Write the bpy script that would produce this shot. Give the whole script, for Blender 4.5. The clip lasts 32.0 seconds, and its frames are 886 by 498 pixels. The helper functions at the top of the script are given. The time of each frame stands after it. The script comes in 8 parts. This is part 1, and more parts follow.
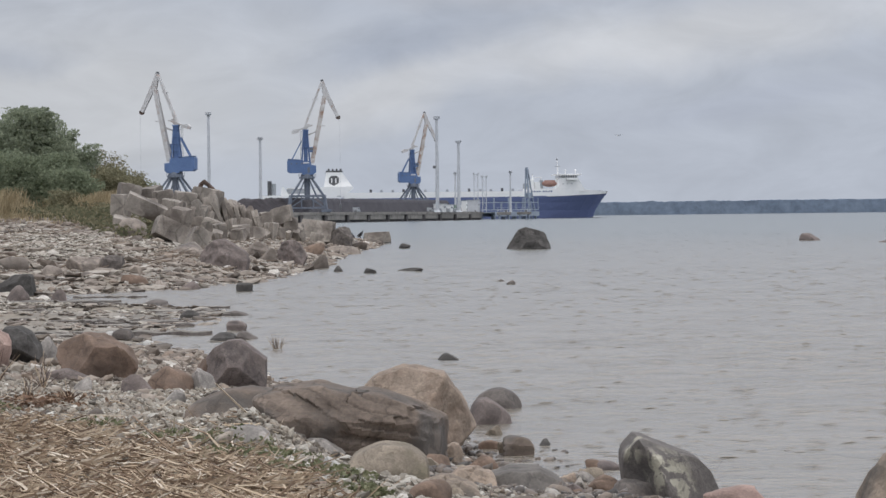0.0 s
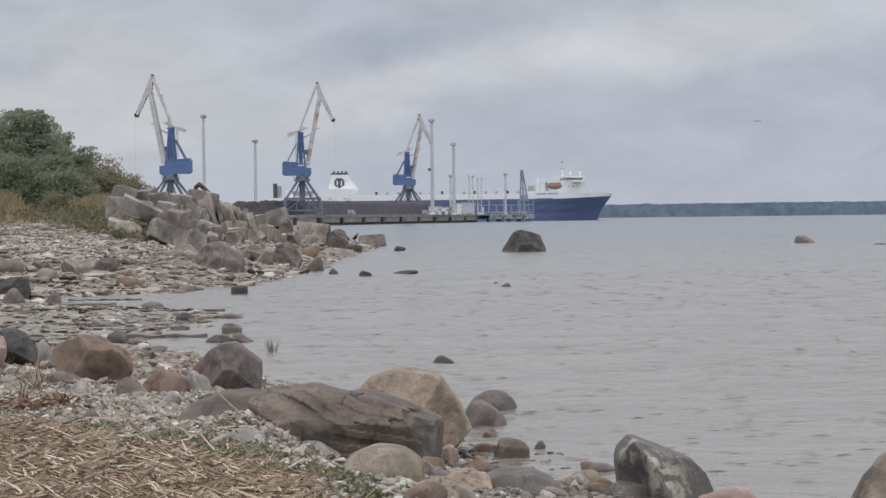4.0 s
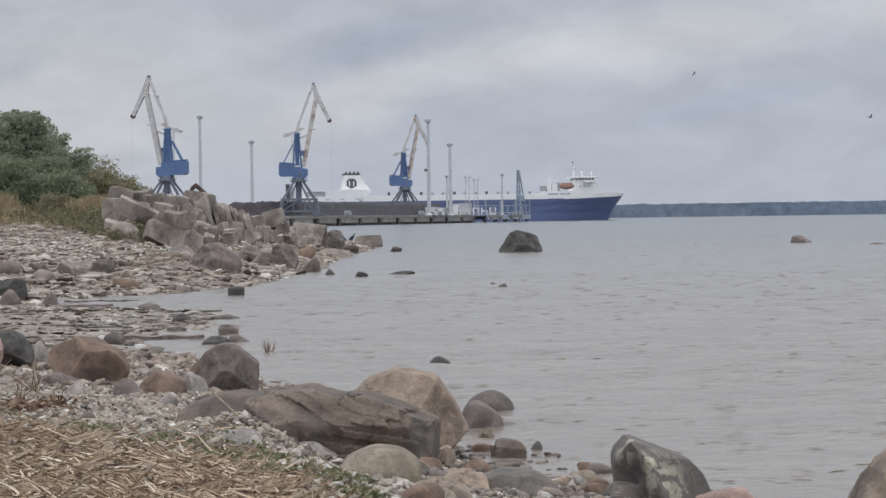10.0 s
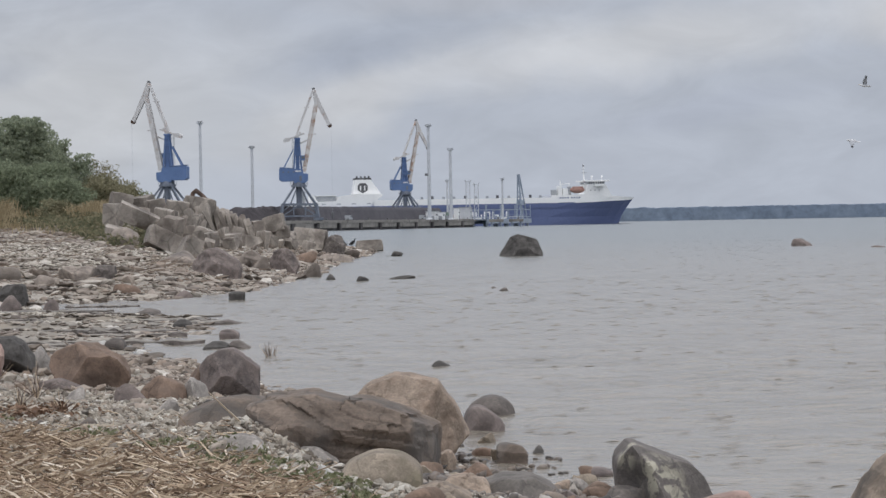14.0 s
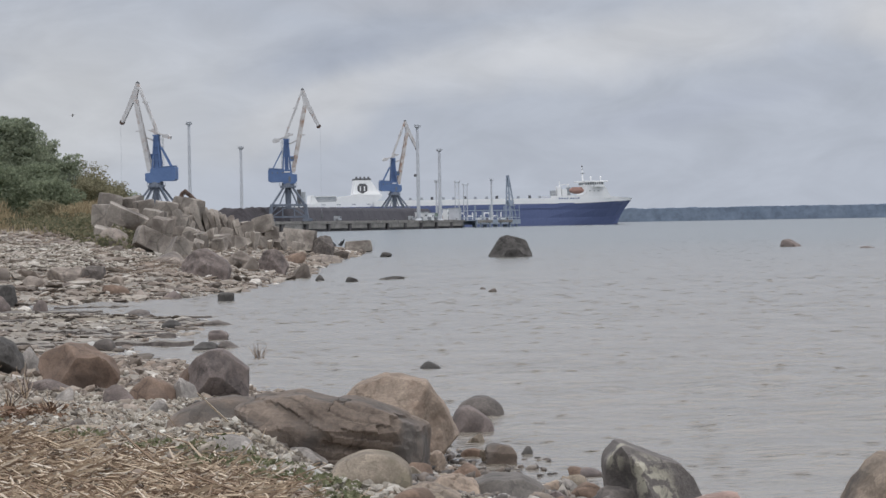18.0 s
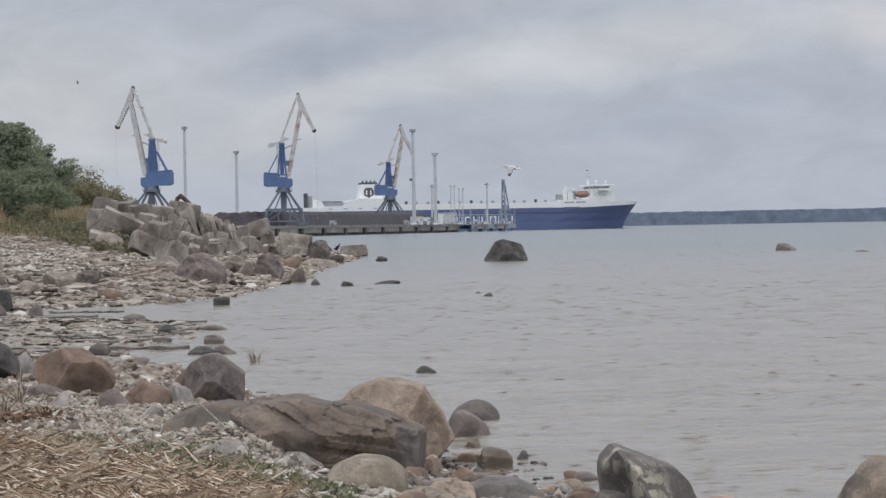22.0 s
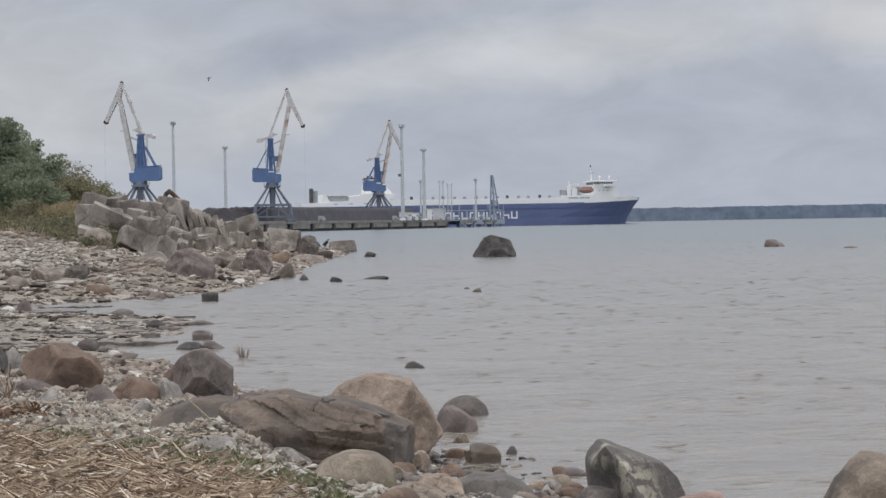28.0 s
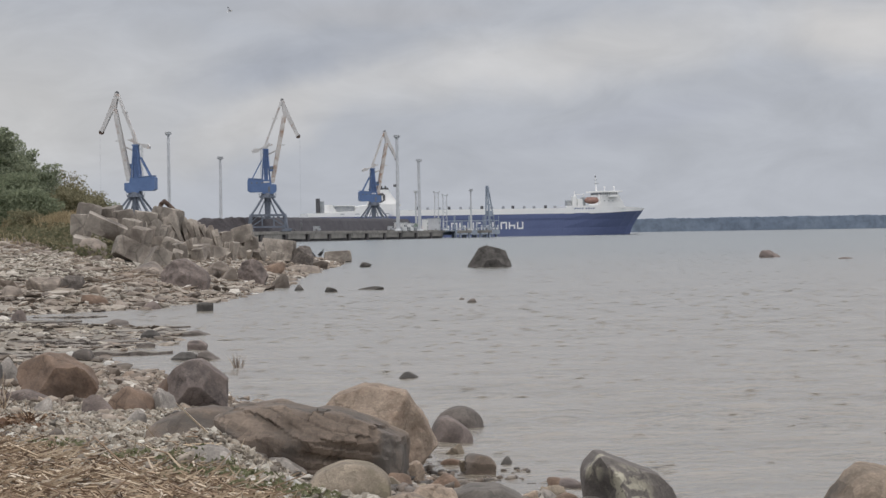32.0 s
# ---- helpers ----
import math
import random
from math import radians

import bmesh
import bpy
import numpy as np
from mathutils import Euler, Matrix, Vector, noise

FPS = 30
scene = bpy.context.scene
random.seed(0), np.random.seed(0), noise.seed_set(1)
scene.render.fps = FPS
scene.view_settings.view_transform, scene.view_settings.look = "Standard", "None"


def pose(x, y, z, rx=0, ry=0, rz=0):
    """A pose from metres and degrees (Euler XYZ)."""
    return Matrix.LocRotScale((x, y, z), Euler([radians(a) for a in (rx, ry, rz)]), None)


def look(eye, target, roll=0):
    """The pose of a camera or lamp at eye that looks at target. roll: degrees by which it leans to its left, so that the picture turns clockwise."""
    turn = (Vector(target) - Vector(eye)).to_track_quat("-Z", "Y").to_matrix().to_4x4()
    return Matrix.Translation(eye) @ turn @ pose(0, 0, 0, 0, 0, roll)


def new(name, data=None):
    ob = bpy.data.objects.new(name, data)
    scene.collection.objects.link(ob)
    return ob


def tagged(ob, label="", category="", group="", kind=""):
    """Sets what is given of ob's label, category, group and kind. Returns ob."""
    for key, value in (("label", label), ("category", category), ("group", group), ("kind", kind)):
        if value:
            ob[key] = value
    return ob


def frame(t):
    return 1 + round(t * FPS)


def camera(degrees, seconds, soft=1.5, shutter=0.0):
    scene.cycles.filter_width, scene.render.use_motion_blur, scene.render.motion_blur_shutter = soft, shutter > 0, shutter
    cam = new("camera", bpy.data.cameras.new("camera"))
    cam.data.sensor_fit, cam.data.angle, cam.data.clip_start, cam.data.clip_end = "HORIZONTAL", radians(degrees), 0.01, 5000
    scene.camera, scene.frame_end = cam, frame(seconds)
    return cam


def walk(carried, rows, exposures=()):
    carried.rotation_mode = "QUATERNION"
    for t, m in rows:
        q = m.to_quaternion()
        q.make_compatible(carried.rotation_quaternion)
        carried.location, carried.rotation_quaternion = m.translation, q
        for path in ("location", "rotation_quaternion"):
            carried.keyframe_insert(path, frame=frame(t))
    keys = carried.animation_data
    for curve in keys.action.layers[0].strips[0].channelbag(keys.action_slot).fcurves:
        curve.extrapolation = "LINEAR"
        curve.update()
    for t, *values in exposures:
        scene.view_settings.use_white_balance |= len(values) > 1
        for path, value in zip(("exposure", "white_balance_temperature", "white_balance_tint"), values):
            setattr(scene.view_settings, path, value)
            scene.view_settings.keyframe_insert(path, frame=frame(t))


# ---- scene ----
cam = camera(21.0, 32.0, soft=1.5)
EYE = (0.0, 0.0, 2.1)  # a hand-held camera, standing on the bank
PATH = [
    (0.0, pose(*EYE, 89.2077, 0.6588, -0.0091)),
    (0.5, pose(*EYE, 89.2185, 0.6837, -0.0170)),
    (1.0, pose(*EYE, 89.2581, 0.6649, -0.0494)),
    (1.5, pose(*EYE, 89.2856, 0.7579, -0.0622)),
    (2.0, pose(*EYE, 89.2972, 0.6684, -0.0876)),
    (2.5, pose(*EYE, 89.2702, 0.6884, -0.0836)),
    (3.0, pose(*EYE, 89.2564, 0.6743, -0.1289)),
    (3.5, pose(*EYE, 89.2548, 0.6724, -0.1334)),
    (5.5, pose(*EYE, 89.3291, 0.7356, -0.0664)),
    (6.0, pose(*EYE, 89.2842, 0.7727, -0.0853)),
    (6.5, pose(*EYE, 89.2586, 0.7495, -0.1062)),
    (7.0, pose(*EYE, 89.2243, 0.7644, -0.1005)),
    (7.5, pose(*EYE, 89.2081, 0.7253, -0.1319)),
    (8.0, pose(*EYE, 89.2393, 0.7383, -0.1359)),
    (8.5, pose(*EYE, 89.2399, 0.7084, -0.1184)),
    (9.0, pose(*EYE, 89.2171, 0.6831, -0.0731)),
    (9.5, pose(*EYE, 89.2279, 0.7506, -0.1037)),
    (10.0, pose(*EYE, 89.2789, 0.7933, -0.2086)),
    (10.5, pose(*EYE, 89.2767, 0.6922, -0.1703)),
    (11.0, pose(*EYE, 89.3033, 0.7596, -0.1885)),
    (11.5, pose(*EYE, 89.3218, 0.7761, -0.2089)),
    (12.0, pose(*EYE, 89.3656, 0.7328, -0.2161)),
    (12.5, pose(*EYE, 89.4059, 0.7079, -0.1938)),
    (13.0, pose(*EYE, 89.3203, 0.8280, -0.1300)),
    (13.5, pose(*EYE, 89.3258, 0.9195, -0.1254)),
    (14.0, pose(*EYE, 89.3848, 0.9964, -0.1958)),
    (14.5, pose(*EYE, 89.4013, 0.9711, -0.2338)),
    (16.5, pose(*EYE, 89.3080, 1.0453, -0.3461)),
    (17.0, pose(*EYE, 89.3327, 1.0091, -0.4338)),
    (17.5, pose(*EYE, 89.3884, 0.9995, -0.4602)),
    (18.0, pose(*EYE, 89.3985, 1.0032, -0.4579)),
    (18.5, pose(*EYE, 89.3844, 1.0255, -0.4434)),
    (19.0, pose(*EYE, 89.4066, 1.0158, -0.5033)),
    (19.5, pose(*EYE, 89.4394, 1.0082, -0.5414)),
    (20.0, pose(*EYE, 89.4934, 1.0111, -0.5404)),
    (20.5, pose(*EYE, 89.5042, 1.0762, -0.5142)),
    (21.0, pose(*EYE, 89.5414, 1.0719, -0.4884)),
    (21.5, pose(*EYE, 89.5592, 1.0784, -0.4812)),
    (22.0, pose(*EYE, 89.4981, 1.0509, -0.5646)),
    (22.5, pose(*EYE, 89.5062, 1.0102, -0.6962)),
    (23.0, pose(*EYE, 89.5397, 1.0205, -0.7454)),
    (23.5, pose(*EYE, 89.5169, 1.0353, -0.7086)),
    (24.0, pose(*EYE, 89.5025, 1.0069, -0.7002)),
    (24.5, pose(*EYE, 89.5717, 1.0377, -0.7153)),
    (25.0, pose(*EYE, 89.6071, 0.9556, -0.7356)),
    (25.5, pose(*EYE, 89.5477, 0.9296, -0.6843)),
    (27.5, pose(*EYE, 89.3921, 0.9839, -0.8549)),
    (28.0, pose(*EYE, 89.3894, 0.9810, -0.8356)),
    (28.5, pose(*EYE, 89.4081, 1.0008, -0.8447)),
    (29.0, pose(*EYE, 89.4695, 0.9895, -0.9055)),
    (29.5, pose(*EYE, 89.4549, 0.9678, -0.8568)),
    (30.0, pose(*EYE, 89.4094, 0.9842, -0.8119)),
    (30.5, pose(*EYE, 89.4241, 0.9737, -0.8176)),
    (31.0, pose(*EYE, 89.4635, 0.9707, -0.8381)),
    (31.5, pose(*EYE, 89.5359, 0.9251, -0.9034)),
    (32.0, pose(*EYE, 89.6385, 0.9115, -0.9516)),
]
walk(cam, PATH, [(0.0, 0.0, 6430, 10), (8.0, -0.03, 6430, 10), (18.0, -0.03, 6430, 10), (25.0, -0.07, 6430, 10), (28.0, -0.08, 6480, 10), (30.0, -0.08, 6600, 10), (32.0, -0.07, 6760, 10)])

# ---------------------------------------------------------------- sky and light
world = bpy.data.worlds.new("overcast_sky")
scene.world = world
world.use_nodes = True
wt = world.node_tree
wt.nodes.clear()
w_out = wt.nodes.new("ShaderNodeOutputWorld")
w_sky = wt.nodes.new("ShaderNodeTexSky")
w_sky.sky_type, w_sky.sun_disc = "NISHITA", False
w_sky.sun_elevation, w_sky.sun_rotation = radians(75), radians(158)
w_bg = wt.nodes.new("ShaderNodeBackground")
w_bg.inputs["Strength"].default_value = 0.03
wt.links.new(w_sky.outputs[0], w_bg.inputs["Color"])
# the cloud cover: grey at the horizon, brighter overhead
w_co = wt.nodes.new("ShaderNodeTexCoord")
w_sep = wt.nodes.new("ShaderNodeSeparateXYZ")
wt.links.new(w_co.outputs["Generated"], w_sep.inputs[0])
w_ramp = wt.nodes.new("ShaderNodeValToRGB")
w_ramp.color_ramp.elements[0].position = 0.0
w_ramp.color_ramp.elements[0].color = (0.435, 0.46, 0.52, 1)
w_ramp.color_ramp.elements[1].position = 0.9
w_ramp.color_ramp.elements[1].color = (0.96, 0.96, 0.98, 1)
wt.links.new(w_sep.outputs["Z"], w_ramp.inputs[0])
w_cl = wt.nodes.new("ShaderNodeBackground")
w_cl.inputs["Strength"].default_value = 1.26
wt.links.new(w_ramp.outputs[0], w_cl.inputs["Color"])
w_add = wt.nodes.new("ShaderNodeAddShader")
wt.links.new(w_bg.outputs[0], w_add.inputs[0])
wt.links.new(w_cl.outputs[0], w_add.inputs[1])
wt.links.new(w_add.outputs[0], w_out.inputs["Surface"])

sun = new("sun", bpy.data.lights.new("sun", "SUN"))
sun.data.energy, sun.data.angle, sun.data.color = 0.72, radians(35), (1.0, 0.96, 0.9)
sun.matrix_world = look((6, -15, 60), (0, 0, 0))


# ---------------------------------------------------------------- material helpers
def shader(name):
    m = bpy.data.materials.new(name)
    m.use_nodes = True
    m.node_tree.nodes.clear()
    return m, m.node_tree


def node(nt, kind, **values):
    n = nt.nodes.new(kind)
    for key, value in values.items():
        n.inputs[key.replace("_", " ")].default_value = value
    return n


def ramp(nt, source, stops):
    r = nt.nodes.new("ShaderNodeValToRGB")
    e = r.color_ramp.elements
    e[0].position, e[0].color = stops[0][0], (*stops[0][1], 1)
    e[1].position, e[1].color = stops[-1][0], (*stops[-1][1], 1)
    for p, c in stops[1:-1]:
        e.new(p).color = (*c, 1)
    nt.links.new(source, r.inputs[0])
    return r.outputs[0]


def blend(nt, a, b, fac, how="MIX"):
    m = nt.nodes.new("ShaderNodeMix")
    m.data_type, m.blend_type = "RGBA", how
    for sock, v in ((m.inputs[0], fac), (m.inputs[6], a), (m.inputs[7], b)):
        if isinstance(v, (int, float)):
            sock.default_value = v
        elif isinstance(v, tuple):
            sock.default_value = (*v, 1)
        else:
            nt.links.new(v, sock)
    return m.outputs[2]


def grey(v):
    return (v, v, v)


def surface(name, dark, light, scale=2.0, grain=30.0, rough=0.85, metal=0.0, bump=0.4, depth=0.02,
            stain=None, stain_scale=1.2, stain_at=(0.55, 0.7), vary=0.0, islands=False, squash=(1, 1, 1), spec=0.4, cracks=0.0, speckle=0.75, spots=()):
    """A worn opaque surface: a broad mottling from dark to light, a fine grain, stains, and relief."""
    m, nt = shader(name)
    co = nt.nodes.new("ShaderNodeTexCoord")
    mp = nt.nodes.new("ShaderNodeMapping")
    mp.inputs["Scale"].default_value = squash
    nt.links.new(co.outputs["Object"], mp.inputs[0])
    info = nt.nodes.new("ShaderNodeObjectInfo")
    shift = nt.nodes.new("ShaderNodeVectorMath")
    shift.operation = "ADD"
    spread = nt.nodes.new("ShaderNodeMath")
    spread.operation = "MULTIPLY"
    spread.inputs[1].default_value = 37.0
    nt.links.new(info.outputs["Random"], spread.inputs[0])
    nt.links.new(mp.outputs[0], shift.inputs[0])
    nt.links.new(spread.outputs[0], shift.inputs[1])
    broad = node(nt, "ShaderNodeTexNoise", Scale=scale, Detail=6.0, Roughness=0.6)
    fine = node(nt, "ShaderNodeTexNoise", Scale=grain, Detail=4.0, Roughness=0.7)
    for n in (broad, fine):
        nt.links.new(shift.outputs[0], n.inputs["Vector"])
    col = ramp(nt, broad.outputs[0], [(0.3, dark), (0.7, light)])
    speck = ramp(nt, fine.outputs[0], [(0.3, grey(0.62)), (0.7, grey(1.3))])
    col = blend(nt, col, speck, speckle, "MULTIPLY")
    if stain:
        patch = node(nt, "ShaderNodeTexNoise", Scale=stain_scale, Detail=8.0, Roughness=0.65, Distortion=0.4)
        nt.links.new(shift.outputs[0], patch.inputs["Vector"])
        mask = ramp(nt, patch.outputs[0], [(stain_at[0], grey(0.0)), (stain_at[1], grey(0.9))])
        if spots:
            # the stain keeps to a few patches: middle and radius
            near = None
            for x, y, z, reach in spots:
                gap = nt.nodes.new("ShaderNodeVectorMath")
                gap.operation = "DISTANCE"
                gap.inputs[1].default_value = (x, y, z)
                nt.links.new(co.outputs["Object"], gap.inputs[0])
                one = ramp(nt, gap.outputs["Value"], [(reach * 0.55, grey(1.0)), (reach, grey(0.0))])
                near = one if near is None else blend(nt, near, one, 1.0, "LIGHTEN")
            mask = blend(nt, mask, near, 1.0, "MULTIPLY")
        col = blend(nt, col, stain, mask)
    if cracks:
        # worn pale edges, hollows darkened by pointiness, and dark cracks
        geo = nt.nodes.new("ShaderNodeNewGeometry")
        edge = ramp(nt, geo.outputs["Pointiness"], [(0.44, grey(0.7)), (0.5, grey(1.0)), (0.56, grey(1.3))])
        col = blend(nt, col, edge, 1.0, "MULTIPLY")
        bend = nt.nodes.new("ShaderNodeVectorMath")
        bend.operation = "MULTIPLY_ADD"
        bend.inputs[1].default_value = (0.35, 0.35, 0.35)
        nt.links.new(broad.outputs["Color"], bend.inputs[0])
        nt.links.new(shift.outputs[0], bend.inputs[2])
        cell = node(nt, "ShaderNodeTexVoronoi", Scale=cracks)
        cell.feature = "DISTANCE_TO_EDGE"
        nt.links.new(bend.outputs[0], cell.inputs["Vector"])
        line = ramp(nt, cell.outputs["Distance"], [(0.0, grey(0.5)), (0.035, grey(1.0))])
        where = ramp(nt, broad.outputs[0], [(0.42, grey(0.0)), (0.6, grey(0.85))])
        col = blend(nt, col, blend(nt, col, line, 1.0, "MULTIPLY"), where)
        chunk = node(nt, "ShaderNodeTexVoronoi", Scale=cracks * 2.3)
        nt.links.new(bend.outputs[0], chunk.inputs["Vector"])
        tone = ramp(nt, chunk.outputs["Color"], [(0.2, grey(0.84)), (0.8, grey(1.16))])
        col = blend(nt, col, tone, 1.0, "MULTIPLY")
    if vary:
        rnd = info.outputs["Random"]
        if islands:
            rnd = nt.nodes.new("ShaderNodeNewGeometry").outputs["Random Per Island"]
        tone = ramp(nt, rnd, [(0.0, grey(1 - vary)), (1.0, grey(1 + vary))])
        col = blend(nt, col, tone, 1.0, "MULTIPLY")
    b = node(nt, "ShaderNodeBsdfPrincipled", Metallic=metal)
    b.inputs["Specular IOR Level"].default_value = spec
    nt.links.new(col, b.inputs["Base Color"])
    gloss = ramp(nt, fine.outputs[0], [(0.2, grey(max(rough - 0.12, 0.03))), (0.8, grey(min(rough + 0.1, 1.0)))])
    nt.links.new(gloss, b.inputs["Roughness"])
    if bump:
        both = nt.nodes.new("ShaderNodeMath")
        both.operation = "MULTIPLY_ADD"
        both.inputs[1].default_value = 0.4
        nt.links.new(fine.outputs[0], both.inputs[0])
        nt.links.new(broad.outputs[0], both.inputs[2])
        bp = node(nt, "ShaderNodeBump", Strength=bump, Distance=depth)
        nt.links.new(both.outputs[0], bp.inputs["Height"])
        nt.links.new(bp.outputs[0], b.inputs["Normal"])
    o = nt.nodes.new("ShaderNodeOutputMaterial")
    nt.links.new(b.outputs[0], o.inputs[0])
    return m


def piecewise(name, stops, rough=0.8, grain=60.0, spec=0.3, thin=0.0):
    """Many small loose pieces in one mesh, each with a colour of its own out of stops."""
    m, nt = shader(name)
    rnd = nt.nodes.new("ShaderNodeNewGeometry").outputs["Random Per Island"]
    col = ramp(nt, rnd, stops)
    co = nt.nodes.new("ShaderNodeTexCoord")
    fine = node(nt, "ShaderNodeTexNoise", Scale=grain, Detail=3.0, Roughness=0.7)
    nt.links.new(co.outputs["Object"], fine.inputs["Vector"])
    speck = ramp(nt, fine.outputs[0], [(0.3, grey(0.7)), (0.7, grey(1.25))])
    col = blend(nt, col, speck, 0.8, "MULTIPLY")
    b = node(nt, "ShaderNodeBsdfPrincipled", Roughness=rough)
    b.inputs["Specular IOR Level"].default_value = spec
    nt.links.new(col, b.inputs["Base Color"])
    o = nt.nodes.new("ShaderNodeOutputMaterial")
    if thin:
        tl = nt.nodes.new("ShaderNodeBsdfTranslucent")
        nt.links.new(col, tl.inputs["Color"])
        mx = nt.nodes.new("ShaderNodeMixShader")
        mx.inputs[0].default_value = thin
        nt.links.new(b.outputs[0], mx.inputs[1])
        nt.links.new(tl.outputs[0], mx.inputs[2])
        nt.links.new(mx.outputs[0], o.inputs[0])
    else:
        nt.links.new(b.outputs[0], o.inputs[0])
    return m


# ---------------------------------------------------------------- materials
M = {}
M["granite_tan"] = surface("tan_granite", (0.205, 0.158, 0.122), (0.345, 0.272, 0.21), 3.0, 45, 0.85, bump=0.7, depth=0.03,
                           stain=(0.16, 0.11, 0.08), stain_scale=2.2, stain_at=(0.55, 0.72), cracks=3)
M["slab_brown"] = surface("brown_schist", (0.098, 0.076, 0.061), (0.176, 0.137, 0.108), 1.9, 34, 0.88, bump=0.6, depth=0.03,
                          stain=(0.104, 0.092, 0.082), stain_scale=2.0, stain_at=(0.46, 0.6), cracks=2.8)
M["stone_olive"] = surface("mossy_grey_granite", (0.172, 0.142, 0.109), (0.3, 0.25, 0.194), 4.0, 60, 0.9, bump=0.6,
                           stain=(0.13, 0.112, 0.078), stain_scale=3.0, stain_at=(0.5, 0.7), cracks=2.5)
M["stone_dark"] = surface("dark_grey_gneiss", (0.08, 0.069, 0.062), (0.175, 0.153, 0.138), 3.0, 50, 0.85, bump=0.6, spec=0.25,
                          stain=(0.05, 0.048, 0.05), stain_scale=2.0, cracks=3.2)
M["stone_greytan"] = surface("grey_tan_granite", (0.172, 0.136, 0.104), (0.3, 0.24, 0.186), 2.6, 45, 0.85, bump=0.7, depth=0.03,
                             stain=(0.1, 0.086, 0.074), stain_scale=2.2, stain_at=(0.5, 0.66), cracks=2.4)
M["stone_slate"] = surface("slate_grey_gneiss", (0.098, 0.087, 0.077), (0.18, 0.161, 0.143), 3.0, 50, 0.85, bump=0.6,
                           stain=(0.085, 0.078, 0.072), stain_scale=2.0, cracks=3.2)
M["stone_mauve"] = surface("mauve_grey_granite", (0.108, 0.087, 0.079), (0.205, 0.168, 0.151), 3.0, 55, 0.85, bump=0.6,
                           stain=(0.08, 0.068, 0.065), stain_scale=1.8, cracks=3.2)
M["stone_red"] = surface("red_brown_granite", (0.118, 0.08, 0.058), (0.2, 0.14, 0.104), 2.6, 50, 0.85, bump=0.6,
                         stain=(0.1, 0.074, 0.06), stain_scale=1.6, stain_at=(0.5, 0.7), cracks=2.6)
M["stone_pink"] = surface("pink_granite", (0.23, 0.155, 0.13), (0.36, 0.265, 0.225), 3.0, 60, 0.85, bump=0.5, cracks=3)
M["stone_grey"] = surface("grey_limestone", (0.18, 0.163, 0.148), (0.31, 0.283, 0.256), 3.0, 50, 0.9, bump=0.5,
                          stain=(0.14, 0.125, 0.11), stain_scale=2.2, cracks=4)
M["stone_lichen"] = surface("dark_gneiss_with_pale_lichen", (0.085, 0.076, 0.07), (0.18, 0.16, 0.146), 3.0, 45, 0.8, bump=0.7,
                            depth=0.03, stain=(0.33, 0.31, 0.245), stain_scale=9.5, stain_at=(0.49, 0.56), cracks=2.6,
                            spots=((-0.03, -0.3, 0.02, 0.24), (-0.27, -0.1, 0.16, 0.14), (0.1, -0.3, -0.12, 0.16)))
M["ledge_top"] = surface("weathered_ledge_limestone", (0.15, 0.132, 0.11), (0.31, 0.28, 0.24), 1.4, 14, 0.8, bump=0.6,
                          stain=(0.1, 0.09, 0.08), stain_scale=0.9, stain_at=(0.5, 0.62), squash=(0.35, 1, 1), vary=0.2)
M["stone_white"] = surface("pale_limestone", (0.5, 0.48, 0.45), (0.68, 0.66, 0.62), 4.0, 60, 0.9, bump=0.4)
M["stone_far"] = surface("weathered_beach_stone", (0.13, 0.107, 0.09), (0.27, 0.23, 0.195), 1.2, 16, 0.85, bump=0.7, depth=0.05,
                         stain=(0.085, 0.075, 0.07), stain_scale=0.9, vary=0.25, cracks=1.1, speckle=0.5)
M["concrete"] = surface("weathered_concrete", (0.198, 0.174, 0.15), (0.31, 0.275, 0.238), 0.9, 9, 0.92, bump=0.8, depth=0.08,
                        stain=(0.125, 0.105, 0.09), stain_scale=0.6, stain_at=(0.46, 0.62), vary=0.24, speckle=0.45, cracks=0.7)
M["shingle"] = surface("wet_shingle_ground", (0.18, 0.163, 0.14), (0.36, 0.325, 0.278), 1.1, 14, 0.9, bump=0.9, depth=0.05,
                       stain=(0.24, 0.205, 0.16), stain_scale=0.35, stain_at=(0.48, 0.66))
M["pebbles"] = piecewise("mixed_pebbles", [(0.0, (0.12, 0.1, 0.082)), (0.2, (0.25, 0.217, 0.175)), (0.5, (0.365, 0.33, 0.275)),
                                           (0.7, (0.275, 0.222, 0.172)), (0.84, (0.45, 0.42, 0.365)), (0.9, (0.13, 0.11, 0.092)), (1.0, (0.68, 0.65, 0.58))])
M["wet_pebbles"] = piecewise("wet_brown_pebbles", [(0.0, (0.05, 0.044, 0.04)), (0.4, (0.11, 0.092, 0.078)), (0.7, (0.17, 0.135, 0.108)),
                                                   (0.92, (0.26, 0.225, 0.19)), (1.0, (0.5, 0.47, 0.42))], rough=0.45)
M["pale_gravel"] = piecewise("pale_beach_gravel", [(0.0, (0.23, 0.2, 0.165)), (0.5, (0.36, 0.325, 0.27)), (1.0, (0.52, 0.48, 0.42))], grain=14.0)
M["pale_chips"] = piecewise("pale_limestone_chips", [(0.0, (0.22, 0.195, 0.16)), (0.6, (0.36, 0.325, 0.275)), (1.0, (0.5, 0.47, 0.42))])
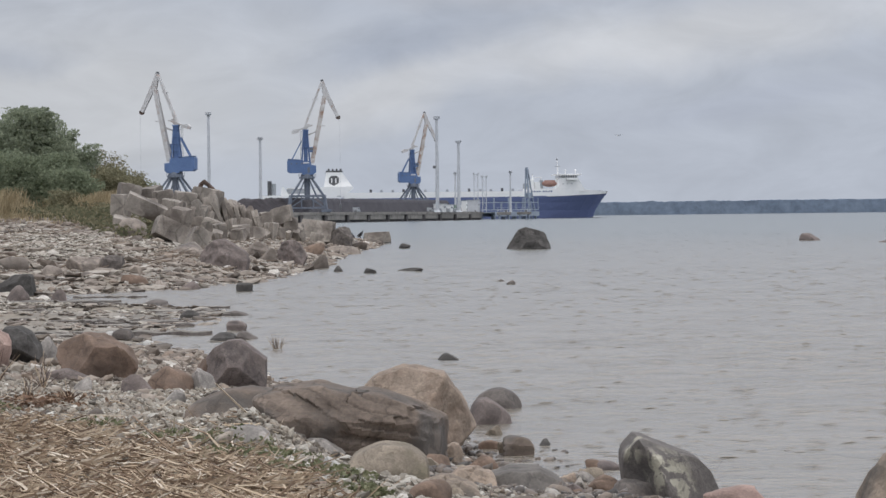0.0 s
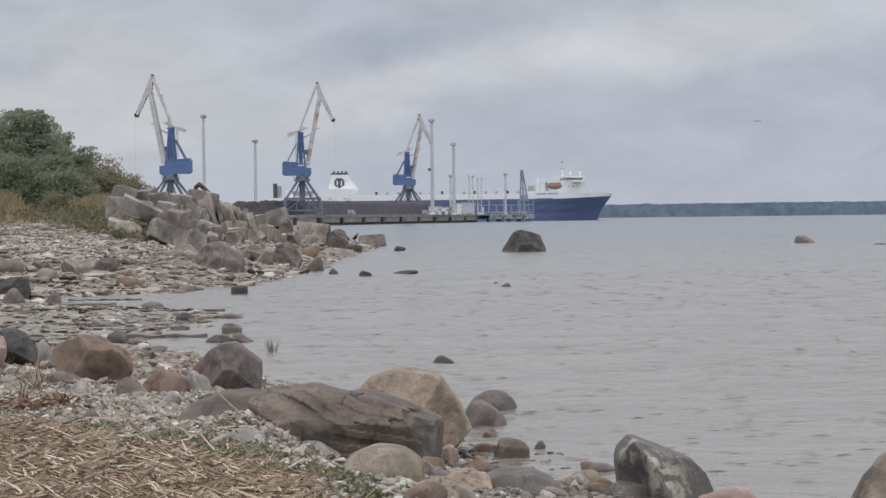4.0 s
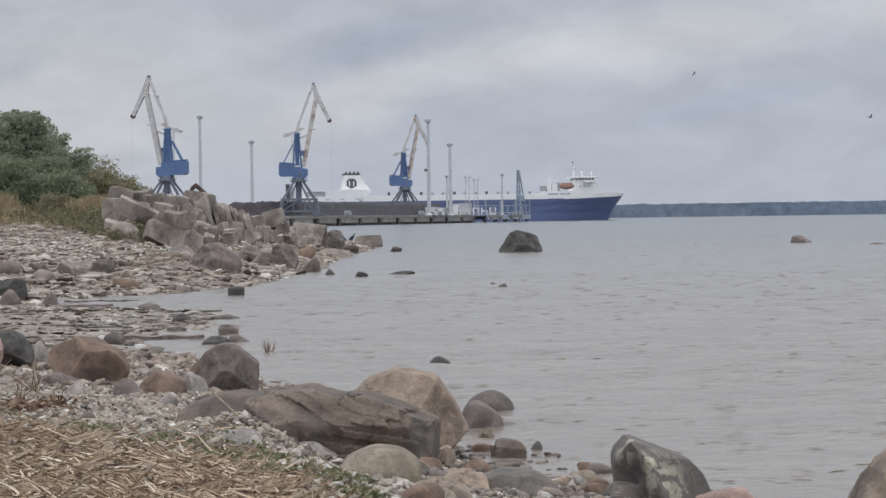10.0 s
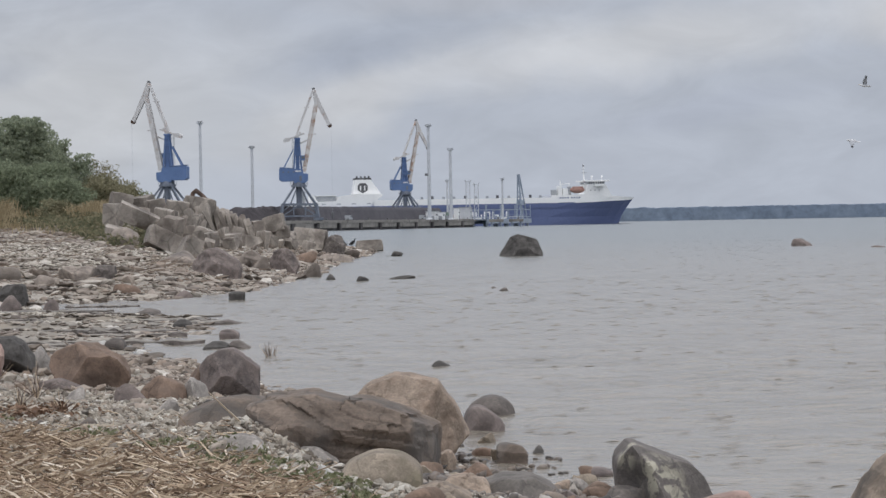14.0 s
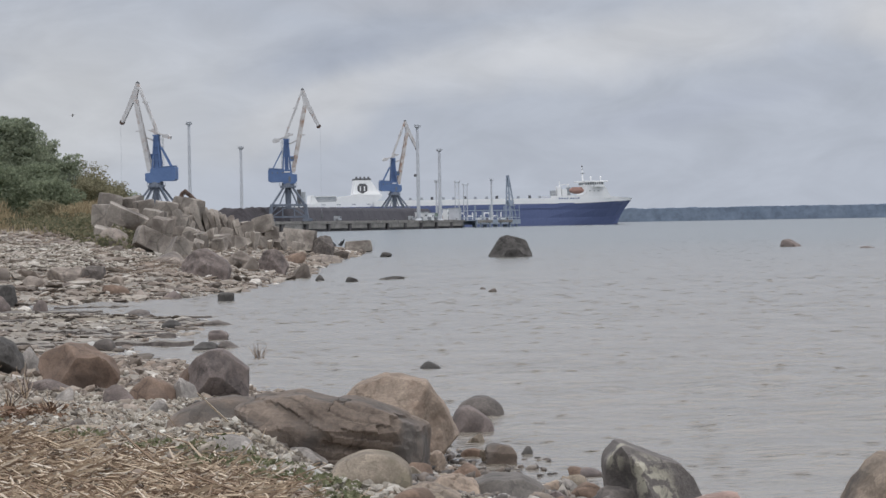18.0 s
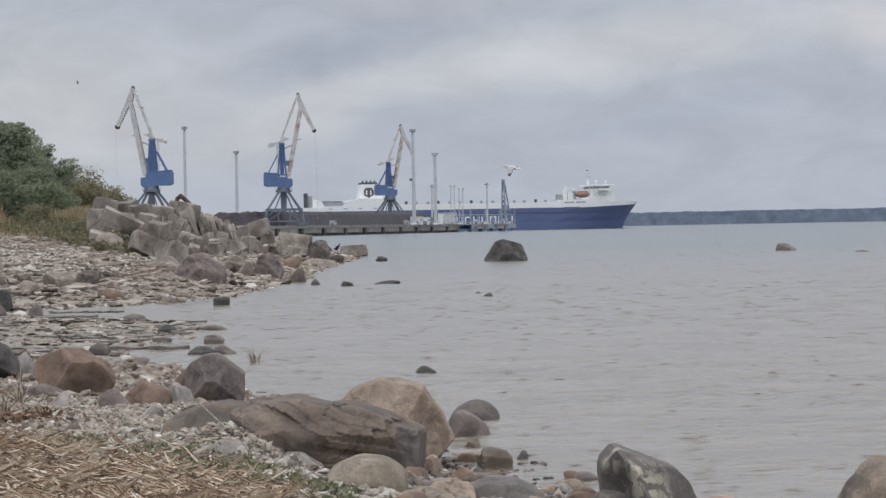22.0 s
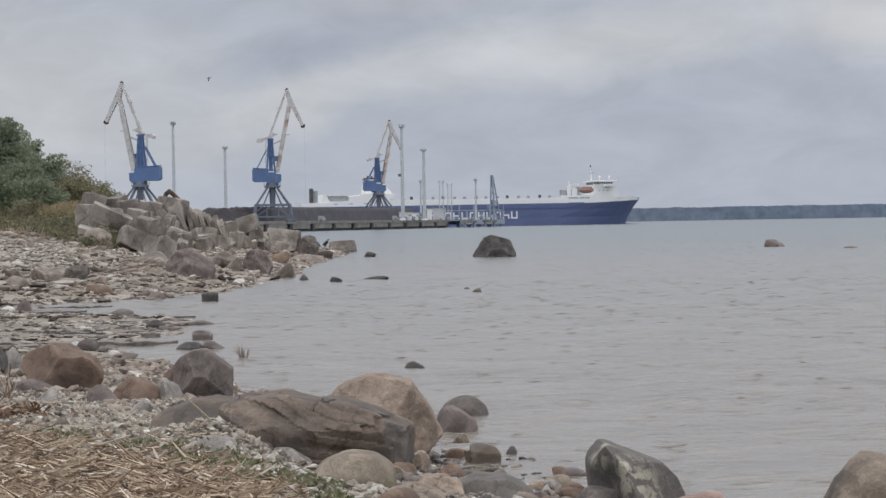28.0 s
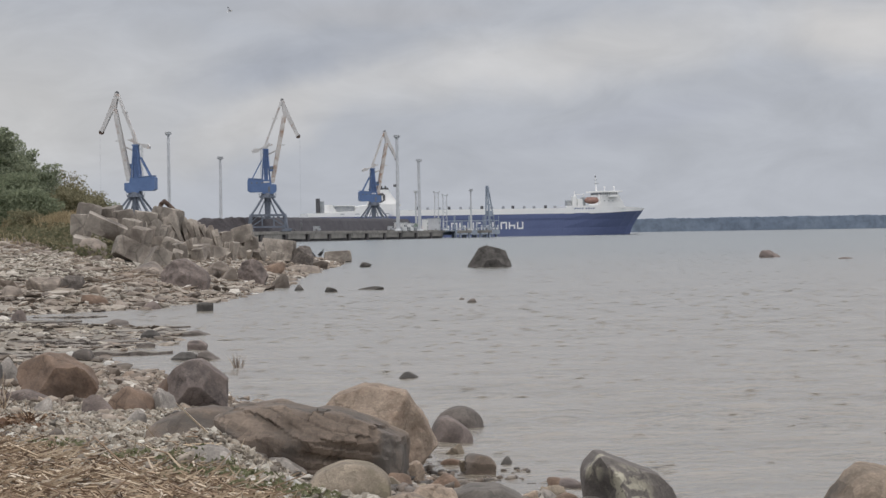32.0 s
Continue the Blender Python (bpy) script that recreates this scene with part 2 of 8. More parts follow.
M["cobbles"] = piecewise("mixed_brown_cobbles", [(0.0, (0.1, 0.085, 0.074)), (0.25, (0.2, 0.163, 0.133)), (0.55, (0.32, 0.268, 0.222)),
                                           (0.75, (0.25, 0.192, 0.148)), (0.9, (0.39, 0.345, 0.29)), (1.0, (0.55, 0.51, 0.46))], grain=12.0)
M["limestone"] = piecewise("flat_beach_limestone", [(0.0, (0.12, 0.1, 0.085)), (0.3, (0.21, 0.172, 0.142)), (0.6, (0.31, 0.268, 0.225)),
                                                   (0.94, (0.4, 0.36, 0.31)), (1.0, (0.6, 0.56, 0.51))], grain=9.0)
M["straw"] = piecewise("dry_reed_stems", [(0.0, (0.11, 0.074, 0.05)), (0.25, (0.24, 0.165, 0.11)), (0.6, (0.4, 0.305, 0.208)),
                                          (0.85, (0.53, 0.43, 0.318)), (1.0, (0.69, 0.605, 0.5))], 0.7)
M["litter"] = piecewise("brown_dead_leaves", [(0.0, (0.1, 0.062, 0.042)), (0.5, (0.19, 0.115, 0.075)), (1.0, (0.34, 0.24, 0.165))], 0.8, thin=0.2)
M["dry_grass"] = piecewise("dry_standing_grass", [(0.0, (0.31, 0.25, 0.15)), (0.5, (0.45, 0.37, 0.235)), (1.0, (0.6, 0.51, 0.345))], 0.8, thin=0.4)
M["bank_weed"] = piecewise("olive_bank_plants", [(0.0, (0.1, 0.105, 0.062)), (0.5, (0.165, 0.162, 0.098)), (1.0, (0.26, 0.23, 0.145))], 0.8, thin=0.5)
M["drift"] = piecewise("brown_drift_sticks", [(0.0, (0.12, 0.09, 0.07)), (0.5, (0.25, 0.19, 0.145)), (1.0, (0.42, 0.345, 0.27))], 0.8)
M["stone_black"] = surface("blackish_wet_gneiss", (0.048, 0.045, 0.042), (0.11, 0.102, 0.095), 2.0, 30, 0.85, bump=0.7, depth=0.05, cracks=1.6, spec=0.2)
M["weed"] = piecewise("green_shore_plants", [(0.0, (0.11, 0.12, 0.062)), (0.5, (0.18, 0.19, 0.105)), (1.0, (0.3, 0.295, 0.18))], 0.7, thin=0.4)
M["leaf"] = piecewise("alder_leaves", [(0.0, (0.23, 0.26, 0.185)), (0.6, (0.305, 0.34, 0.245)), (1.0, (0.39, 0.42, 0.295))], 0.85, spec=0.1, thin=0.5)
# darker copy of the alder leaves, with the shade under the crowns painted in
M["leaf_shade_tint"] = piecewise("shaded_alder_leaves", [(0.0, (0.18, 0.21, 0.14)), (0.6, (0.25, 0.285, 0.192)), (1.0, (0.33, 0.36, 0.24))], 0.85, spec=0.08, thin=0.5)
M["leaf_dry"] = piecewise("willow_leaves", [(0.0, (0.17, 0.165, 0.105)), (0.5, (0.26, 0.245, 0.158)), (1.0, (0.36, 0.325, 0.21))], 0.85, spec=0.1, thin=0.5)
M["bark"] = surface("grey_bark", (0.07, 0.06, 0.05), (0.15, 0.13, 0.11), 4, 30, 0.95)
M["seaweed"] = surface("wet_rotting_seaweed", (0.08, 0.065, 0.05), (0.18, 0.145, 0.115), 6, 40, 0.7, bump=0.9)
# crane blue and several harbour colours below are paled to carry distance haze
M["crane_blue"] = surface("haze_paled_blue_crane_paint", (0.09, 0.15, 0.295), (0.125, 0.2, 0.375), 0.25, 3, 0.55, bump=0.1, speckle=0.3,
                          stain=(0.13, 0.11, 0.12), stain_scale=0.4, stain_at=(0.62, 0.8))
M["crane_white"] = surface("rust_streaked_white_crane_paint", (0.47, 0.45, 0.44), (0.63, 0.62, 0.61), 0.25, 3, 0.6, bump=0.1, speckle=0.3,
                           stain=(0.33, 0.17, 0.1), stain_scale=0.35, stain_at=(0.56, 0.74))
M["boom_paint"] = surface("rust_eaten_white_boom_paint", (0.44, 0.4, 0.37), (0.62, 0.6, 0.58), 0.25, 3, 0.6, bump=0.1, speckle=0.3,
                          stain=(0.3, 0.17, 0.11), stain_scale=0.3, stain_at=(0.46, 0.62))
M["crane_grey"] = surface("grey_blue_portal_steel", (0.12, 0.14, 0.178), (0.185, 0.208, 0.25), 0.3, 3, 0.6, bump=0.1)
M["steel"] = surface("galvanised_steel", (0.33, 0.35, 0.38), (0.45, 0.47, 0.5), 0.5, 4, 0.55, bump=0.1, metal=0.1)
M["mast_grey"] = surface("pale_galvanised_mast", (0.46, 0.475, 0.5), (0.58, 0.59, 0.61), 0.5, 4, 0.6, bump=0.0, speckle=0.3)
M["bridge_steel"] = surface("blue_grey_bridge_paint", (0.25, 0.29, 0.35), (0.33, 0.375, 0.44), 0.4, 4, 0.6, bump=0.0, speckle=0.3)
M["dark_steel"] = surface("dark_cable_steel", (0.12, 0.12, 0.125), (0.18, 0.18, 0.185), 0.8, 6, 0.5, bump=0.1)
M["glass_dark"] = surface("dark_cab_glazing", (0.10, 0.11, 0.125), (0.15, 0.165, 0.18), 0.6, 4, 0.12, bump=0.0)
M["ship_blue"] = surface("blue_hull_paint", (0.104, 0.132, 0.255), (0.122, 0.152, 0.285), 0.05, 0.8, 0.4, bump=0.0, speckle=0.2,
                         stain=(0.12, 0.145, 0.26), stain_scale=0.12, stain_at=(0.6, 0.8))
M["ship_white"] = surface("white_ship_paint", (0.8, 0.8, 0.79), (0.86, 0.855, 0.84), 0.1, 1.5, 0.45, bump=0.0, speckle=0.12,
                          stain=(0.66, 0.64, 0.62), stain_scale=0.3, stain_at=(0.66, 0.85))
M["ship_grey"] = surface("grey_deck_gear_paint", (0.3, 0.32, 0.34), (0.42, 0.43, 0.44), 0.2, 2, 0.6, bump=0.05)
M["ship_orange"] = surface("orange_lifeboat_shell", (0.33, 0.19, 0.155), (0.42, 0.24, 0.19), 0.5, 4, 0.4, bump=0.0)
M["ship_black"] = surface("sooty_black_paint", (0.075, 0.075, 0.08), (0.11, 0.11, 0.115), 0.4, 4, 0.6, bump=0.05)
M["coal"] = surface("dark_coal_stockpile", (0.078, 0.075, 0.084), (0.113, 0.109, 0.12), 0.15, 2.5, 0.95, bump=0.8, depth=0.6, spec=0.1)
# same coal, painted darker for the nearer mound, with less haze mixed in
M["coal_near"] = surface("near_coal_less_hazed", (0.05, 0.045, 0.048), (0.085, 0.078, 0.082), 0.15, 2.5, 0.95, bump=0.8, depth=0.6, spec=0.1)
M["quay"] = surface("stained_quay_concrete", (0.19, 0.18, 0.165), (0.31, 0.29, 0.265), 0.12, 1.4, 0.9, bump=0.3,
                    stain=(0.08, 0.075, 0.07), stain_scale=0.2)
# rubber colour, also painted on the quay wall as shade in the bays
M["quay_dark"] = surface("fender_rubber_and_bay_shade", (0.10, 0.095, 0.095), (0.14, 0.13, 0.13), 0.5, 3, 0.9, bump=0.2)
M["white_paint"] = surface("white_enamel", (0.62, 0.62, 0.62), (0.74, 0.74, 0.73), 0.5, 5, 0.5, bump=0.05)
M["orange_paint"] = surface("orange_machine_paint", (0.3, 0.16, 0.11), (0.36, 0.2, 0.14), 0.5, 5, 0.6, bump=0.05)
M["green_paint"] = surface("pale_green_paint", (0.22, 0.29, 0.24), (0.28, 0.35, 0.29), 0.5, 5, 0.6, bump=0.05)
M["rust"] = surface("rusty_iron", (0.06, 0.042, 0.035), (0.13, 0.085, 0.065), 2.5, 25, 0.9, bump=0.5)
M["gull_white"] = surface("white_plumage", (0.55, 0.55, 0.56), (0.68, 0.68, 0.68), 6, 60, 0.9, bump=0.0)
M["gull_grey"] = surface("grey_wing_plumage", (0.27, 0.28, 0.3), (0.4, 0.41, 0.43), 6, 60, 0.9, bump=0.0)
M["gull_dark"] = surface("black_wing_tip_plumage", (0.035, 0.035, 0.04), (0.06, 0.06, 0.065), 6, 60, 0.9, bump=0.0)
M["beak"] = surface("yellow_horn", (0.5, 0.32, 0.05), (0.6, 0.4, 0.08), 6, 60, 0.6, bump=0.0)
# distance haze over the coast is mixed into this blue-grey forest colour
M["far_land"] = surface("haze_tinted_forest", (0.195, 0.24, 0.31), (0.22, 0.265, 0.33), 0.012, 0.06, 1.0, bump=0.0, spec=0.0)


def water_material():
    m, nt = shader("grey_sea_water")
    co = nt.nodes.new("ShaderNodeTexCoord")
    hs = []
    for scale, squash, detail in ((0.55, (0.6, 1.0, 1), 3.0), (2.3, (0.55, 1.1, 1), 4.0), (9.0, (0.7, 1.1, 1), 3.0)):
        mp = nt.nodes.new("ShaderNodeMapping")
        mp.inputs["Scale"].default_value = squash
        mp.inputs["Rotation"].default_value = (0, 0, radians(12))
        nt.links.new(co.outputs["Object"], mp.inputs[0])
        n = node(nt, "ShaderNodeTexNoise", Scale=scale, Detail=detail, Roughness=0.55, Distortion=0.3)
        nt.links.new(mp.outputs[0], n.inputs["Vector"])
        hs.append(n.outputs[0])
    b = node(nt, "ShaderNodeBsdfPrincipled", Roughness=0.2, IOR=1.333)
    # silt stirred up along the beach, clearer and bluer water farther out
    silt = ramp(nt, hs[0], [(0.3, (0.19, 0.167, 0.137)), (0.7, (0.241, 0.214, 0.177))])
    clear = ramp(nt, hs[0], [(0.3, (0.104, 0.122, 0.123)), (0.7, (0.138, 0.157, 0.156))])
    out = nt.nodes.new("ShaderNodeSeparateXYZ")
    nt.links.new(co.outputs["Object"], out.inputs[0])
    far = nt.nodes.new("ShaderNodeMath")
    far.operation = "MULTIPLY"
    far.inputs[1].default_value = 0.001
    nt.links.new(out.outputs["Y"], far.inputs[0])
    silt = blend(nt, silt, clear, ramp(nt, far.outputs[0], [(0.045, grey(0.0)), (0.25, grey(0.85)), (0.6, grey(1.0))]))
    nt.links.new(silt, b.inputs["Base Color"])
    last = None
    for h, dist in zip(hs, (0.08, 0.044, 0.011)):
        bp = node(nt, "ShaderNodeBump", Strength=1.0, Distance=dist)
        nt.links.new(h, bp.inputs["Height"])
        if last:
            nt.links.new(last, bp.inputs["Normal"])
        last = bp.outputs[0]
    nt.links.new(last, b.inputs["Normal"])
    o = nt.nodes.new("ShaderNodeOutputMaterial")
    nt.links.new(b.outputs[0], o.inputs[0])
    return m


M["water"] = water_material()


def cloud_material():
    """Soft grey cloud banks by azimuth and height over the horizon, both in degrees."""
    m, nt = shader("overcast_cloud_bank")
    uv = nt.nodes.new("ShaderNodeUVMap")
    uv.uv_map = "degrees"
    warp = node(nt, "ShaderNodeTexNoise", Scale=0.35, Detail=5.0, Roughness=0.55)
    nt.links.new(uv.outputs[0], warp.inputs["Vector"])
    off = nt.nodes.new("ShaderNodeVectorMath")
    off.operation = "MULTIPLY_ADD"
    off.inputs[1].default_value = (3.0, 1.3, 0)
    nt.links.new(warp.outputs["Color"], off.inputs[0])
    nt.links.new(uv.outputs[0], off.inputs[2])
    col = None
    base = (0.46, 0.496, 0.564)

    def bank(col, tone, az, el, raz, rel, lean, amount):
        mp = nt.nodes.new("ShaderNodeMapping")
        mp.vector_type = "TEXTURE"
        mp.inputs["Location"].default_value = (az + 1.5, el + 0.65, 0)
        mp.inputs["Rotation"].default_value = (0, 0, radians(lean))
        mp.inputs["Scale"].default_value = (raz, rel, 1)
        nt.links.new(off.outputs[0], mp.inputs[0])
        ln = nt.nodes.new("ShaderNodeVectorMath")
        ln.operation = "LENGTH"
        nt.links.new(mp.outputs[0], ln.inputs[0])
        mask = ramp(nt, ln.outputs["Value"], [(0.25, grey(amount)), (1.0, grey(0.0))])
        return blend(nt, col, tone, mask)

    col = base
    for spec in CLOUDS:
        col = bank(col, *spec)
    wisps = node(nt, "ShaderNodeTexNoise", Scale=0.55, Detail=7.0, Roughness=0.58, Distortion=0.5)
    mp = nt.nodes.new("ShaderNodeMapping")
    mp.inputs["Scale"].default_value = (0.65, 1.5, 1)
    nt.links.new(uv.outputs[0], mp.inputs[0])
    nt.links.new(mp.outputs[0], wisps.inputs["Vector"])
    soft = ramp(nt, wisps.outputs[0], [(0.3, grey(0.91)), (0.7, grey(1.08))])
    col = blend(nt, col, soft, 1.0, "MULTIPLY")
    em = nt.nodes.new("ShaderNodeEmission")
    nt.links.new(col, em.inputs[0])
    tr = nt.nodes.new("ShaderNodeBsdfTransparent")
    sep = nt.nodes.new("ShaderNodeSeparateXYZ")
    nt.links.new(uv.outputs[0], sep.inputs[0])
    fade = nt.nodes.new("ShaderNodeMapRange")
    fade.inputs["From Min"].default_value, fade.inputs["From Max"].default_value = 9.0, 20.0
    nt.links.new(sep.outputs["Y"], fade.inputs["Value"])
    mix = nt.nodes.new("ShaderNodeMixShader")
    nt.links.new(fade.outputs[0], mix.inputs[0])
    nt.links.new(em.outputs[0], mix.inputs[1])
    nt.links.new(tr.outputs[0], mix.inputs[2])
    o = nt.nodes.new("ShaderNodeOutputMaterial")
    nt.links.new(mix.outputs[0], o.inputs[0])
    return m


# tone, azimuth, elevation, half-widths, lean, strength (degrees)
CLOUDS = [
    ((0.56, 0.575, 0.60), -9.0, 2.8, 9.0, 3.2, 0, 0.9),
    ((0.585, 0.603, 0.638), 5.0, 4.1, 9.0, 1.15, 6, 1.0),
    ((0.57, 0.585, 0.615), -1.6, 2.7, 3.2, 1.0, 22, 0.9),
    ((0.43, 0.465, 0.54), 7.4, 2.6, 4.4, 0.5, 8, 0.9),
    ((0.40, 0.437, 0.51), -0.9, 4.2, 3.6, 0.85, 14, 1.0),
    ((0.62, 0.628, 0.65), 12.8, 4.7, 2.8, 1.3, 0, 0.9),
    ((0.45, 0.475, 0.53), 1.2, 5.3, 4.2, 0.4, 0, 0.9),
    ((0.465, 0.50, 0.57), 4.0, 1.0, 14.0, 1.0, 0, 0.8),
    ((0.45, 0.48, 0.54), -10.2, 3.9, 2.4, 0.6, 0, 0.8),
]
M["cloud"] = cloud_material()


# ---------------------------------------------------------------- mesh helpers
def link_mesh(name, verts, faces, material, parent=None, label="", smooth=False):
    me = bpy.data.meshes.new(name)
    me.from_pydata([tuple(v) for v in verts], [], [tuple(f) for f in faces])
    me.materials.append(material)
    if smooth:
        me.polygons.foreach_set("use_smooth", [True] * len(me.polygons))
    ob = new(name, me)
    if parent:
        ob.parent = parent
    if label:
        tagged(ob, label)
    return ob


def part(name, bm, material, parent, label="", smooth=False):
    me = bpy.data.meshes.new(name)
    bm.normal_update()
    bm.to_mesh(me)
    bm.free()
    me.materials.append(material)
    if smooth:
        me.polygons.foreach_set("use_smooth", [True] * len(me.polygons))
    ob = new(name, me)
    if parent:
        ob.parent = parent
    if label:
        tagged(ob, label)
    return ob


def thing(name, m, label, category, group="", kind=""):
    ob = new(name)
    ob.matrix_world = m
    ob.empty_display_size = 0.2
    return tagged(ob, label, category, group, kind)


def add_box(bm, size, m=Matrix(), bevel=0.0):
    made = bmesh.ops.create_cube(bm, size=1.0, matrix=m @ Matrix.Diagonal((*size, 1)))
    if bevel:
        edges = list({e for v in made["verts"] for e in v.link_edges})
        bmesh.ops.bevel(bm, geom=edges, offset=bevel, segments=2, affect="EDGES", profile=0.7)


def add_rod(bm, a, b, r1, r2=None, sides=8):
    a, b = Vector(a), Vector(b)
    turn = (b - a).to_track_quat("Z", "Y").to_matrix().to_4x4()
    bmesh.ops.create_cone(bm, cap_ends=True, segments=sides, radius1=r1, radius2=r1 if r2 is None else r2,
                          depth=(b - a).length, matrix=Matrix.Translation((a + b) / 2) @ turn)


def add_bar(bm, a, b, w, h, up="Y"):
    a, b = Vector(a), Vector(b)
    turn = (b - a).to_track_quat("Z", up).to_matrix().to_4x4()
    add_box(bm, (w, h, (b - a).length), Matrix.Translation((a + b) / 2) @ turn)


def box_part(name, size, at, material, parent, label="", bevel=0.0, turn=(0, 0, 0)):
    bm = bmesh.new()
    add_box(bm, size, pose(*at, *turn), bevel)
    return part(name, bm, material, parent, label)


def rod_part(name, a, b, r, material, parent, label="", r2=None, sides=8):
    bm = bmesh.new()
    add_rod(bm, a, b, r, r2, sides)
    return part(name, bm, material, parent, label, smooth=False)


def bar_part(name, a, b, w, h, material, parent, label=""):
    bm = bmesh.new()
    add_bar(bm, a, b, w, h)
    return part(name, bm, material, parent, label)


def prism(profile, width, axis="y"):
    """A bmesh prism: the (u, z) profile drawn out by width, centred, across the x or y axis."""
    bm = bmesh.new()
    rows = []
    for s in (-0.5, 0.5):
        if axis == "y":
            rows.append([bm.verts.new((u, s * width, z)) for u, z in profile])
        else:
            rows.append([bm.verts.new((s * width, u, z)) for u, z in profile])
    bm.faces.new(rows[0])
    bm.faces.new(rows[1][::-1])
    n = len(profile)
    for i in range(n):
        bm.faces.new((rows[0][i], rows[1][i], rows[1][(i + 1) % n], rows[0][(i + 1) % n]))
    bmesh.ops.recalc_face_normals(bm, faces=bm.faces)
    return bm


def mesh_from_arrays(name, verts, tris, material, smooth=False):
    """A triangle mesh out of two arrays, for what is too numerous for single faces."""
    me = bpy.data.meshes.new(name)
    me.vertices.add(len(verts))
    me.vertices.foreach_set("co", np.asarray(verts, np.float32).ravel())
    me.loops.add(len(tris) * 3)
    me.loops.foreach_set("vertex_index", np.asarray(tris, np.int32).ravel())
    me.polygons.add(len(tris))
    me.polygons.foreach_set("loop_start", np.arange(0, len(tris) * 3, 3, dtype=np.int32))
    me.polygons.foreach_set("use_smooth", np.full(len(tris), smooth))
    me.update(calc_edges=True)
    me.materials.append(material)
    return new(name, me)


# The shoreline in plan; the sea lies on its right-hand (+x) side.
SHORE = [(40, -60), (20, -20), (12, 3), (6, 11.0), (2.5, 15.6), (1.4, 17.4), (0.62, 18.8), (0.28, 20.2), (-0.1, 22.6),
         (-1.0, 26.5), (-2.3, 30.5), (-3.7, 36.0), (-5.6, 42.0), (-5.0, 47.5), (-4.9, 54.0), (-9.5, 61.0),
         (-12.5, 65.0), (-8.0, 71.0), (-6.2, 79.0), (-5.2, 104.0), (-5.7, 130.0), (-4.6, 175.0), (-6.5, 205.0),
         (-14.0, 250.0), (-60.0, 420.0), (-150.0, 700.0), (-190.0, 800.0)]


def inland(x, y):
    """Distance from the shoreline, positive on land."""
    x, y = np.asarray(x, float), np.asarray(y, float)
    best = np.full(x.shape, 1e9)
    sea = np.zeros(x.shape, bool)
    for (ax, ay), (bx, by) in zip(SHORE, SHORE[1:]):
        ex, ey = bx - ax, by - ay
        t = np.clip(((x - ax) * ex + (y - ay) * ey) / (ex * ex + ey * ey), 0, 1)
        best = np.minimum(best, np.hypot(x - ax - t * ex, y - ay - t * ey))
        if ay < by:
            inside = (y >= ay) & (y < by)
            sea |= inside & (x > ax + (y - ay) / ey * ex)
    sea |= y < SHORE[0][1]
    return np.where(sea | (y >= 800), -best, best)


def terrain(x, y):
    """Height of the beach, the bank and the sea bed."""
    s = inland(x, y)
    top = np.interp(y, (31, 36, 60, 84, 110, 200), (0.62, 0.07, 0.06, 2.3, 2.7, 3.0))
    run = np.interp(y, (32, 38, 58, 84, 110), (2.6, 3.0, 4.0, 12.0, 13.0))
    land = top * (1 - np.exp(-np.maximum(s, 0) / run))
    land = land + 1.2 * np.clip((s - 26) / 20, 0, 1)
    rough = 0.05 * np.sin(1.7 * x + 0.6 * y) * np.sin(0.9 * y - 0.5 * x) * np.clip(s / 2, 0, 1)
    # low ledges with pools between them on the tidal flat
    flat = np.clip((y - 33) / 3, 0, 1) * np.clip((70 - y) / 5, 0, 1)
    ledges = 0.06 * np.sin(1.25 * y + 0.8 * np.sin(0.7 * x)) + 0.04 * np.sin(2.9 * y - 0.5 * x) - 0.02
    rough = rough + flat * ledges * np.clip(s / 0.8, 0, 1)
    # rubble core under the concrete blocks
    rough = rough + 1.35 * np.exp(-((x + 15.5) / 5.5) ** 2 - ((y - 133) / 19) ** 2) * np.clip(s / 4, 0, 1)
    # shingle heaped against the slab
    rough = rough + 0.2 * np.exp(-((x + 1.8) / 0.6) ** 2 - ((y - 19.3) / 0.6) ** 2)
    rough = rough + 0.15 * np.exp(-((x + 1.35) / 0.5) ** 2 - ((y - 17.5) / 0.75) ** 2)
    rough = rough + 0.16 * np.exp(-((x + 1.75) / 0.42) ** 2 - ((y - 18.55) / 0.4) ** 2)
    rough = rough + 0.2 * np.exp(-((x + 1.5) / 0.36) ** 2 - ((y - 17.75) / 0.5) ** 2)
    bed = -np.minimum(0.11 * -np.minimum(s, 0), 3.0)
    return np.where(s > 0, land + rough, bed)


# ---------------------------------------------------------------- ground, sea, distance
def grid_sheet(name, xs, ys, height, material, smooth=True):
    gx, gy = np.meshgrid(xs, ys)
    gz = height(gx, gy)
    verts = np.stack([gx, gy, gz], -1).reshape(-1, 3)
    nx, ny = len(xs), len(ys)
    i = np.arange(nx * ny).reshape(ny, nx)
    faces = np.stack([i[:-1, :-1], i[:-1, 1:], i[1:, 1:], i[1:, :-1]], -1).reshape(-1, 4)
    return link_mesh(name, verts.tolist(), faces.tolist(), material, smooth=smooth)


def spaced(*runs):
    """Grid lines: runs of (start, stop, step)."""
    out = np.concatenate([np.arange(a, b, s) for a, b, s in runs])
    return np.append(out, runs[-1][1])


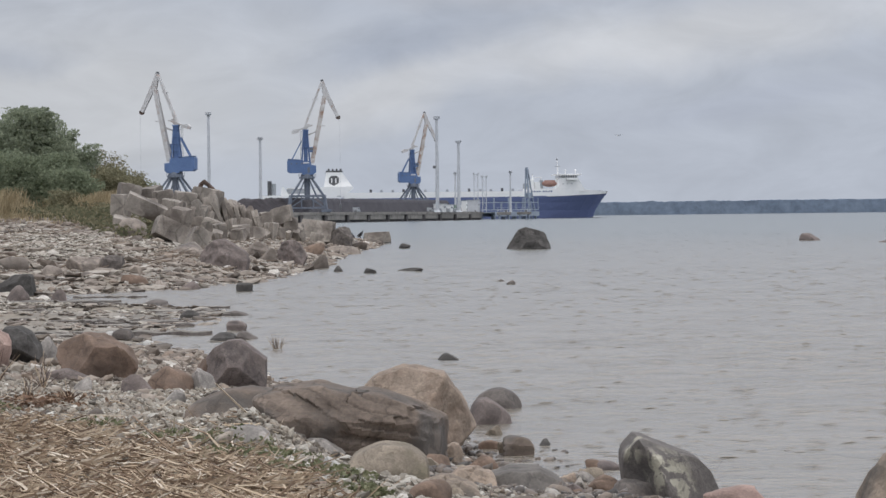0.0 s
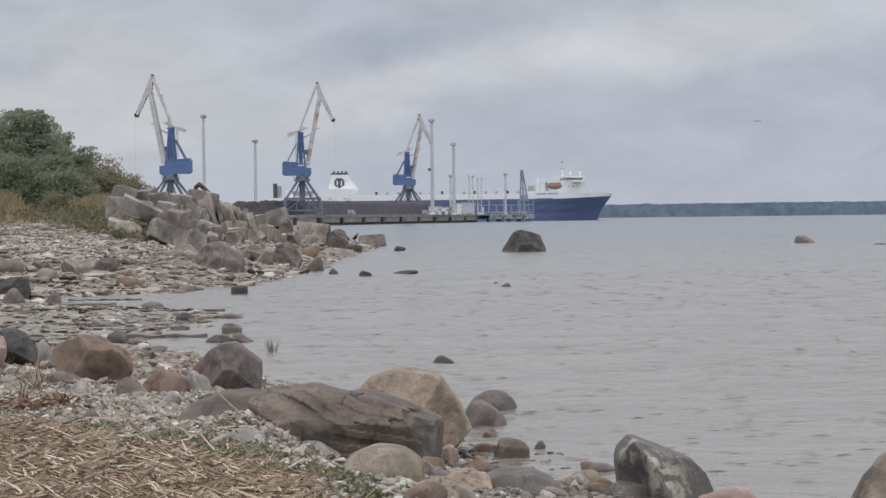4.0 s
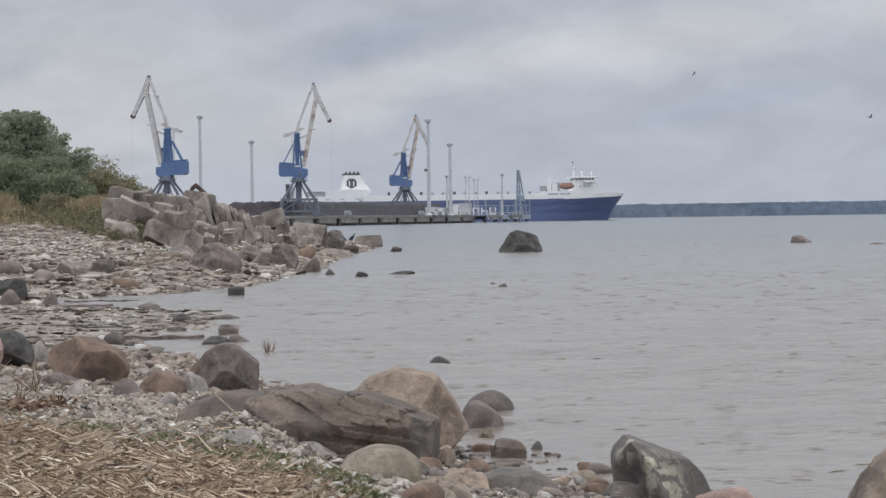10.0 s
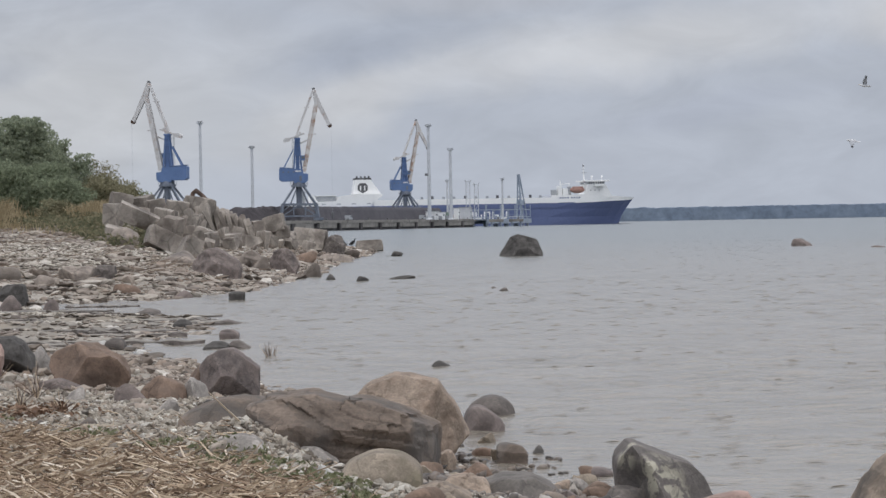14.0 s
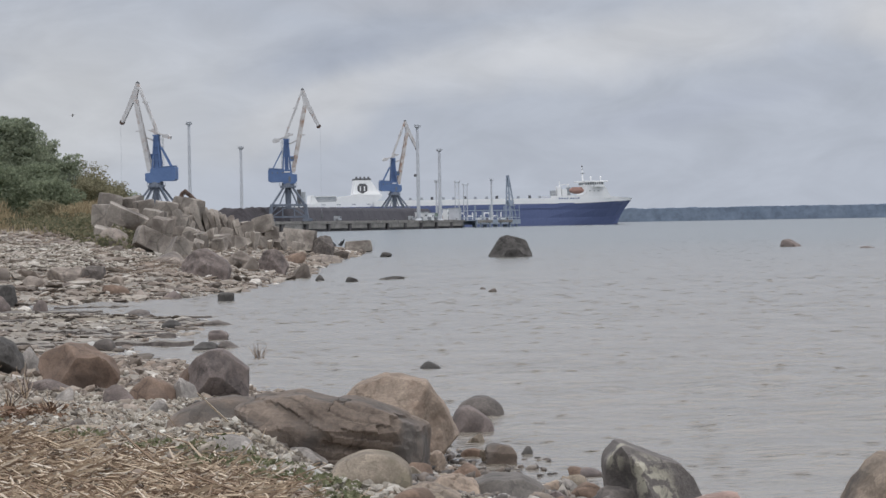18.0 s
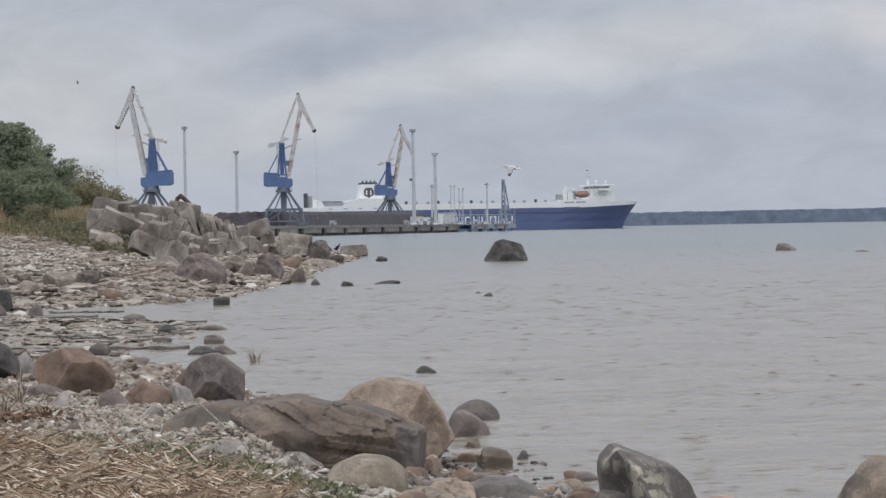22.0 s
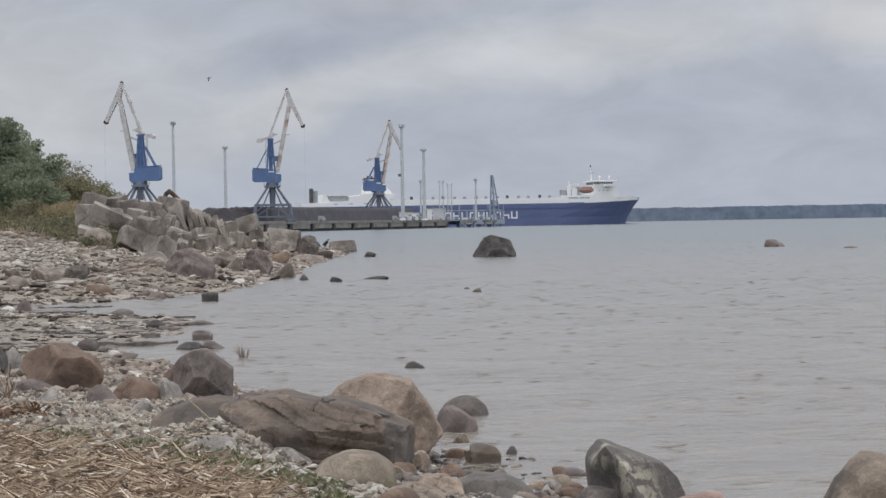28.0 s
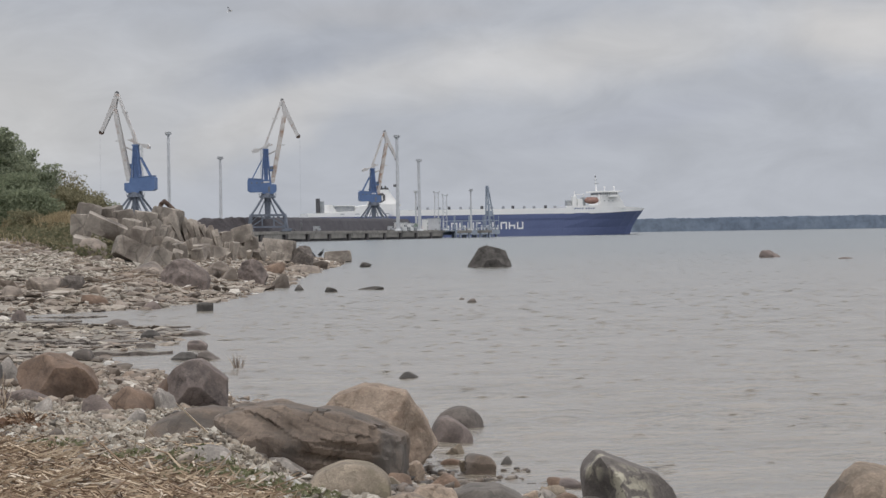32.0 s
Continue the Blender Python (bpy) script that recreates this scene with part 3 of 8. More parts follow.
def rough_ground(x, y):
    z = terrain(x, y)
    near = np.clip((y - 8) / 4, 0, 1) * np.clip((160 - y) / 40, 0, 1)
    lumps = 0.018 * np.sin(7.1 * x + 2.3 * y) * np.sin(5.3 * y - 3.1 * x) + 0.03 * np.sin(2.1 * x - 1.1 * y + 0.7) * np.sin(1.9 * y)
    return z + near * lumps * np.clip((z + 0.05) * 4, 0, 1)


ground = grid_sheet("ground", spaced((-1600, -200, 100), (-200, -60, 20), (-60, -26, 2), (-26, -8, 0.35), (-8, 6, 0.12), (6, 30, 2), (30, 90, 15)),
                    spaced((-60, 8, 4), (8, 36, 0.14), (36, 80, 0.5), (80, 220, 1.0), (220, 820, 20)), rough_ground, M["shingle"])
tagged(ground, "grey-brown shingle beach sloping into the sea", "beach", kind="structure")

def open_sea():
    """A wide sheet, with a fan of real wavelets laid over it where the eye looks."""
    rng = np.random.default_rng(8)
    ys = [9.0]
    while ys[-1] < 4500:
        ys.append(ys[-1] * (1.004 if ys[-1] < 140 else 1.015))
    ys = np.array(ys)
    us = np.linspace(-0.26, 0.30, 201)
    gx, gy = us[None] * ys[:, None], np.repeat(ys[:, None], len(us), 1)
    gz = np.zeros(gx.shape)
    cell = np.maximum(0.0028 * gy, np.gradient(ys)[:, None])
    for k in range(34):
        length = 0.22 * 9 ** rng.uniform(0, 1)
        a = rng.normal(math.radians(236), 0.62)
        kx, ky = math.cos(a) * math.tau / length, math.sin(a) * math.tau / length
        wave = np.sin(kx * gx + ky * gy + rng.uniform(0, 6.28))
        gz += 0.0040 * length ** 0.75 * (wave + 0.35 * wave * np.abs(wave)) * np.clip(length / (3.5 * cell) - 0.5, 0, 1)
    gust = 0.75 + 0.35 * np.sin(0.21 * gx + 0.09 * gy) * np.sin(0.13 * gy - 0.05 * gx + 1)
    gz *= gust * np.clip((gy - 12) / 22, 0.35, 1.0)
    verts = np.stack([gx, gy, gz], -1).reshape(-1, 3)
    i = np.arange(gx.size).reshape(gx.shape)
    a, b, c, d = i[:-1, :-1], i[:-1, 1:], i[1:, 1:], i[1:, :-1]
    tris = np.concatenate([np.stack([a, b, c], -1).reshape(-1, 3), np.stack([a, c, d], -1).reshape(-1, 3)])
    # small steep wavelets
    m = 7600
    wy = np.where(np.arange(m) < 3800, 15.0 * 6.0 ** rng.uniform(0, 1, m), 55.0 * 5.0 ** rng.uniform(0, 1, m))
    wx = rng.uniform(-0.26, 0.3, m) * wy
    size = 0.0023 * 20 ** 0.6 * wy ** 0.4 * rng.uniform(0.3, 1.0, m) ** 1.3 * 1.25
    turn = rng.normal(0.12, 0.22, m)
    tri = []
    for k, (s, t, h) in enumerate(((-1.9, 0.1, -0.02), (-0.8, -0.2, 0.03), (0.4, -0.25, 0.035), (1.8, 0.0, -0.02), (0.6, 0.16, 0.15), (-0.55, 0.2, 0.12), (0.7, 0.9, -0.02), (-0.8, 0.9, -0.02))):
        tri.append(np.stack([wx + size * (s * np.cos(turn) - 0.45 * t * np.sin(turn)), wy + size * (s * np.sin(turn) + 0.45 * t * np.cos(turn)), 0.004 + size * h * np.where(wy < 90, 1.1, 0.92)], -1))
    wavelets = np.stack(tri, 1)
    pattern = np.array([(0, 1, 5), (1, 2, 4), (1, 4, 5), (2, 3, 4), (5, 4, 6), (5, 6, 7), (0, 5, 7), (4, 3, 6)])
    extra = (pattern[None] + (len(verts) + 8 * np.arange(m))[:, None, None]).reshape(-1, 3)
    verts, tris = np.concatenate([verts, wavelets.reshape(-1, 3)]), np.concatenate([tris, extra])
    n = len(verts)
    wide = np.array([(-4600, -700, -0.05), (4600, -700, -0.05), (4600, 4650, -0.05), (-4600, 4650, -0.05)])
    tris = np.concatenate([tris, [(n, n + 1, n + 2), (n, n + 2, n + 3)]])
    return mesh_from_arrays("water", np.concatenate([verts, wide]), tris, M["water"], True)


sea = open_sea()
tagged(sea, "calm grey sea with small ripples", "sea", kind="structure")


def far_shore():
    """A low wooded coast on the far side of the bay."""
    verts, faces = [], []
    n = 1500
    for i in range(n + 1):
        a = radians(-30 + 60 * i / n)
        r = 4050 + 60 * math.sin(a * 9)
        x, y = r * math.sin(a), r * math.cos(a)
        top = 23 + 2.4 * noise.noise((i * 0.03, 3, 0)) + 1.6 * noise.noise((i * 0.14, 7, 0)) + 1.1 * noise.noise((i * 0.6, 11, 0))
        top += 3.0 * max(0, math.sin(i * 0.0098 + 0.6)) ** 3
        verts += [(x, y, -2), (x, y, top * 0.96), (x * 1.01, y * 1.01, top), (x * 1.06, y * 1.06, top * 0.9), (x * 1.07, y * 1.07, -2)]
        if i:
            b, a0 = 5 * i, 5 * i - 5
            faces += [(a0 + k, b + k, b + k + 1, a0 + k + 1) for k in range(4)]
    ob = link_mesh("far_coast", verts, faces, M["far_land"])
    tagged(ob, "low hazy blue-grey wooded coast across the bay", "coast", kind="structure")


far_shore()


def cloud_bank():
    me = bpy.data.meshes.new("cloud_bank")
    bm = bmesh.new()
    uv = bm.loops.layers.uv.new("degrees")
    cols = []
    azs = [-60 + 2 * i for i in range(61)]
    els = [-1.0 + 0.75 * i for i in range(32)]
    for az in azs:
        col = []
        for el in els:
            a, e = radians(az), radians(el)
            col.append(bm.verts.new((4600 * math.sin(a) * math.cos(e), 4600 * math.cos(a) * math.cos(e), 4600 * math.sin(e))))
        cols.append(col)
    for i in range(len(azs) - 1):
        for j in range(len(els) - 1):
            f = bm.faces.new((cols[i][j], cols[i + 1][j], cols[i + 1][j + 1], cols[i][j + 1]))
            for loop, (p, q) in zip(f.loops, ((i, j), (i + 1, j), (i + 1, j + 1), (i, j + 1))):
                loop[uv].uv = (azs[p], els[q])
    bm.to_mesh(me)
    bm.free()
    me.materials.append(M["cloud"])
    me.polygons.foreach_set("use_smooth", [True] * len(me.polygons))
    ob = new("backdrop", me)
    ob.location = EYE
    tagged(ob, "drifting grey overcast cloud banks", "sky", kind="structure")
    return ob


clouds = cloud_bank()


# ---------------------------------------------------------------- harbour
QUAY_TOP = 3.8
QUAY_LINE = [(-66.0, 800.0), (-41.4, 906.0), (1.7, 1097.0), (20.5, 1180.0)]


def quay_point(s, back=0.0):
    """A point s metres along the quay's edge, set back from it."""
    for (ax, ay), (bx, by) in zip(QUAY_LINE, QUAY_LINE[1:]):
        length = math.hypot(bx - ax, by - ay)
        if s <= length or (bx, by) == QUAY_LINE[-1]:
            ux, uy = (bx - ax) / length, (by - ay) / length
            return ax + ux * s - uy * back, ay + uy * s + ux * back, math.degrees(math.atan2(uy, ux))
        s -= length


def quay():
    base = thing("quay", pose(0, 0, 0), "long concrete harbour quay with recessed fender bays", "quay", kind="structure")
    total = sum(math.hypot(b[0] - a[0], b[1] - a[1]) for a, b in zip(QUAY_LINE, QUAY_LINE[1:]))
    n = 12
    step = total / n
    for i in range(n):
        x, y, turn = quay_point((i + 0.5) * step, 22.0)
        bm = bmesh.new()
        add_box(bm, (step + 0.02, 44.0, 0.9), pose(x, y, QUAY_TOP - 0.45, 0, 0, turn), 0.06)
        part("deck_slab", bm, M["quay"], base)
        # concrete wall behind the panels; its dark colour stands in for recess shade
        x, y, turn = quay_point((i + 0.5) * step, 23.0)
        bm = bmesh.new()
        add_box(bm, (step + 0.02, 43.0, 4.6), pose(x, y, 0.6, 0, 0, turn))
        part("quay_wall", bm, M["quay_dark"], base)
        # concrete face panel between two recesses
        x, y, turn = quay_point((i + 0.5) * step, 0.7)
        bm = bmesh.new()
        add_box(bm, (step * (0.76 + 0.1 * (i % 3 == 1)), 1.0, 1.9), pose(x, y, 1.95, 0, 0, turn), 0.05)
        part("face_panel", bm, M["quay"], base)
        x, y, turn = quay_point(i * step + 0.7, 0.3)
        bm = bmesh.new()
        add_rod(bm, (x, y, 0.2), (x, y, 2.7), 0.7, sides=10)
        part("fender", bm, M["quay_dark"], base, "black rubber fender")
        x, y, turn = quay_point((i + 0.5) * step, 1.0)
        bm = bmesh.new()
        add_rod(bm, (x, y, QUAY_TOP), (x, y, QUAY_TOP + 0.7), 0.3, 0.22)
        add_rod(bm, (x, y, QUAY_TOP + 0.7), (x, y, QUAY_TOP + 0.95), 0.42, 0.4)
        part("bollard", bm, M["dark_steel"], base)
    x, y, turn = quay_point(total * 0.5, 0.45)
    for s in np.arange(4, total - 2, 8.0):
        x, y, turn = quay_point(float(s), 0.25)
        bm = bmesh.new()
        add_box(bm, (7.6, 0.3, 0.25), pose(x, y, QUAY_TOP + 0.13, 0, 0, turn))
        part("kerb_beam", bm, M["quay"], base)


quay()


def stockpile(name, s0, s1, back, height, width, seed, label, flat=True):
    """A long heap of coal on the quay."""
    length = s1 - s0
    nx, ny = max(int(length / 1.6), 8), 16
    verts, faces = [], []
    for i in range(nx + 1):
        u = i / nx
        x, y, turn = quay_point(s0 + u * length, back)
        nxv, nyv = -math.sin(radians(turn)), math.cos(radians(turn))
        for j in range(ny + 1):
            v = 2 * j / ny - 1
            prof = max(0.0, min(1.0, (1 - abs(v)) * (3.2 if flat else 1.6)))
            ends = min(1.0, min(u, 1 - u) * length / (3.0 if flat else 9.0))
            h = height * prof * ends
            h *= 1 + (0.05 if flat else 0.3) * noise.noise((i * 0.3 + seed, j * 0.4, 0))
            h += 0.25 * noise.noise((i * 0.9, j * 1.1, seed)) * (h > 0.3)
            verts.append((x + nxv * v * width / 2, y + nyv * v * width / 2, QUAY_TOP + max(h, 0.0) - 0.02))
    for i in range(nx):
        for j in range(ny):
            a = i * (ny + 1) + j
            faces.append((a, a + ny + 1, a + ny + 2, a + 1))
    ob = link_mesh(name, verts, faces, M["coal" if flat else "coal_near"])
    return tagged(ob, label, "stockpile", "coal on the quay")


stockpile("coal_stockpile", 94, 354, 15, 5.7, 16, 1, "long flat-topped dark coal stockpile on the quay")
stockpile("coal_mound", 54, 116, 20, 5.0, 20, 5, "black rounded coal heap at the landward quay end", flat=False)


def crane(m, label, boom_paint="boom_paint"):
    """A level-luffing portal crane, its jib towards +x."""
    c = thing("harbour_crane", m, label, "crane", "harbour cranes")
    B, W, G = M["crane_blue"], M["crane_white"], M["crane_grey"]
    # portal
    for sx in (-1, 1):
        for sy in (-1, 1):
            foot = (7.0 * sx, 5.2 * sy, 1.3)
            leg = bar_part("portal_leg", foot, (6.2 * sx, 4.7 * sy, 6.6), 0.95, 0.95, G, c)
            bar_part("pyramid_leg", (6.2 * sx, 4.7 * sy, 6.2), (1.7 * sx, 1.5 * sy, 13.0), 0.62, 0.62, G, c)
            bar_part("knee_brace", (6.6 * sx, 4.9 * sy, 3.4), (3.4 * sx, 4.7 * sy, 6.2), 0.32, 0.32, G, c)
            box_part("bogie", (3.6, 0.9, 1.0), (7.0 * sx, 5.2 * sy, 0.75), G, leg, bevel=0.1)
            for k in (-1.2, -0.4, 0.4, 1.2):
                bm = bmesh.new()
                add_rod(bm, (7.0 * sx + k, 5.2 * sy - 0.3, 0.3), (7.0 * sx + k, 5.2 * sy + 0.3, 0.3), 0.3, sides=10)
                part("wheel", bm, M["dark_steel"], leg)
    for sy in (-1, 1):
        bar_part("cross_beam", (-6.4, 4.7 * sy, 6.3), (6.4, 4.7 * sy, 6.3), 1.0, 0.8, G, c)
        bar_part("brace", (-3.4, 4.7 * sy, 6.3), (-0.8, 1.2 * sy, 12.6), 0.34, 0.34, G, c)
        bar_part("brace", (3.4, 4.7 * sy, 6.3), (0.8, 1.2 * sy, 12.6), 0.34, 0.34, G, c)
        bar_part("sill_beam", (-6.8, 5.2 * sy, 1.9), (6.8, 5.2 * sy, 1.9), 0.6, 0.6, G, c)
        bar_part("lower_brace", (-6.4, 5.0 * sy, 2.0), (0.0, 4.8 * sy, 6.1), 0.34, 0.34, G, c)
        bar_part("lower_brace", (6.4, 5.0 * sy, 2.0), (0.0, 4.8 * sy, 6.1), 0.34, 0.34, G, c)
        bar_part("portal_post", (2.2, 4.9 * sy, 1.9), (2.2, 4.7 * sy, 6.2), 0.4, 0.4, G, c)
        bar_part("portal_post", (-2.2, 4.9 * sy, 1.9), (-2.2, 4.7 * sy, 6.2), 0.4, 0.4, G, c)
    for sx in (-1, 1):
        bar_part("cross_beam", (6.2 * sx, -4.7, 6.3), (6.2 * sx, 4.7, 6.3), 1.0, 0.8, G, c)
    bm = bmesh.new()
    add_rod(bm, (0, 0, 5.0), (0, 0, 13.2), 1.0, 1.25, 16)
    part("king_column", bm, G, c)
    bm = bmesh.new()
    add_rod(bm, (0, 0, 12.8), (0, 0, 13.5), 3.0, 3.0, 20)
    add_rod(bm, (0, 0, 13.5), (0, 0, 14.6), 2.5, 2.3, 20)
    ring = part("slewing_ring", bm, G, c)
    for i in range(14):
        a = i * math.tau / 14
        rod_part("rail_post", (3.2 * math.cos(a), 3.2 * math.sin(a), 13.4), (3.2 * math.cos(a), 3.2 * math.sin(a), 14.6), 0.05, G, ring, sides=5)
    # machine house
    bm = prism([(-7.4, 15.5), (-6.4, 14.9), (-1.9, 14.9), (-1.9, 14.3), (2.4, 14.3), (3.4, 15.2), (3.4, 17.7), (1.6, 17.9), (1.4, 19.4), (-1.6, 19.6), (-6.9, 20.0), (-7.4, 19.5)], 4.4)
    house = part("machine_house", bm, B, c, "haze-paled blue steel machine house")
    for x in (-5.8, -3.9, -2.0):
        box_part("window", (0.6, 0.12, 0.5), (x, -2.23, 18.4), M["crane_grey"], house)
    for x in (-6.4, -4.6, -2.8, -1.0):
        box_part("wall_rib", (0.12, 0.1, 4.6), (x, -2.24, 17.2), B, house)
    box_part("door", (0.9, 0.1, 2.0), (0.6, -2.24, 16.0), M["crane_grey"], house)
    box_part("name_board", (2.2, 0.1, 0.5), (-0.3, -2.26, 18.7), M["white_paint"], house, "pale maker's board on the house wall")
    box_part("roof_edge", (5.4, 4.7, 0.16), (-4.5, 0, 20.0), B, house, turn=(0, 4, 0))
    cabin = box_part("operator_cabin", (1.5, 1.5, 1.9), (1.5, -1.9, 23.6), B, c, bevel=0.15)
    box_part("windscreen", (0.12, 1.2, 1.2), (2.28, -1.9, 23.8), M["glass_dark"], cabin)
    box_part("side_window", (1.1, 0.12, 0.9), (1.6, -2.68, 23.8), M["glass_dark"], cabin)
    # tower
    bm = bmesh.new()
    for sy in (-1, 1):
        add_bar(bm, (-1.9, 1.4 * sy, 18.6), (-1.0, 0.8 * sy, 31.0), 0.45, 0.45)
        add_bar(bm, (1.1, 1.4 * sy, 18.6), (0.2, 0.8 * sy, 31.0), 0.45, 0.45)
    add_box(bm, (1.45, 1.7, 12.4), pose(-0.4, 0, 24.7))
    add_box(bm, (2.3, 2.6, 0.5), pose(-0.4, 0, 30.9))
    tower = part("tower", bm, B, c, "blue steel luffing tower")
    bar_part("tower_strut", (-5.6, -1.2, 19.9), (-2.0, -0.9, 26.8), 0.4, 0.4, B, c)
    bar_part("tower_strut", (-5.6, 1.2, 19.9), (-2.0, 0.9, 26.8), 0.4, 0.4, B, c)
    for z in (22.0, 24.5, 27.0, 29.5):
        box_part("landing", (2.4, 2.8, 0.12), (-0.5, 0, z), B, tower)
        for x in (-1.6, -0.5, 0.6):
            rod_part("rail_post", (x, -1.4, z), (x, -1.4, z + 1.0), 0.05, B, tower, sides=5)
    # counterweight lever
    bm = bmesh.new()
    for sy in (-0.9, 0.9):
        add_bar(bm, (-4.6, sy, 30.4), (2.2, sy, 32.8), 0.9, 0.5)
        add_bar(bm, (-0.6, sy, 30.8), (0.9, sy, 33.2), 0.7, 0.7)
    lever = part("counterweight_lever", bm, W, c)
    bm = prism([(-5.3, 29.5), (-2.9, 30.1), (-2.7, 31.2), (-4.7, 31.3), (-5.6, 30.5)], 2.6)
    part("counterweight", bm, W, lever)
    # boom: two tapered chords with cross pieces
    foot, head = Vector((1.9, 0, 18.5)), Vector((6.8, 0, 43.4))
    bm = bmesh.new()
    for sy in (-1, 1):
        add_bar(bm, foot + Vector((0, 1.5 * sy, 0)), head + Vector((0, 0.6 * sy, 0)), 0.75, 1.5)
    for k in range(1, 9):
        p = foot.lerp(head, k / 9)
        w = 1.5 - 0.9 * k / 9
        add_bar(bm, p + Vector((0, -w, 0)), p + Vector((0, w, 0)), 0.5, 0.5)
    boom = part("boom", bm, M[boom_paint], c, "rust-streaked white box-girder boom")
    box_part("boom_landing", (1.9, 2.0, 0.25), (5.8, 0, 32.5), W, boom)
    bar_part("luffing_rack", (0.4, 0, 29.0), (4.0, 0, 30.6), 0.5, 0.5, W, c)
    # jib and its tail
    apex, nose = Vector((6.0, 0, 49.2)), Vector((11.7, 0, 35.8))
    bm = prism([(5.5, 49.0), (6.6, 49.3), (8.0, 45.6), (12.2, 36.2), (11.2, 35.5), (7.6, 42.6), (6.5, 42.6)], 1.5)
    jib = part("jib", bm, W, c, "white curved jib with sheaves")
    bm = bmesh.new()
    add_rod(bm, apex + Vector((0, -0.5, 0.1)), apex + Vector((0, 0.5, 0.1)), 0.6, sides=12)
    part("apex_sheave", bm, M["dark_steel"], jib)
    bm = bmesh.new()
    add_rod(bm, nose + Vector((0.1, -0.6, -0.1)), nose + Vector((0.1, 0.6, -0.1)), 0.85, sides=12)
    part("nose_sheave", bm, M["rust"], jib)
    # back stay
    bm = bmesh.new()
    for sy in (-0.5, 0.5):
        add_bar(bm, (-1.0, sy, 31.2), apex + Vector((-0.2, sy, -0.4)), 0.85, 0.8)
    for k in range(1, 8):
        p = Vector((-1.0, 0, 31.2)).lerp(apex, k / 8)
        add_bar(bm, p + Vector((0, -0.5, 0)), p + Vector((0, 0.5, 0)), 0.25, 0.25)
    stay = part("back_stay", bm, W, c)
    box_part("stay_landing", (2.0, 1.6, 0.2), (3.3, 0, 42.5), W, stay)
    for sy in (-0.35, 0.35):
        rod_part("hoist_rope", nose + Vector((0.7, sy, 0)), (12.4, sy, 3.0), 0.015, M["steel"], c, sides=5)
    bm = bmesh.new()
    add_box(bm, (0.8, 1.2, 1.3), pose(12.4, 0, 2.5), 0.2)
    add_rod(bm, (12.4, 0, 1.9), (12.4, 0, 0.8), 0.16)
    part("hook_block", bm, M["dark_steel"], c)
    bm = bmesh.new()
    for k in range(26):
        z = 19.9 + k * 0.42
        add_box(bm, (0.5, 0.06, 0.06), pose(-2.1, -1.9, z))
    add_rod(bm, (-2.35, -1.9, 19.9), (-2.35, -1.9, 30.8), 0.05, sides=5)
    add_rod(bm, (-1.85, -1.9, 19.9), (-1.85, -1.9, 30.8), 0.05, sides=5)
    part("ladder", bm, M["crane_grey"], c)
    return c


crane(pose(-93.1, 835, QUAY_TOP, 0, 0, 172), "blue and white portal crane with its jib turned landward", "crane_white")
crane(pose(-50.5, 894, QUAY_TOP, 0, 0, 4), "blue and white portal crane with a rusty boom turned seaward")
crane(pose(-14.3, 1178, QUAY_TOP, 0, 0, 12), "blue and white portal crane far along the coal quay")


def light_mast(x, y, base, height, radius, label):
    m = thing("light_mast", pose(x, y, base), label, "light mast", "harbour light masts")
    bm = bmesh.new()
    add_rod(bm, (0, 0, 0), (0, 0, height), radius, radius * 0.72, 12)
    add_rod(bm, (0, 0, 0), (0, 0, 0.8), radius * 1.8, radius * 1.2, 12)
    part("pole", bm, M["mast_grey"], m)
    bm = bmesh.new()
    add_rod(bm, (0, 0, height - 0.4), (0, 0, height + 0.1), radius * 1.0, radius * 1.15, 14)
    add_rod(bm, (0, 0, height - 0.1), (0, 0, height + 0.1), radius * 1.5, radius * 1.5, 14)
    add_rod(bm, (0, 0, height + 0.65), (0, 0, height + 0.9), radius * 1.7, radius * 1.7, 14)
    head = part("head_ring", bm, M["mast_grey"], m)
    for i in range(8):
        a = i * math.tau / 8
        r = radius * 1.4
        bm = bmesh.new()
        add_box(bm, (0.55, 0.4, 0.45), pose(r * math.cos(a), r * math.sin(a), height + 0.25, 0, 25, math.degrees(a)), 0.05)
        part("floodlight", bm, M["mast_grey"], head)
    return m


for x, y, h, r in ((-78, 800, 33.0, 0.6), (-76, 1000, 31.2, 0.75), (-2.1, 1000, 39.0, 0.82), (7.6, 1100, 32.0, 0.85)):
    light_mast(x, y, QUAY_TOP, h, r, "tall grey steel light mast with a ring of floodlights")
box = bmesh.new()
add_box(box, (1.3, 1.0, 1.1), pose(-3.2, 1000, 22.6), 0.1)
junction = part("lamp_housing", box, M["dark_steel"], None)
tagged(junction, "dark housing fixed on the tall light mast", "lamp housing")
for x, y, h in ((6.4, 1172, 19.0), (33.4, 1172, 19.4)):
    light_mast(x, y, 3.6, h, 0.55, "slim grey jetty light mast with a flat top")


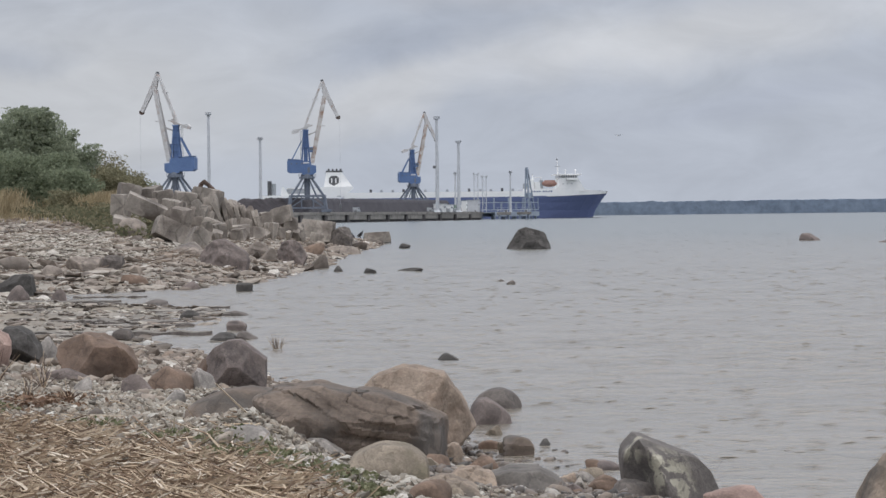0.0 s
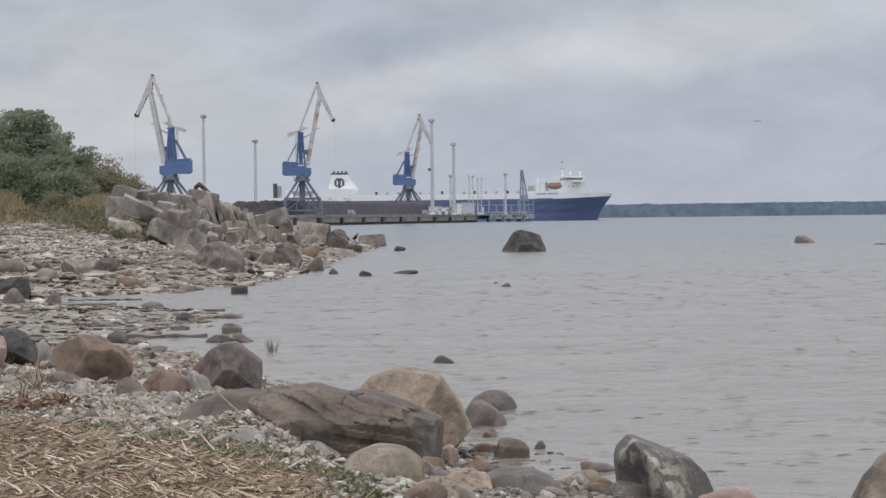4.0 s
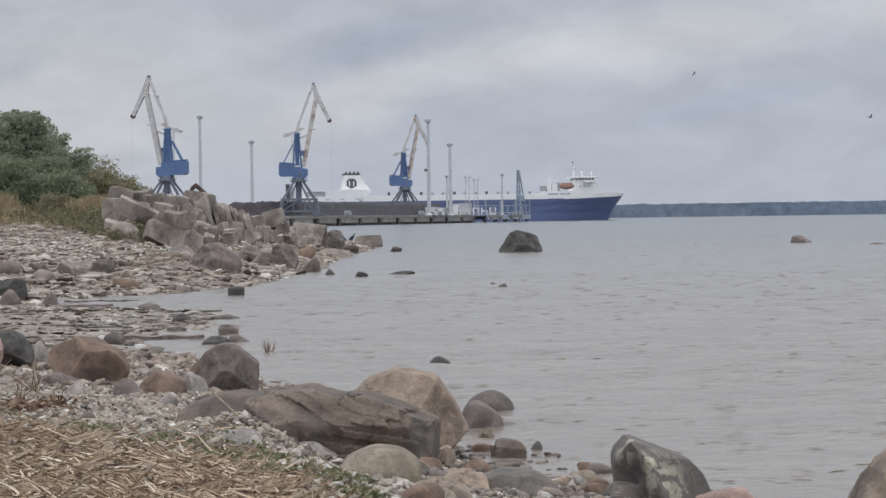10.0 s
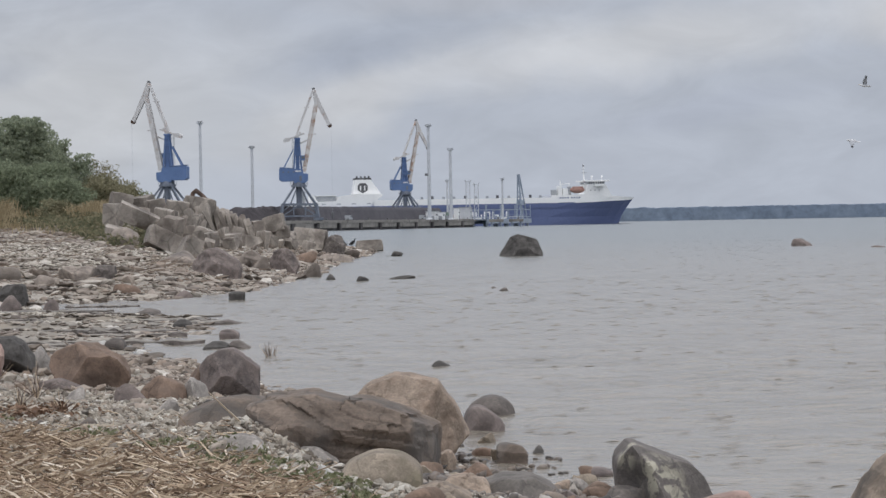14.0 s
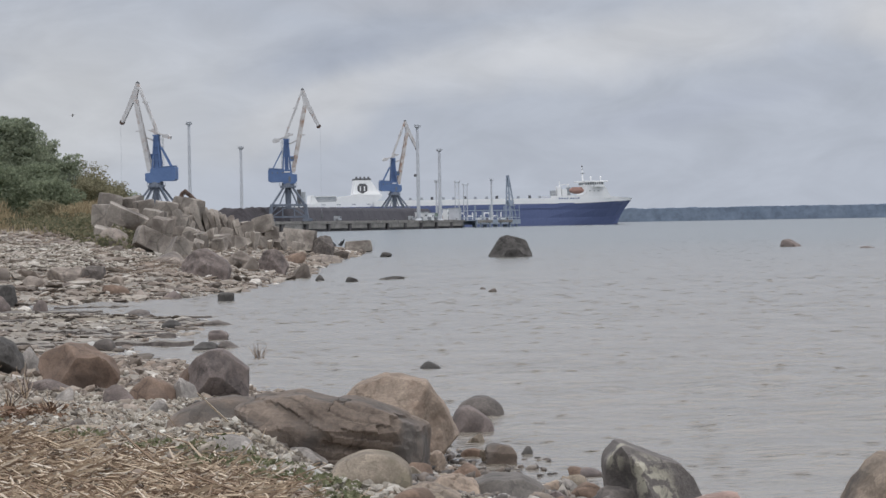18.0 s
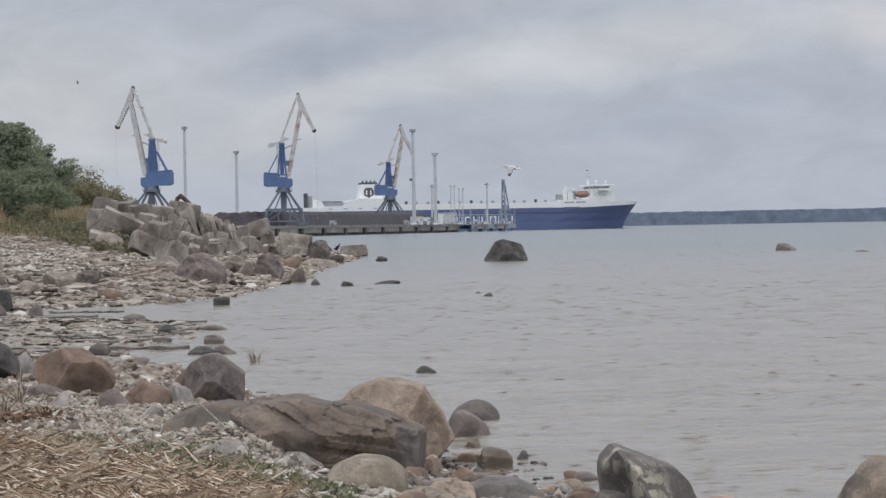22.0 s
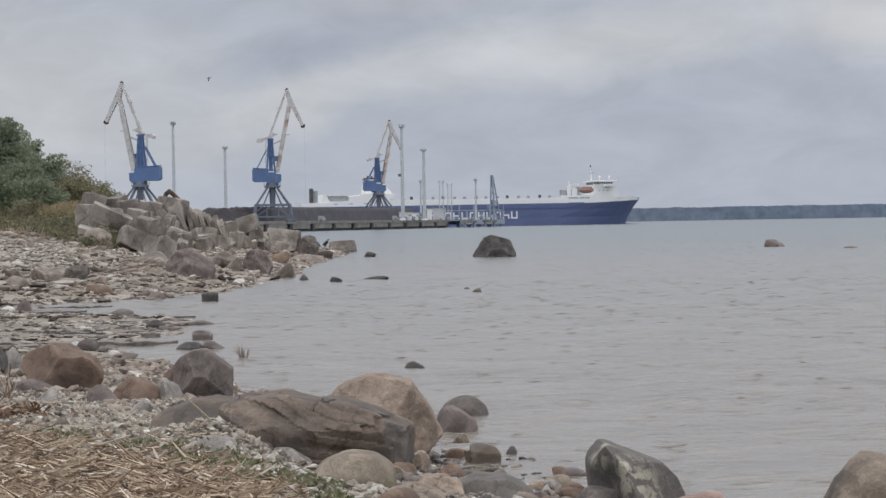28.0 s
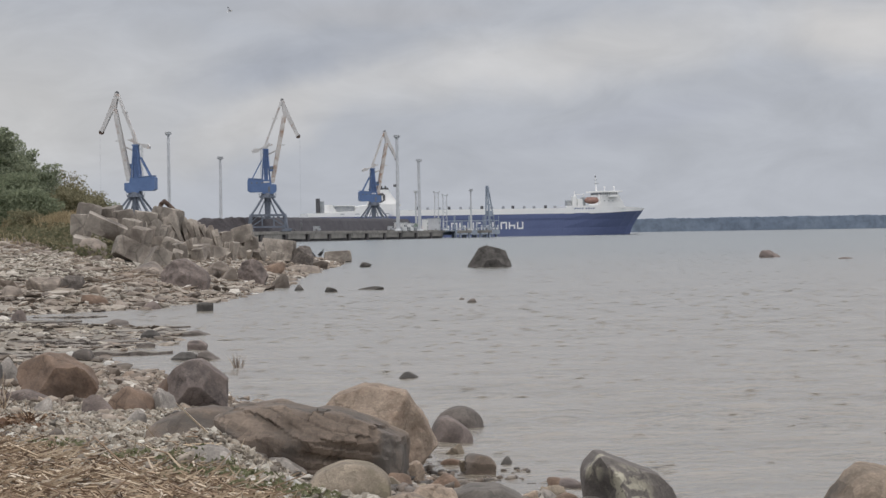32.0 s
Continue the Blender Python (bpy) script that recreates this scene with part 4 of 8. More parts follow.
def jetty_tower(x, y, tall, label):
    """A slim lattice tower over the landward end of the loading bridge."""
    f = thing("jetty_tower", pose(x, y, 3.6), label, "steel tower", "towers on the jetty")
    G = M["mast_grey"]
    for sx in (-0.95, 0.95):
        for sy in (-0.95, 0.95):
            bar_part("post", (sx, sy, 0), (sx, sy, tall), 0.34, 0.34, G, f)
    for k in range(int(tall / 3)):
        z = 1.5 + 3 * k
        for sy in (-0.95, 0.95):
            bar_part("tie", (-0.95, sy, z), (0.95, sy, z), 0.2, 0.2, G, f)
        bar_part("diagonal", (-0.95 if k % 2 else 0.95, -0.95, z), (0.95 if k % 2 else -0.95, -0.95, min(z + 3, tall)), 0.16, 0.16, G, f)
    box_part("platform", (3.2, 3.2, 0.25), (0, 0, tall), G, f)
    for sx in (-1.2, 1.2):
        box_part("floodlight", (0.8, 0.6, 0.6), (sx, -1.2, tall + 0.4), G, f)


jetty_tower(16.5, 1172, 18.8, "slim grey lattice tower on the jetty")
jetty_tower(20.6, 1172, 17.4, "slightly shorter grey lattice tower on the jetty")


def linkspan():
    """The steel loading bridge with its gantry at the end of the quay."""
    s = thing("loading_bridge", pose(33.5, 1206, 0, 0, 0, 63), "grey steel loading bridge with railings at the quay end", "loading bridge")
    G = M["bridge_steel"]
    box_part("bridge_deck", (52, 9, 0.6), (0, 0, 3.6), G, s)
    for sy in (-4.75, 4.75):
        box_part("side_plate", (52, 0.3, 2.4), (0, sy, 2.7), G, s)
    for sy in (-4.4, 4.4):
        bar_part("top_chord", (-26, sy, 8.5), (26, sy, 8.5), 0.42, 0.42, G, s)
        bar_part("bottom_chord", (-26, sy, 4.8), (26, sy, 4.8), 0.5, 0.5, G, s)
        for k in range(7):
            x = -26 + 8.6 * k
            bar_part("girder_post", (x, sy, 4.8), (x, sy, 8.6 if k % 2 else 11.0), 0.34, 0.34, G, s)
    for x in (-24, -12, 0, 12, 24):
        for sy in (-3.6, 3.6):
            rod_part("pile", (x, sy, -3), (x, sy, 4.0), 0.65, M["bridge_steel"], s)
    for k in range(8):
        x = -24 + 6.8 * k
        rod_part("handrail_post", (x, -5.2, 4.6), (x, -5.2, 6.0), 0.09, G, s)
    bar_part("handrail", (-26, -5.2, 6.0), (26, -5.2, 6.0), 0.12, 0.12, G, s)
    # gantry at the outer end
    for sy in (-3.5, 3.5):
        bar_part("gantry_leg", (21.5, sy * 0.35, 0), (21.5, sy * 0.12, 26.5), 0.6, 0.6, G, s)
        bar_part("gantry_stay", (30.0, sy * 0.35, 0.0), (22.0, sy * 0.12, 25.8), 0.5, 0.5, G, s)
    for z in (5, 9, 13, 17, 21):
        bar_part("gantry_tie", (21.5, 0, z), (30.0 - 8.0 * z / 25.8, 0, z), 0.35, 0.35, G, s)
        bar_part("gantry_brace", (21.5, 0, z), (30.0 - 8.0 * (z + 4) / 25.8, 0, z + 4), 0.28, 0.28, G, s)
    box_part("gantry_platform", (6.0, 3.0, 0.4), (24.0, 0, 11.0), G, s)
    box_part("winch_house", (3.4, 2.2, 2.4), (23.6, 0, 12.4), G, s, bevel=0.15)
    return s


linkspan()


def mooring_dolphin(x, y):
    d = thing("mooring_dolphin", pose(x, y, 0), "concrete mooring platform on piles with a railing", "mooring platform", "mooring platforms")
    for sx in (-2.4, 2.4):
        for sy in (-2.4, 2.4):
            rod_part("pile", (sx, sy, -3), (sx * 0.9, sy * 0.9, 2.4), 0.5, M["bridge_steel"], d)
    box_part("cap", (7, 7, 1.3), (0, 0, 3.0), M["quay"], d, bevel=0.1)
    for k in range(5):
        rod_part("rail_post", (-3.2 + 1.6 * k, -3.2, 3.6), (-3.2 + 1.6 * k, -3.2, 4.9), 0.08, M["white_paint"], d)
    bar_part("rail", (-3.2, -3.2, 4.9), (3.2, -3.2, 4.9), 0.1, 0.1, M["white_paint"], d)
    rod_part("bollard", (1, 0, 3.6), (1, 0, 4.6), 0.4, M["dark_steel"], d)


for x, y in ((30.0, 1168), (40.5, 1188)):
    mooring_dolphin(x, y)


def hut(x, y, size, mat, label, name="quay_hut", category="hut", turn=77):
    h = thing(name, pose(x, y, QUAY_TOP, 0, 0, turn), label, category)
    l, w, t = size
    body = box_part("body", (l, w, t), (0, 0, t / 2), mat, h, bevel=0.08)
    box_part("roof", (l + 0.5, w + 0.5, 0.22), (0, 0, t + 0.11), M["ship_grey"], h)
    for k in range(max(int(l / 2.6), 1)):
        box_part("window", (1.1, 0.1, 0.8), (-l / 2 + 1.4 + 2.6 * k, -w / 2 - 0.05, t * 0.62), M["glass_dark"], body)
    box_part("door", (0.9, 0.1, 2.0), (l / 2 - 0.8, -w / 2 - 0.05, 1.0), M["dark_steel"], body)


def pipe_rack(x, y, length, turn):
    r = thing("pipe_rack", pose(x, y, QUAY_TOP, 0, 0, turn), "grey pipes carried on a low steel rack along the quay", "pipe rack")
    for k in range(int(length / 4) + 1):
        px = -length / 2 + 4 * k
        box_part("rack_post", (0.3, 0.3, 1.1), (px, -1.2, 0.55), M["steel"], r)
        box_part("rack_post", (0.3, 0.3, 1.1), (px, 1.2, 0.55), M["steel"], r)
        box_part("rack_beam", (0.3, 2.8, 0.3), (px, 0, 1.1), M["steel"], r)
    for y0, z in ((-0.9, 1.5), (0, 1.5), (0.9, 1.5), (-0.9, 0.6)):
        rod_part("pipe", (-length / 2, y0, z), (length / 2, y0, z), 0.3, M["ship_grey"], r)


def vehicle(x, y, turn, mat, label):
    """A small van parked on the quay."""
    v = thing("van", pose(x, y, QUAY_TOP, 0, 0, turn), label, "van", "vehicles on the quay")
    body = part("body", prism([(-2.4, 0.4), (2.4, 0.4), (2.45, 1.0), (1.7, 1.25), (1.1, 2.1), (-2.3, 2.15), (-2.45, 1.2)], 1.9), mat, v)
    box_part("side_window", (1.6, 0.06, 0.55), (0.1, -0.97, 1.65), M["glass_dark"], body)
    for sx in (-1.5, 1.5):
        for sy in (-0.9, 0.9):
            wheel = rod_part("wheel", (sx, sy - 0.12, 0.34), (sx, sy + 0.12, 0.34), 0.34, M["quay_dark"], v, sides=12)
            rod_part("rim", (sx, sy - 0.14, 0.34), (sx, sy + 0.14, 0.34), 0.18, M["steel"], wheel)


pipe_rack(2.5, 1104, 46, 77)
hut(-1.0, 1090, (7.5, 4.6, 3.7), M["white_paint"], "small white quay hut with dark windows")
hut(5.2, 1128, (5.0, 3.2, 3.4), M["green_paint"], "small pale green container hut on the quay")
hut(9.6, 1146, (6.0, 3.0, 2.2), M["orange_paint"], "low rust-red machinery box on the quay", "machinery_box", "machinery")
hut(2.6, 1106, (6.0, 3.8, 3.4), M["ship_white"], "white site cabin standing beside the pipes", "site_cabin", "cabin")
hut(10.4, 1140, (2.4, 2.4, 5.4), M["ship_white"], "narrow white control cabin on the quay", "control_cabin", "cabin")
hut(15.2, 1168, (5.0, 5.6, 5.8), M["mast_grey"], "grey steel pump house at the quay end", "pump_house", "pump house")
vehicle(-5.6, 1076, 77, M["ship_grey"], "pale grey van parked beside the coal stockpile")
vehicle(-34.0, 945, 77, M["ship_grey"], "grey van parked on the quay edge")


# ---------------------------------------------------------------- the ship
def ship():
    s = thing("cargo_ship", pose(0, 1450, 0), "blue and white roll-on cargo ship leaving the harbour", "ship")
    WHT, BLU, GRY, BLK = M["ship_white"], M["ship_blue"], M["ship_grey"], M["ship_black"]
    # hull by stations: x at the deck, x at the waterline, half-breadths, deck height
    stations = [(-110, -107, 12.4, 10.5, 13.0), (-96, -91, 13.0, 12.4, 13.0), (-60, -60, 13, 13, 13.0), (-20, -20, 13, 13, 13.1), (20, 20, 13, 13, 13.2),
                (48, 47, 13, 12.2, 13.3), (66, 63, 12.6, 9.8, 13.5), (80, 75, 11.4, 6.6, 13.7), (90, 83.5, 8.8, 3.6, 14.0), (97, 89.5, 5.2, 1.5, 14.3), (102.2, 93.5, 0.5, 0.2, 14.6)]
    rows = []
    bm = bmesh.new()
    for xd, xw, bd, bw, zd in stations:
        ring = []
        for side in (-1, 1):
            pts = [(xw - 0.5 * (xd - xw), bw * 0.7, -3.0), (xw, bw, 0.0)]
            for k in (0.35, 0.7, 1.0):
                kk = k ** 1.4
                pts.append((xw + (xd - xw) * kk, bw + (bd - bw) * kk, zd * k))
            ring.append([bm.verts.new((x, side * b, z)) for x, b, z in pts])
        rows.append(ring)
    for r0, r1 in zip(rows, rows[1:]):
        for side in (0, 1):
            for k in range(4):
                bm.faces.new((r0[side][k], r1[side][k], r1[side][k + 1], r0[side][k + 1]))
        bm.faces.new((r0[0][4], r1[0][4], r1[1][4], r0[1][4]))
    for ring in (rows[0], rows[-1]):
        for k in range(4):
            bm.faces.new((ring[0][k], ring[0][k + 1], ring[1][k + 1], ring[1][k]))
    bmesh.ops.recalc_face_normals(bm, faces=bm.faces)
    hull = part("hull", bm, BLU, s, "deep blue steel hull")
    # lettering on the side as plain white marks
    for k in range(12):
        x = -35.9 + 5.1 * k
        box_part("painted_mark", (0.85, 0.1, 4.3), (x - 1.55, -13.06, 6.5), WHT, hull)
        box_part("painted_mark", (2.3, 0.1, 0.8), (x + 0.05, -13.06, 6.5 + (1.75, 0.0, -1.75)[k % 3]), WHT, hull)
        box_part("painted_mark", (0.8, 0.1, 2.6 + 1.7 * (k % 2)), (x + 1.6, -13.06, 6.5 - 0.85 * ((k + 1) % 2)), WHT, hull)
    box_part("rubbing_strake", (150, 0.25, 0.5), (-24, -13.1, 10.8), BLU, hull)
    # white bulwark along the weather deck
    box_part("deck_bulwark", (112, 0.4, 3.4), (-2, -12.8, 14.85), WHT, s)
    box_part("deck_bulwark", (112, 0.4, 3.4), (-2, 12.8, 14.85), WHT, s)
    for k in range(14):
        box_part("deck_vent", (1.4, 1.4, 2.2 + 0.8 * (k % 3 == 0)), (-42 + 6.6 * k, -9.5 + 2.0 * (k % 2), 16.9), BLK if k % 3 == 0 else GRY, s)
    # forecastle
    bow = [(64, 12.7, 4.0), (72, 12.2, 4.2), (80, 11.4, 3.9), (86, 10.0, 3.3), (90, 8.8, 2.8), (94, 6.9, 2.3), (97, 5.2, 2.0), (100, 2.8, 1.6), (102.2, 0.5, 1.3)]
    bm = bmesh.new()
    rows = []
    for x, b, h in bow:
        z = 13.0 + 0.045 * max(0, x - 66)
        rows.append([[bm.verts.new((x + f * 0.9, side * (b + 0.12 - t), z + f * h)) for f, t in ((0, 0), (1, 0), (1, 0.4), (0, 0.4))] for side in (-1, 1)])
    for r0, r1 in zip(rows, rows[1:]):
        for side in (0, 1):
            for k in range(4):
                bm.faces.new((r0[side][k], r1[side][k], r1[side][(k + 1) % 4], r0[side][(k + 1) % 4]))
    for r in (rows[0], rows[-1]):
        for side in (0, 1):
            bm.faces.new(r[side])
    bmesh.ops.recalc_face_normals(bm, faces=bm.faces)
    part("forecastle_bulwark", bm, WHT, s, "white bow bulwark")
    box_part("forecastle_deck", (24, 16, 0.4), (80, 0, 16.0), GRY, s)
    block = box_part("name_bulwark", (22, 25.4, 4.4), (60.5, 0, 15.7), WHT, s)
    for k in range(9):
        box_part("name_mark", (0.95, 0.1, 0.8), (53.5 + 1.55 * k + (0.8 if k > 4 else 0), -12.76, 16.2), BLU, block)
    # deckhouse and bridge
    house = part("deckhouse", prism([(69.5, 16), (87.6, 16), (85.6, 20.0), (83.0, 24.3), (72.6, 24.3), (72.0, 20.5)], 22.0), WHT, s)
    for k in range(3):
        box_part("cabin_window", (0.8, 0.12, 0.6), (74.2 + 2.6 * k, -11.05, 20.6), M["ship_grey"], house)
    wheelhouse = part("wheelhouse", prism([(72.3, 24.3), (82.6, 24.3), (83.1, 25.8), (72.3, 25.8)], 21.0), M["glass_dark"], s, "dark band of bridge windows")
    for k in range(8):
        box_part("window_post", (0.4, 0.12, 1.5), (72.8 + 1.4 * k, -10.56, 25.05), WHT, wheelhouse)
    box_part("bridge_roof", (15.5, 25.0, 0.9), (77.6, 0, 26.2), WHT, s, bevel=0.2)
    box_part("bridge_wing", (6, 30.0, 1.2), (79.0, 0, 23.6), WHT, s)
    mast = rod_part("mast", (72.4, 0, 26.6), (72.0, 0, 36.4), 0.45, WHT, s, r2=0.25)
    box_part("mast_yard", (0.4, 5.0, 0.3), (72.0, 0, 33.6), GRY, mast)
    box_part("radar_scanner", (3.2, 0.4, 0.4), (72.4, -0.6, 31.4), GRY, mast)
    box_part("mast_lamp", (0.7, 0.7, 0.9), (72.0, 0, 35.6), BLK, mast)
    for x in (76.5, 82.6):
        rod_part("dome_post", (x, -4, 26.6), (x, -4, 28.6), 0.2, WHT, s)
        bm = bmesh.new()
        bmesh.ops.create_uvsphere(bm, u_segments=12, v_segments=8, radius=0.6, matrix=pose(x, -4, 28.9))
        part("radar_dome", bm, WHT, s, smooth=True)
    # lifeboat and its davits
    bm = bmesh.new()
    bmesh.ops.create_uvsphere(bm, u_segments=16, v_segments=10, radius=1.0, matrix=pose(65.6, -12.3, 20.9) @ Matrix.Diagonal((4.6, 1.6, 2.1, 1)))
    boat = part("lifeboat", bm, M["ship_orange"], s, "orange enclosed lifeboat", smooth=True)
    box_part("boat_canopy", (6.4, 2.4, 2.0), (65.8, -12.3, 21.9), M["ship_orange"], boat, bevel=0.3)
    for x in (60.6, 70.4):
        bar_part("davit", (x, -11.0, 17.9), (x, -11.6, 24.6), 0.5, 0.5, WHT, s)
        bar_part("davit_arm", (x, -11.4, 24.4), (x, -13.2, 24.0), 0.4, 0.4, WHT, s)
    for x, w, h, mat in ((51.5, 3.0, 3.2, GRY), (55.0, 2.6, 5.6, WHT), (58.4, 3.2, 4.0, WHT), (61.0, 2.0, 5.0, GRY)):
        box_part("deck_locker", (w, 4.0, h), (x, -9.8, 17.9 + h / 2), mat, s, bevel=0.15)
    rod_part("crane_post", (55.6, -9.8, 23.0), (55.6, -9.8, 26.6), 0.35, WHT, s)
    bar_part("crane_jib", (55.6, -9.8, 24.4), (61.6, -9.8, 24.9), 0.4, 0.4, WHT, s)
    for k in range(12):
        rod_part("rail_post", (50.5 + 1.6 * k, -12.6, 17.9), (50.5 + 1.6 * k, -12.6, 19.2), 0.07, WHT, s, sides=5)
    bar_part("rail", (50.5, -12.6, 19.2), (68.0, -12.6, 19.2), 0.1, 0.1, WHT, s)
    # aft house and funnel
    aft = part("aft_house", prism([(-92, 13.0), (-60.5, 13.0), (-56.2, 16.4), (-52.6, 19.2), (-52.6, 20.4), (-70, 20.2), (-79.4, 19.0), (-80.4, 16.4), (-92, 16.2)], 23.0), WHT, s)
    for k in range(4):
        box_part("deck_opening", (2.4, 0.12, 0.5), (-88 + 9.0 * k, -11.55, 14.6), GRY, aft)
    funnel = part("funnel", prism([(-69.6, 20.4), (-52.8, 20.4), (-58.2, 27.8), (-58.8, 29.0), (-68.2, 29.0), (-68.6, 26.0)], 12.0), WHT, s)
    part("funnel_cap", prism([(-68.6, 29.0), (-58.3, 29.0), (-58.9, 30.1), (-68.2, 30.1)], 11.0), BLK, funnel)
    for k in range(4):
        rod_part("exhaust_pipe", (-66.8 + 2.4 * k, -1.5, 29.8), (-66.8 + 2.4 * k, -1.5, 31.2), 0.55, BLK, funnel)
    emblem = part("funnel_emblem", prism([(-65.6, 26.9), (-62.2, 26.9), (-60.9, 25.4), (-60.9, 22.6), (-63.9, 20.9), (-66.9, 22.6), (-66.9, 25.4)], 0.15), BLK, funnel, "plain dark shield on the funnel")
    for v in emblem.data.vertices:
        v.co.y += -6.1
    for dx in (-1.3, 1.2):
        box_part("emblem_stripe", (0.7, 0.1, 2.8), (-63.9 + dx, -6.2, 24.0), WHT, emblem)
    # stern gear
    for k, x in enumerate((-102.5, -99.9)):
        rod_part("stern_post", (x, -10.5, 12.8), (x, -10.5, 24.0 - 1.6 * k), 1.25, BLK if k == 0 else GRY, s, "stern ramp post", sides=12)
    part("stern_screen", prism([(-95.6, 13.0), (-91.0, 13.0), (-91.6, 16.5), (-94.0, 20.4), (-95.0, 20.4)], 22.0), WHT, s)
    box_part("stern_ramp", (11.6, 20.0, 3.5), (-86.2, 0, 18.1), GRY, s, bevel=0.2)
    box_part("stern_ramp_rib", (12.0, 0.4, 0.5), (-86.2, -10.2, 19.6), WHT, s)
    box_part("aft_bulwark", (18, 24.6, 2.4), (-100, 0, 14.2), WHT, s)
    # foam at the stem
    bm = bmesh.new()
    for k in range(9):
        bmesh.ops.create_icosphere(bm, subdivisions=1, radius=1.0, matrix=pose(93.0 + k * 0.9, -1.2 - 0.5 * k, 0.0) @ Matrix.Diagonal((1.4, 0.8, 0.35 - 0.03 * k, 1)))
    part("bow_wave", bm, M["quay_dark"], s)
    return s


cargo_ship = ship()


# ---------------------------------------------------------------- stones
BALLS = {}


def ball(level):
    if level not in BALLS:
        bm = bmesh.new()
        bmesh.ops.create_icosphere(bm, subdivisions=level, radius=1.0)
        bm.verts.ensure_lookup_table()
        BALLS[level] = (np.array([v.co[:] for v in bm.verts]), [[v.index for v in f.verts] for f in bm.faces])
        bm.free()
    return BALLS[level]


def stone_shape(seed, level, facets, sharp, rough, strata=0.0, cuts=()):
    """A unit stone: a ball cut by random planes, with worn edges, dents and, if asked, ledges."""
    rng = np.random.default_rng(seed)
    v, faces = ball(level)
    n = rng.normal(size=(facets, 3))
    n[:, 2] *= 0.8
    n /= np.linalg.norm(n, axis=1)[:, None]
    d = rng.uniform(0.9, 1.15, facets) if cuts else rng.uniform(0.62, 0.95, facets)
    # cuts: (angle in the x-z plane, distance, lean towards -y) of faces that are known
    # angles and distances are told for the part above the ground
    for a, dist, lean in cuts:
        c = math.sqrt(1 - lean * lean)
        q = np.array((c * math.cos(radians(a)), -lean, 1.754 * c * math.sin(radians(a))))
        far = dist + 0.754 * c * math.sin(radians(a))
        n, d = np.vstack([n, q / np.linalg.norm(q)]), np.append(d, max(far / np.linalg.norm(q), 0.2))
    if cuts:
        n = np.vstack([n, (0, 0, -1), (0, 1, 0), (0, -1, 0)])
        d = np.append(d, (1.0, 1.0, 1.0))
    reach = np.maximum(v @ n.T, 1e-3) / d
    r = (np.sum(reach ** sharp, axis=1) + 0.6 ** sharp) ** (-1 / sharp)
    p = v * np.minimum(r, 1.6)[:, None]
    k = seed * 3.7
    if rough:
        bumps = np.array([noise.fractal((a * 2.1 + k, b * 2.1, c * 2.1), 0.8, 2.1, 5) for a, b, c in p])
        p = p * (1 + rough * bumps)[:, None]
    if level >= 4:
        # shell-shaped chips
        chip = np.array([noise.voronoi((a * 1.9 + k, b * 1.9, c * 1.9))[0][0] for a, b, c in p])
        fine = np.array([noise.voronoi((a * 5.1 + k, b * 5.1, c * 5.1))[0][0] for a, b, c in p])
        p = p * (1.03 - 0.08 * chip - 0.03 * fine)[:, None]
    if strata:
        lines = np.array([noise.noise((a * 1.7 + k, b * 1.7, c * 1.8 + a * 0.6)) for a, b, c in p])
        ledge = np.array([noise.noise((a * 4.2, b * 4.2 + k, c * 4.4)) for a, b, c in p])
        side = np.clip(1.1 - np.abs(p[:, 2]) * 0.5, 0.2, 1)
        step = strata * side * (np.round(lines * 4) / 4 + 0.4 * ledge)
        p[:, 1] *= 1 + 1.6 * step
        p[:, 0] *= 1 + 0.25 * step
    return p, faces


def stone(name, label, x, y, z, w, d, h, turn, seed, material, facets=14, sharp=9, rough=0.05, level=4, lean=(0, 0),
          strata=0.0, cuts=(), group="", category="boulder"):
    """A stone of width w, depth d and height h over its base at z, a third of it buried."""
    p, faces = stone_shape(seed, level, facets, sharp, rough, strata, cuts)
    turn_m = np.array(pose(0, 0, 0, lean[0], lean[1], 0).to_3x3())
    p = p @ turn_m.T
    lo, hi = p.min(0), p.max(0)
    p = (p - (lo + hi) / 2) / (hi - lo)
    p *= (w, d, h * 1.75)
    p[:, 2] += h - p[:, 2].max()
    ob = link_mesh(name, p.tolist(), faces, M[material], smooth=True)
    ob.data.set_sharp_from_angle(angle=radians(34))
    ob.matrix_world = pose(x, y, z, 0, 0, turn)
    return tagged(ob, label, category, group)


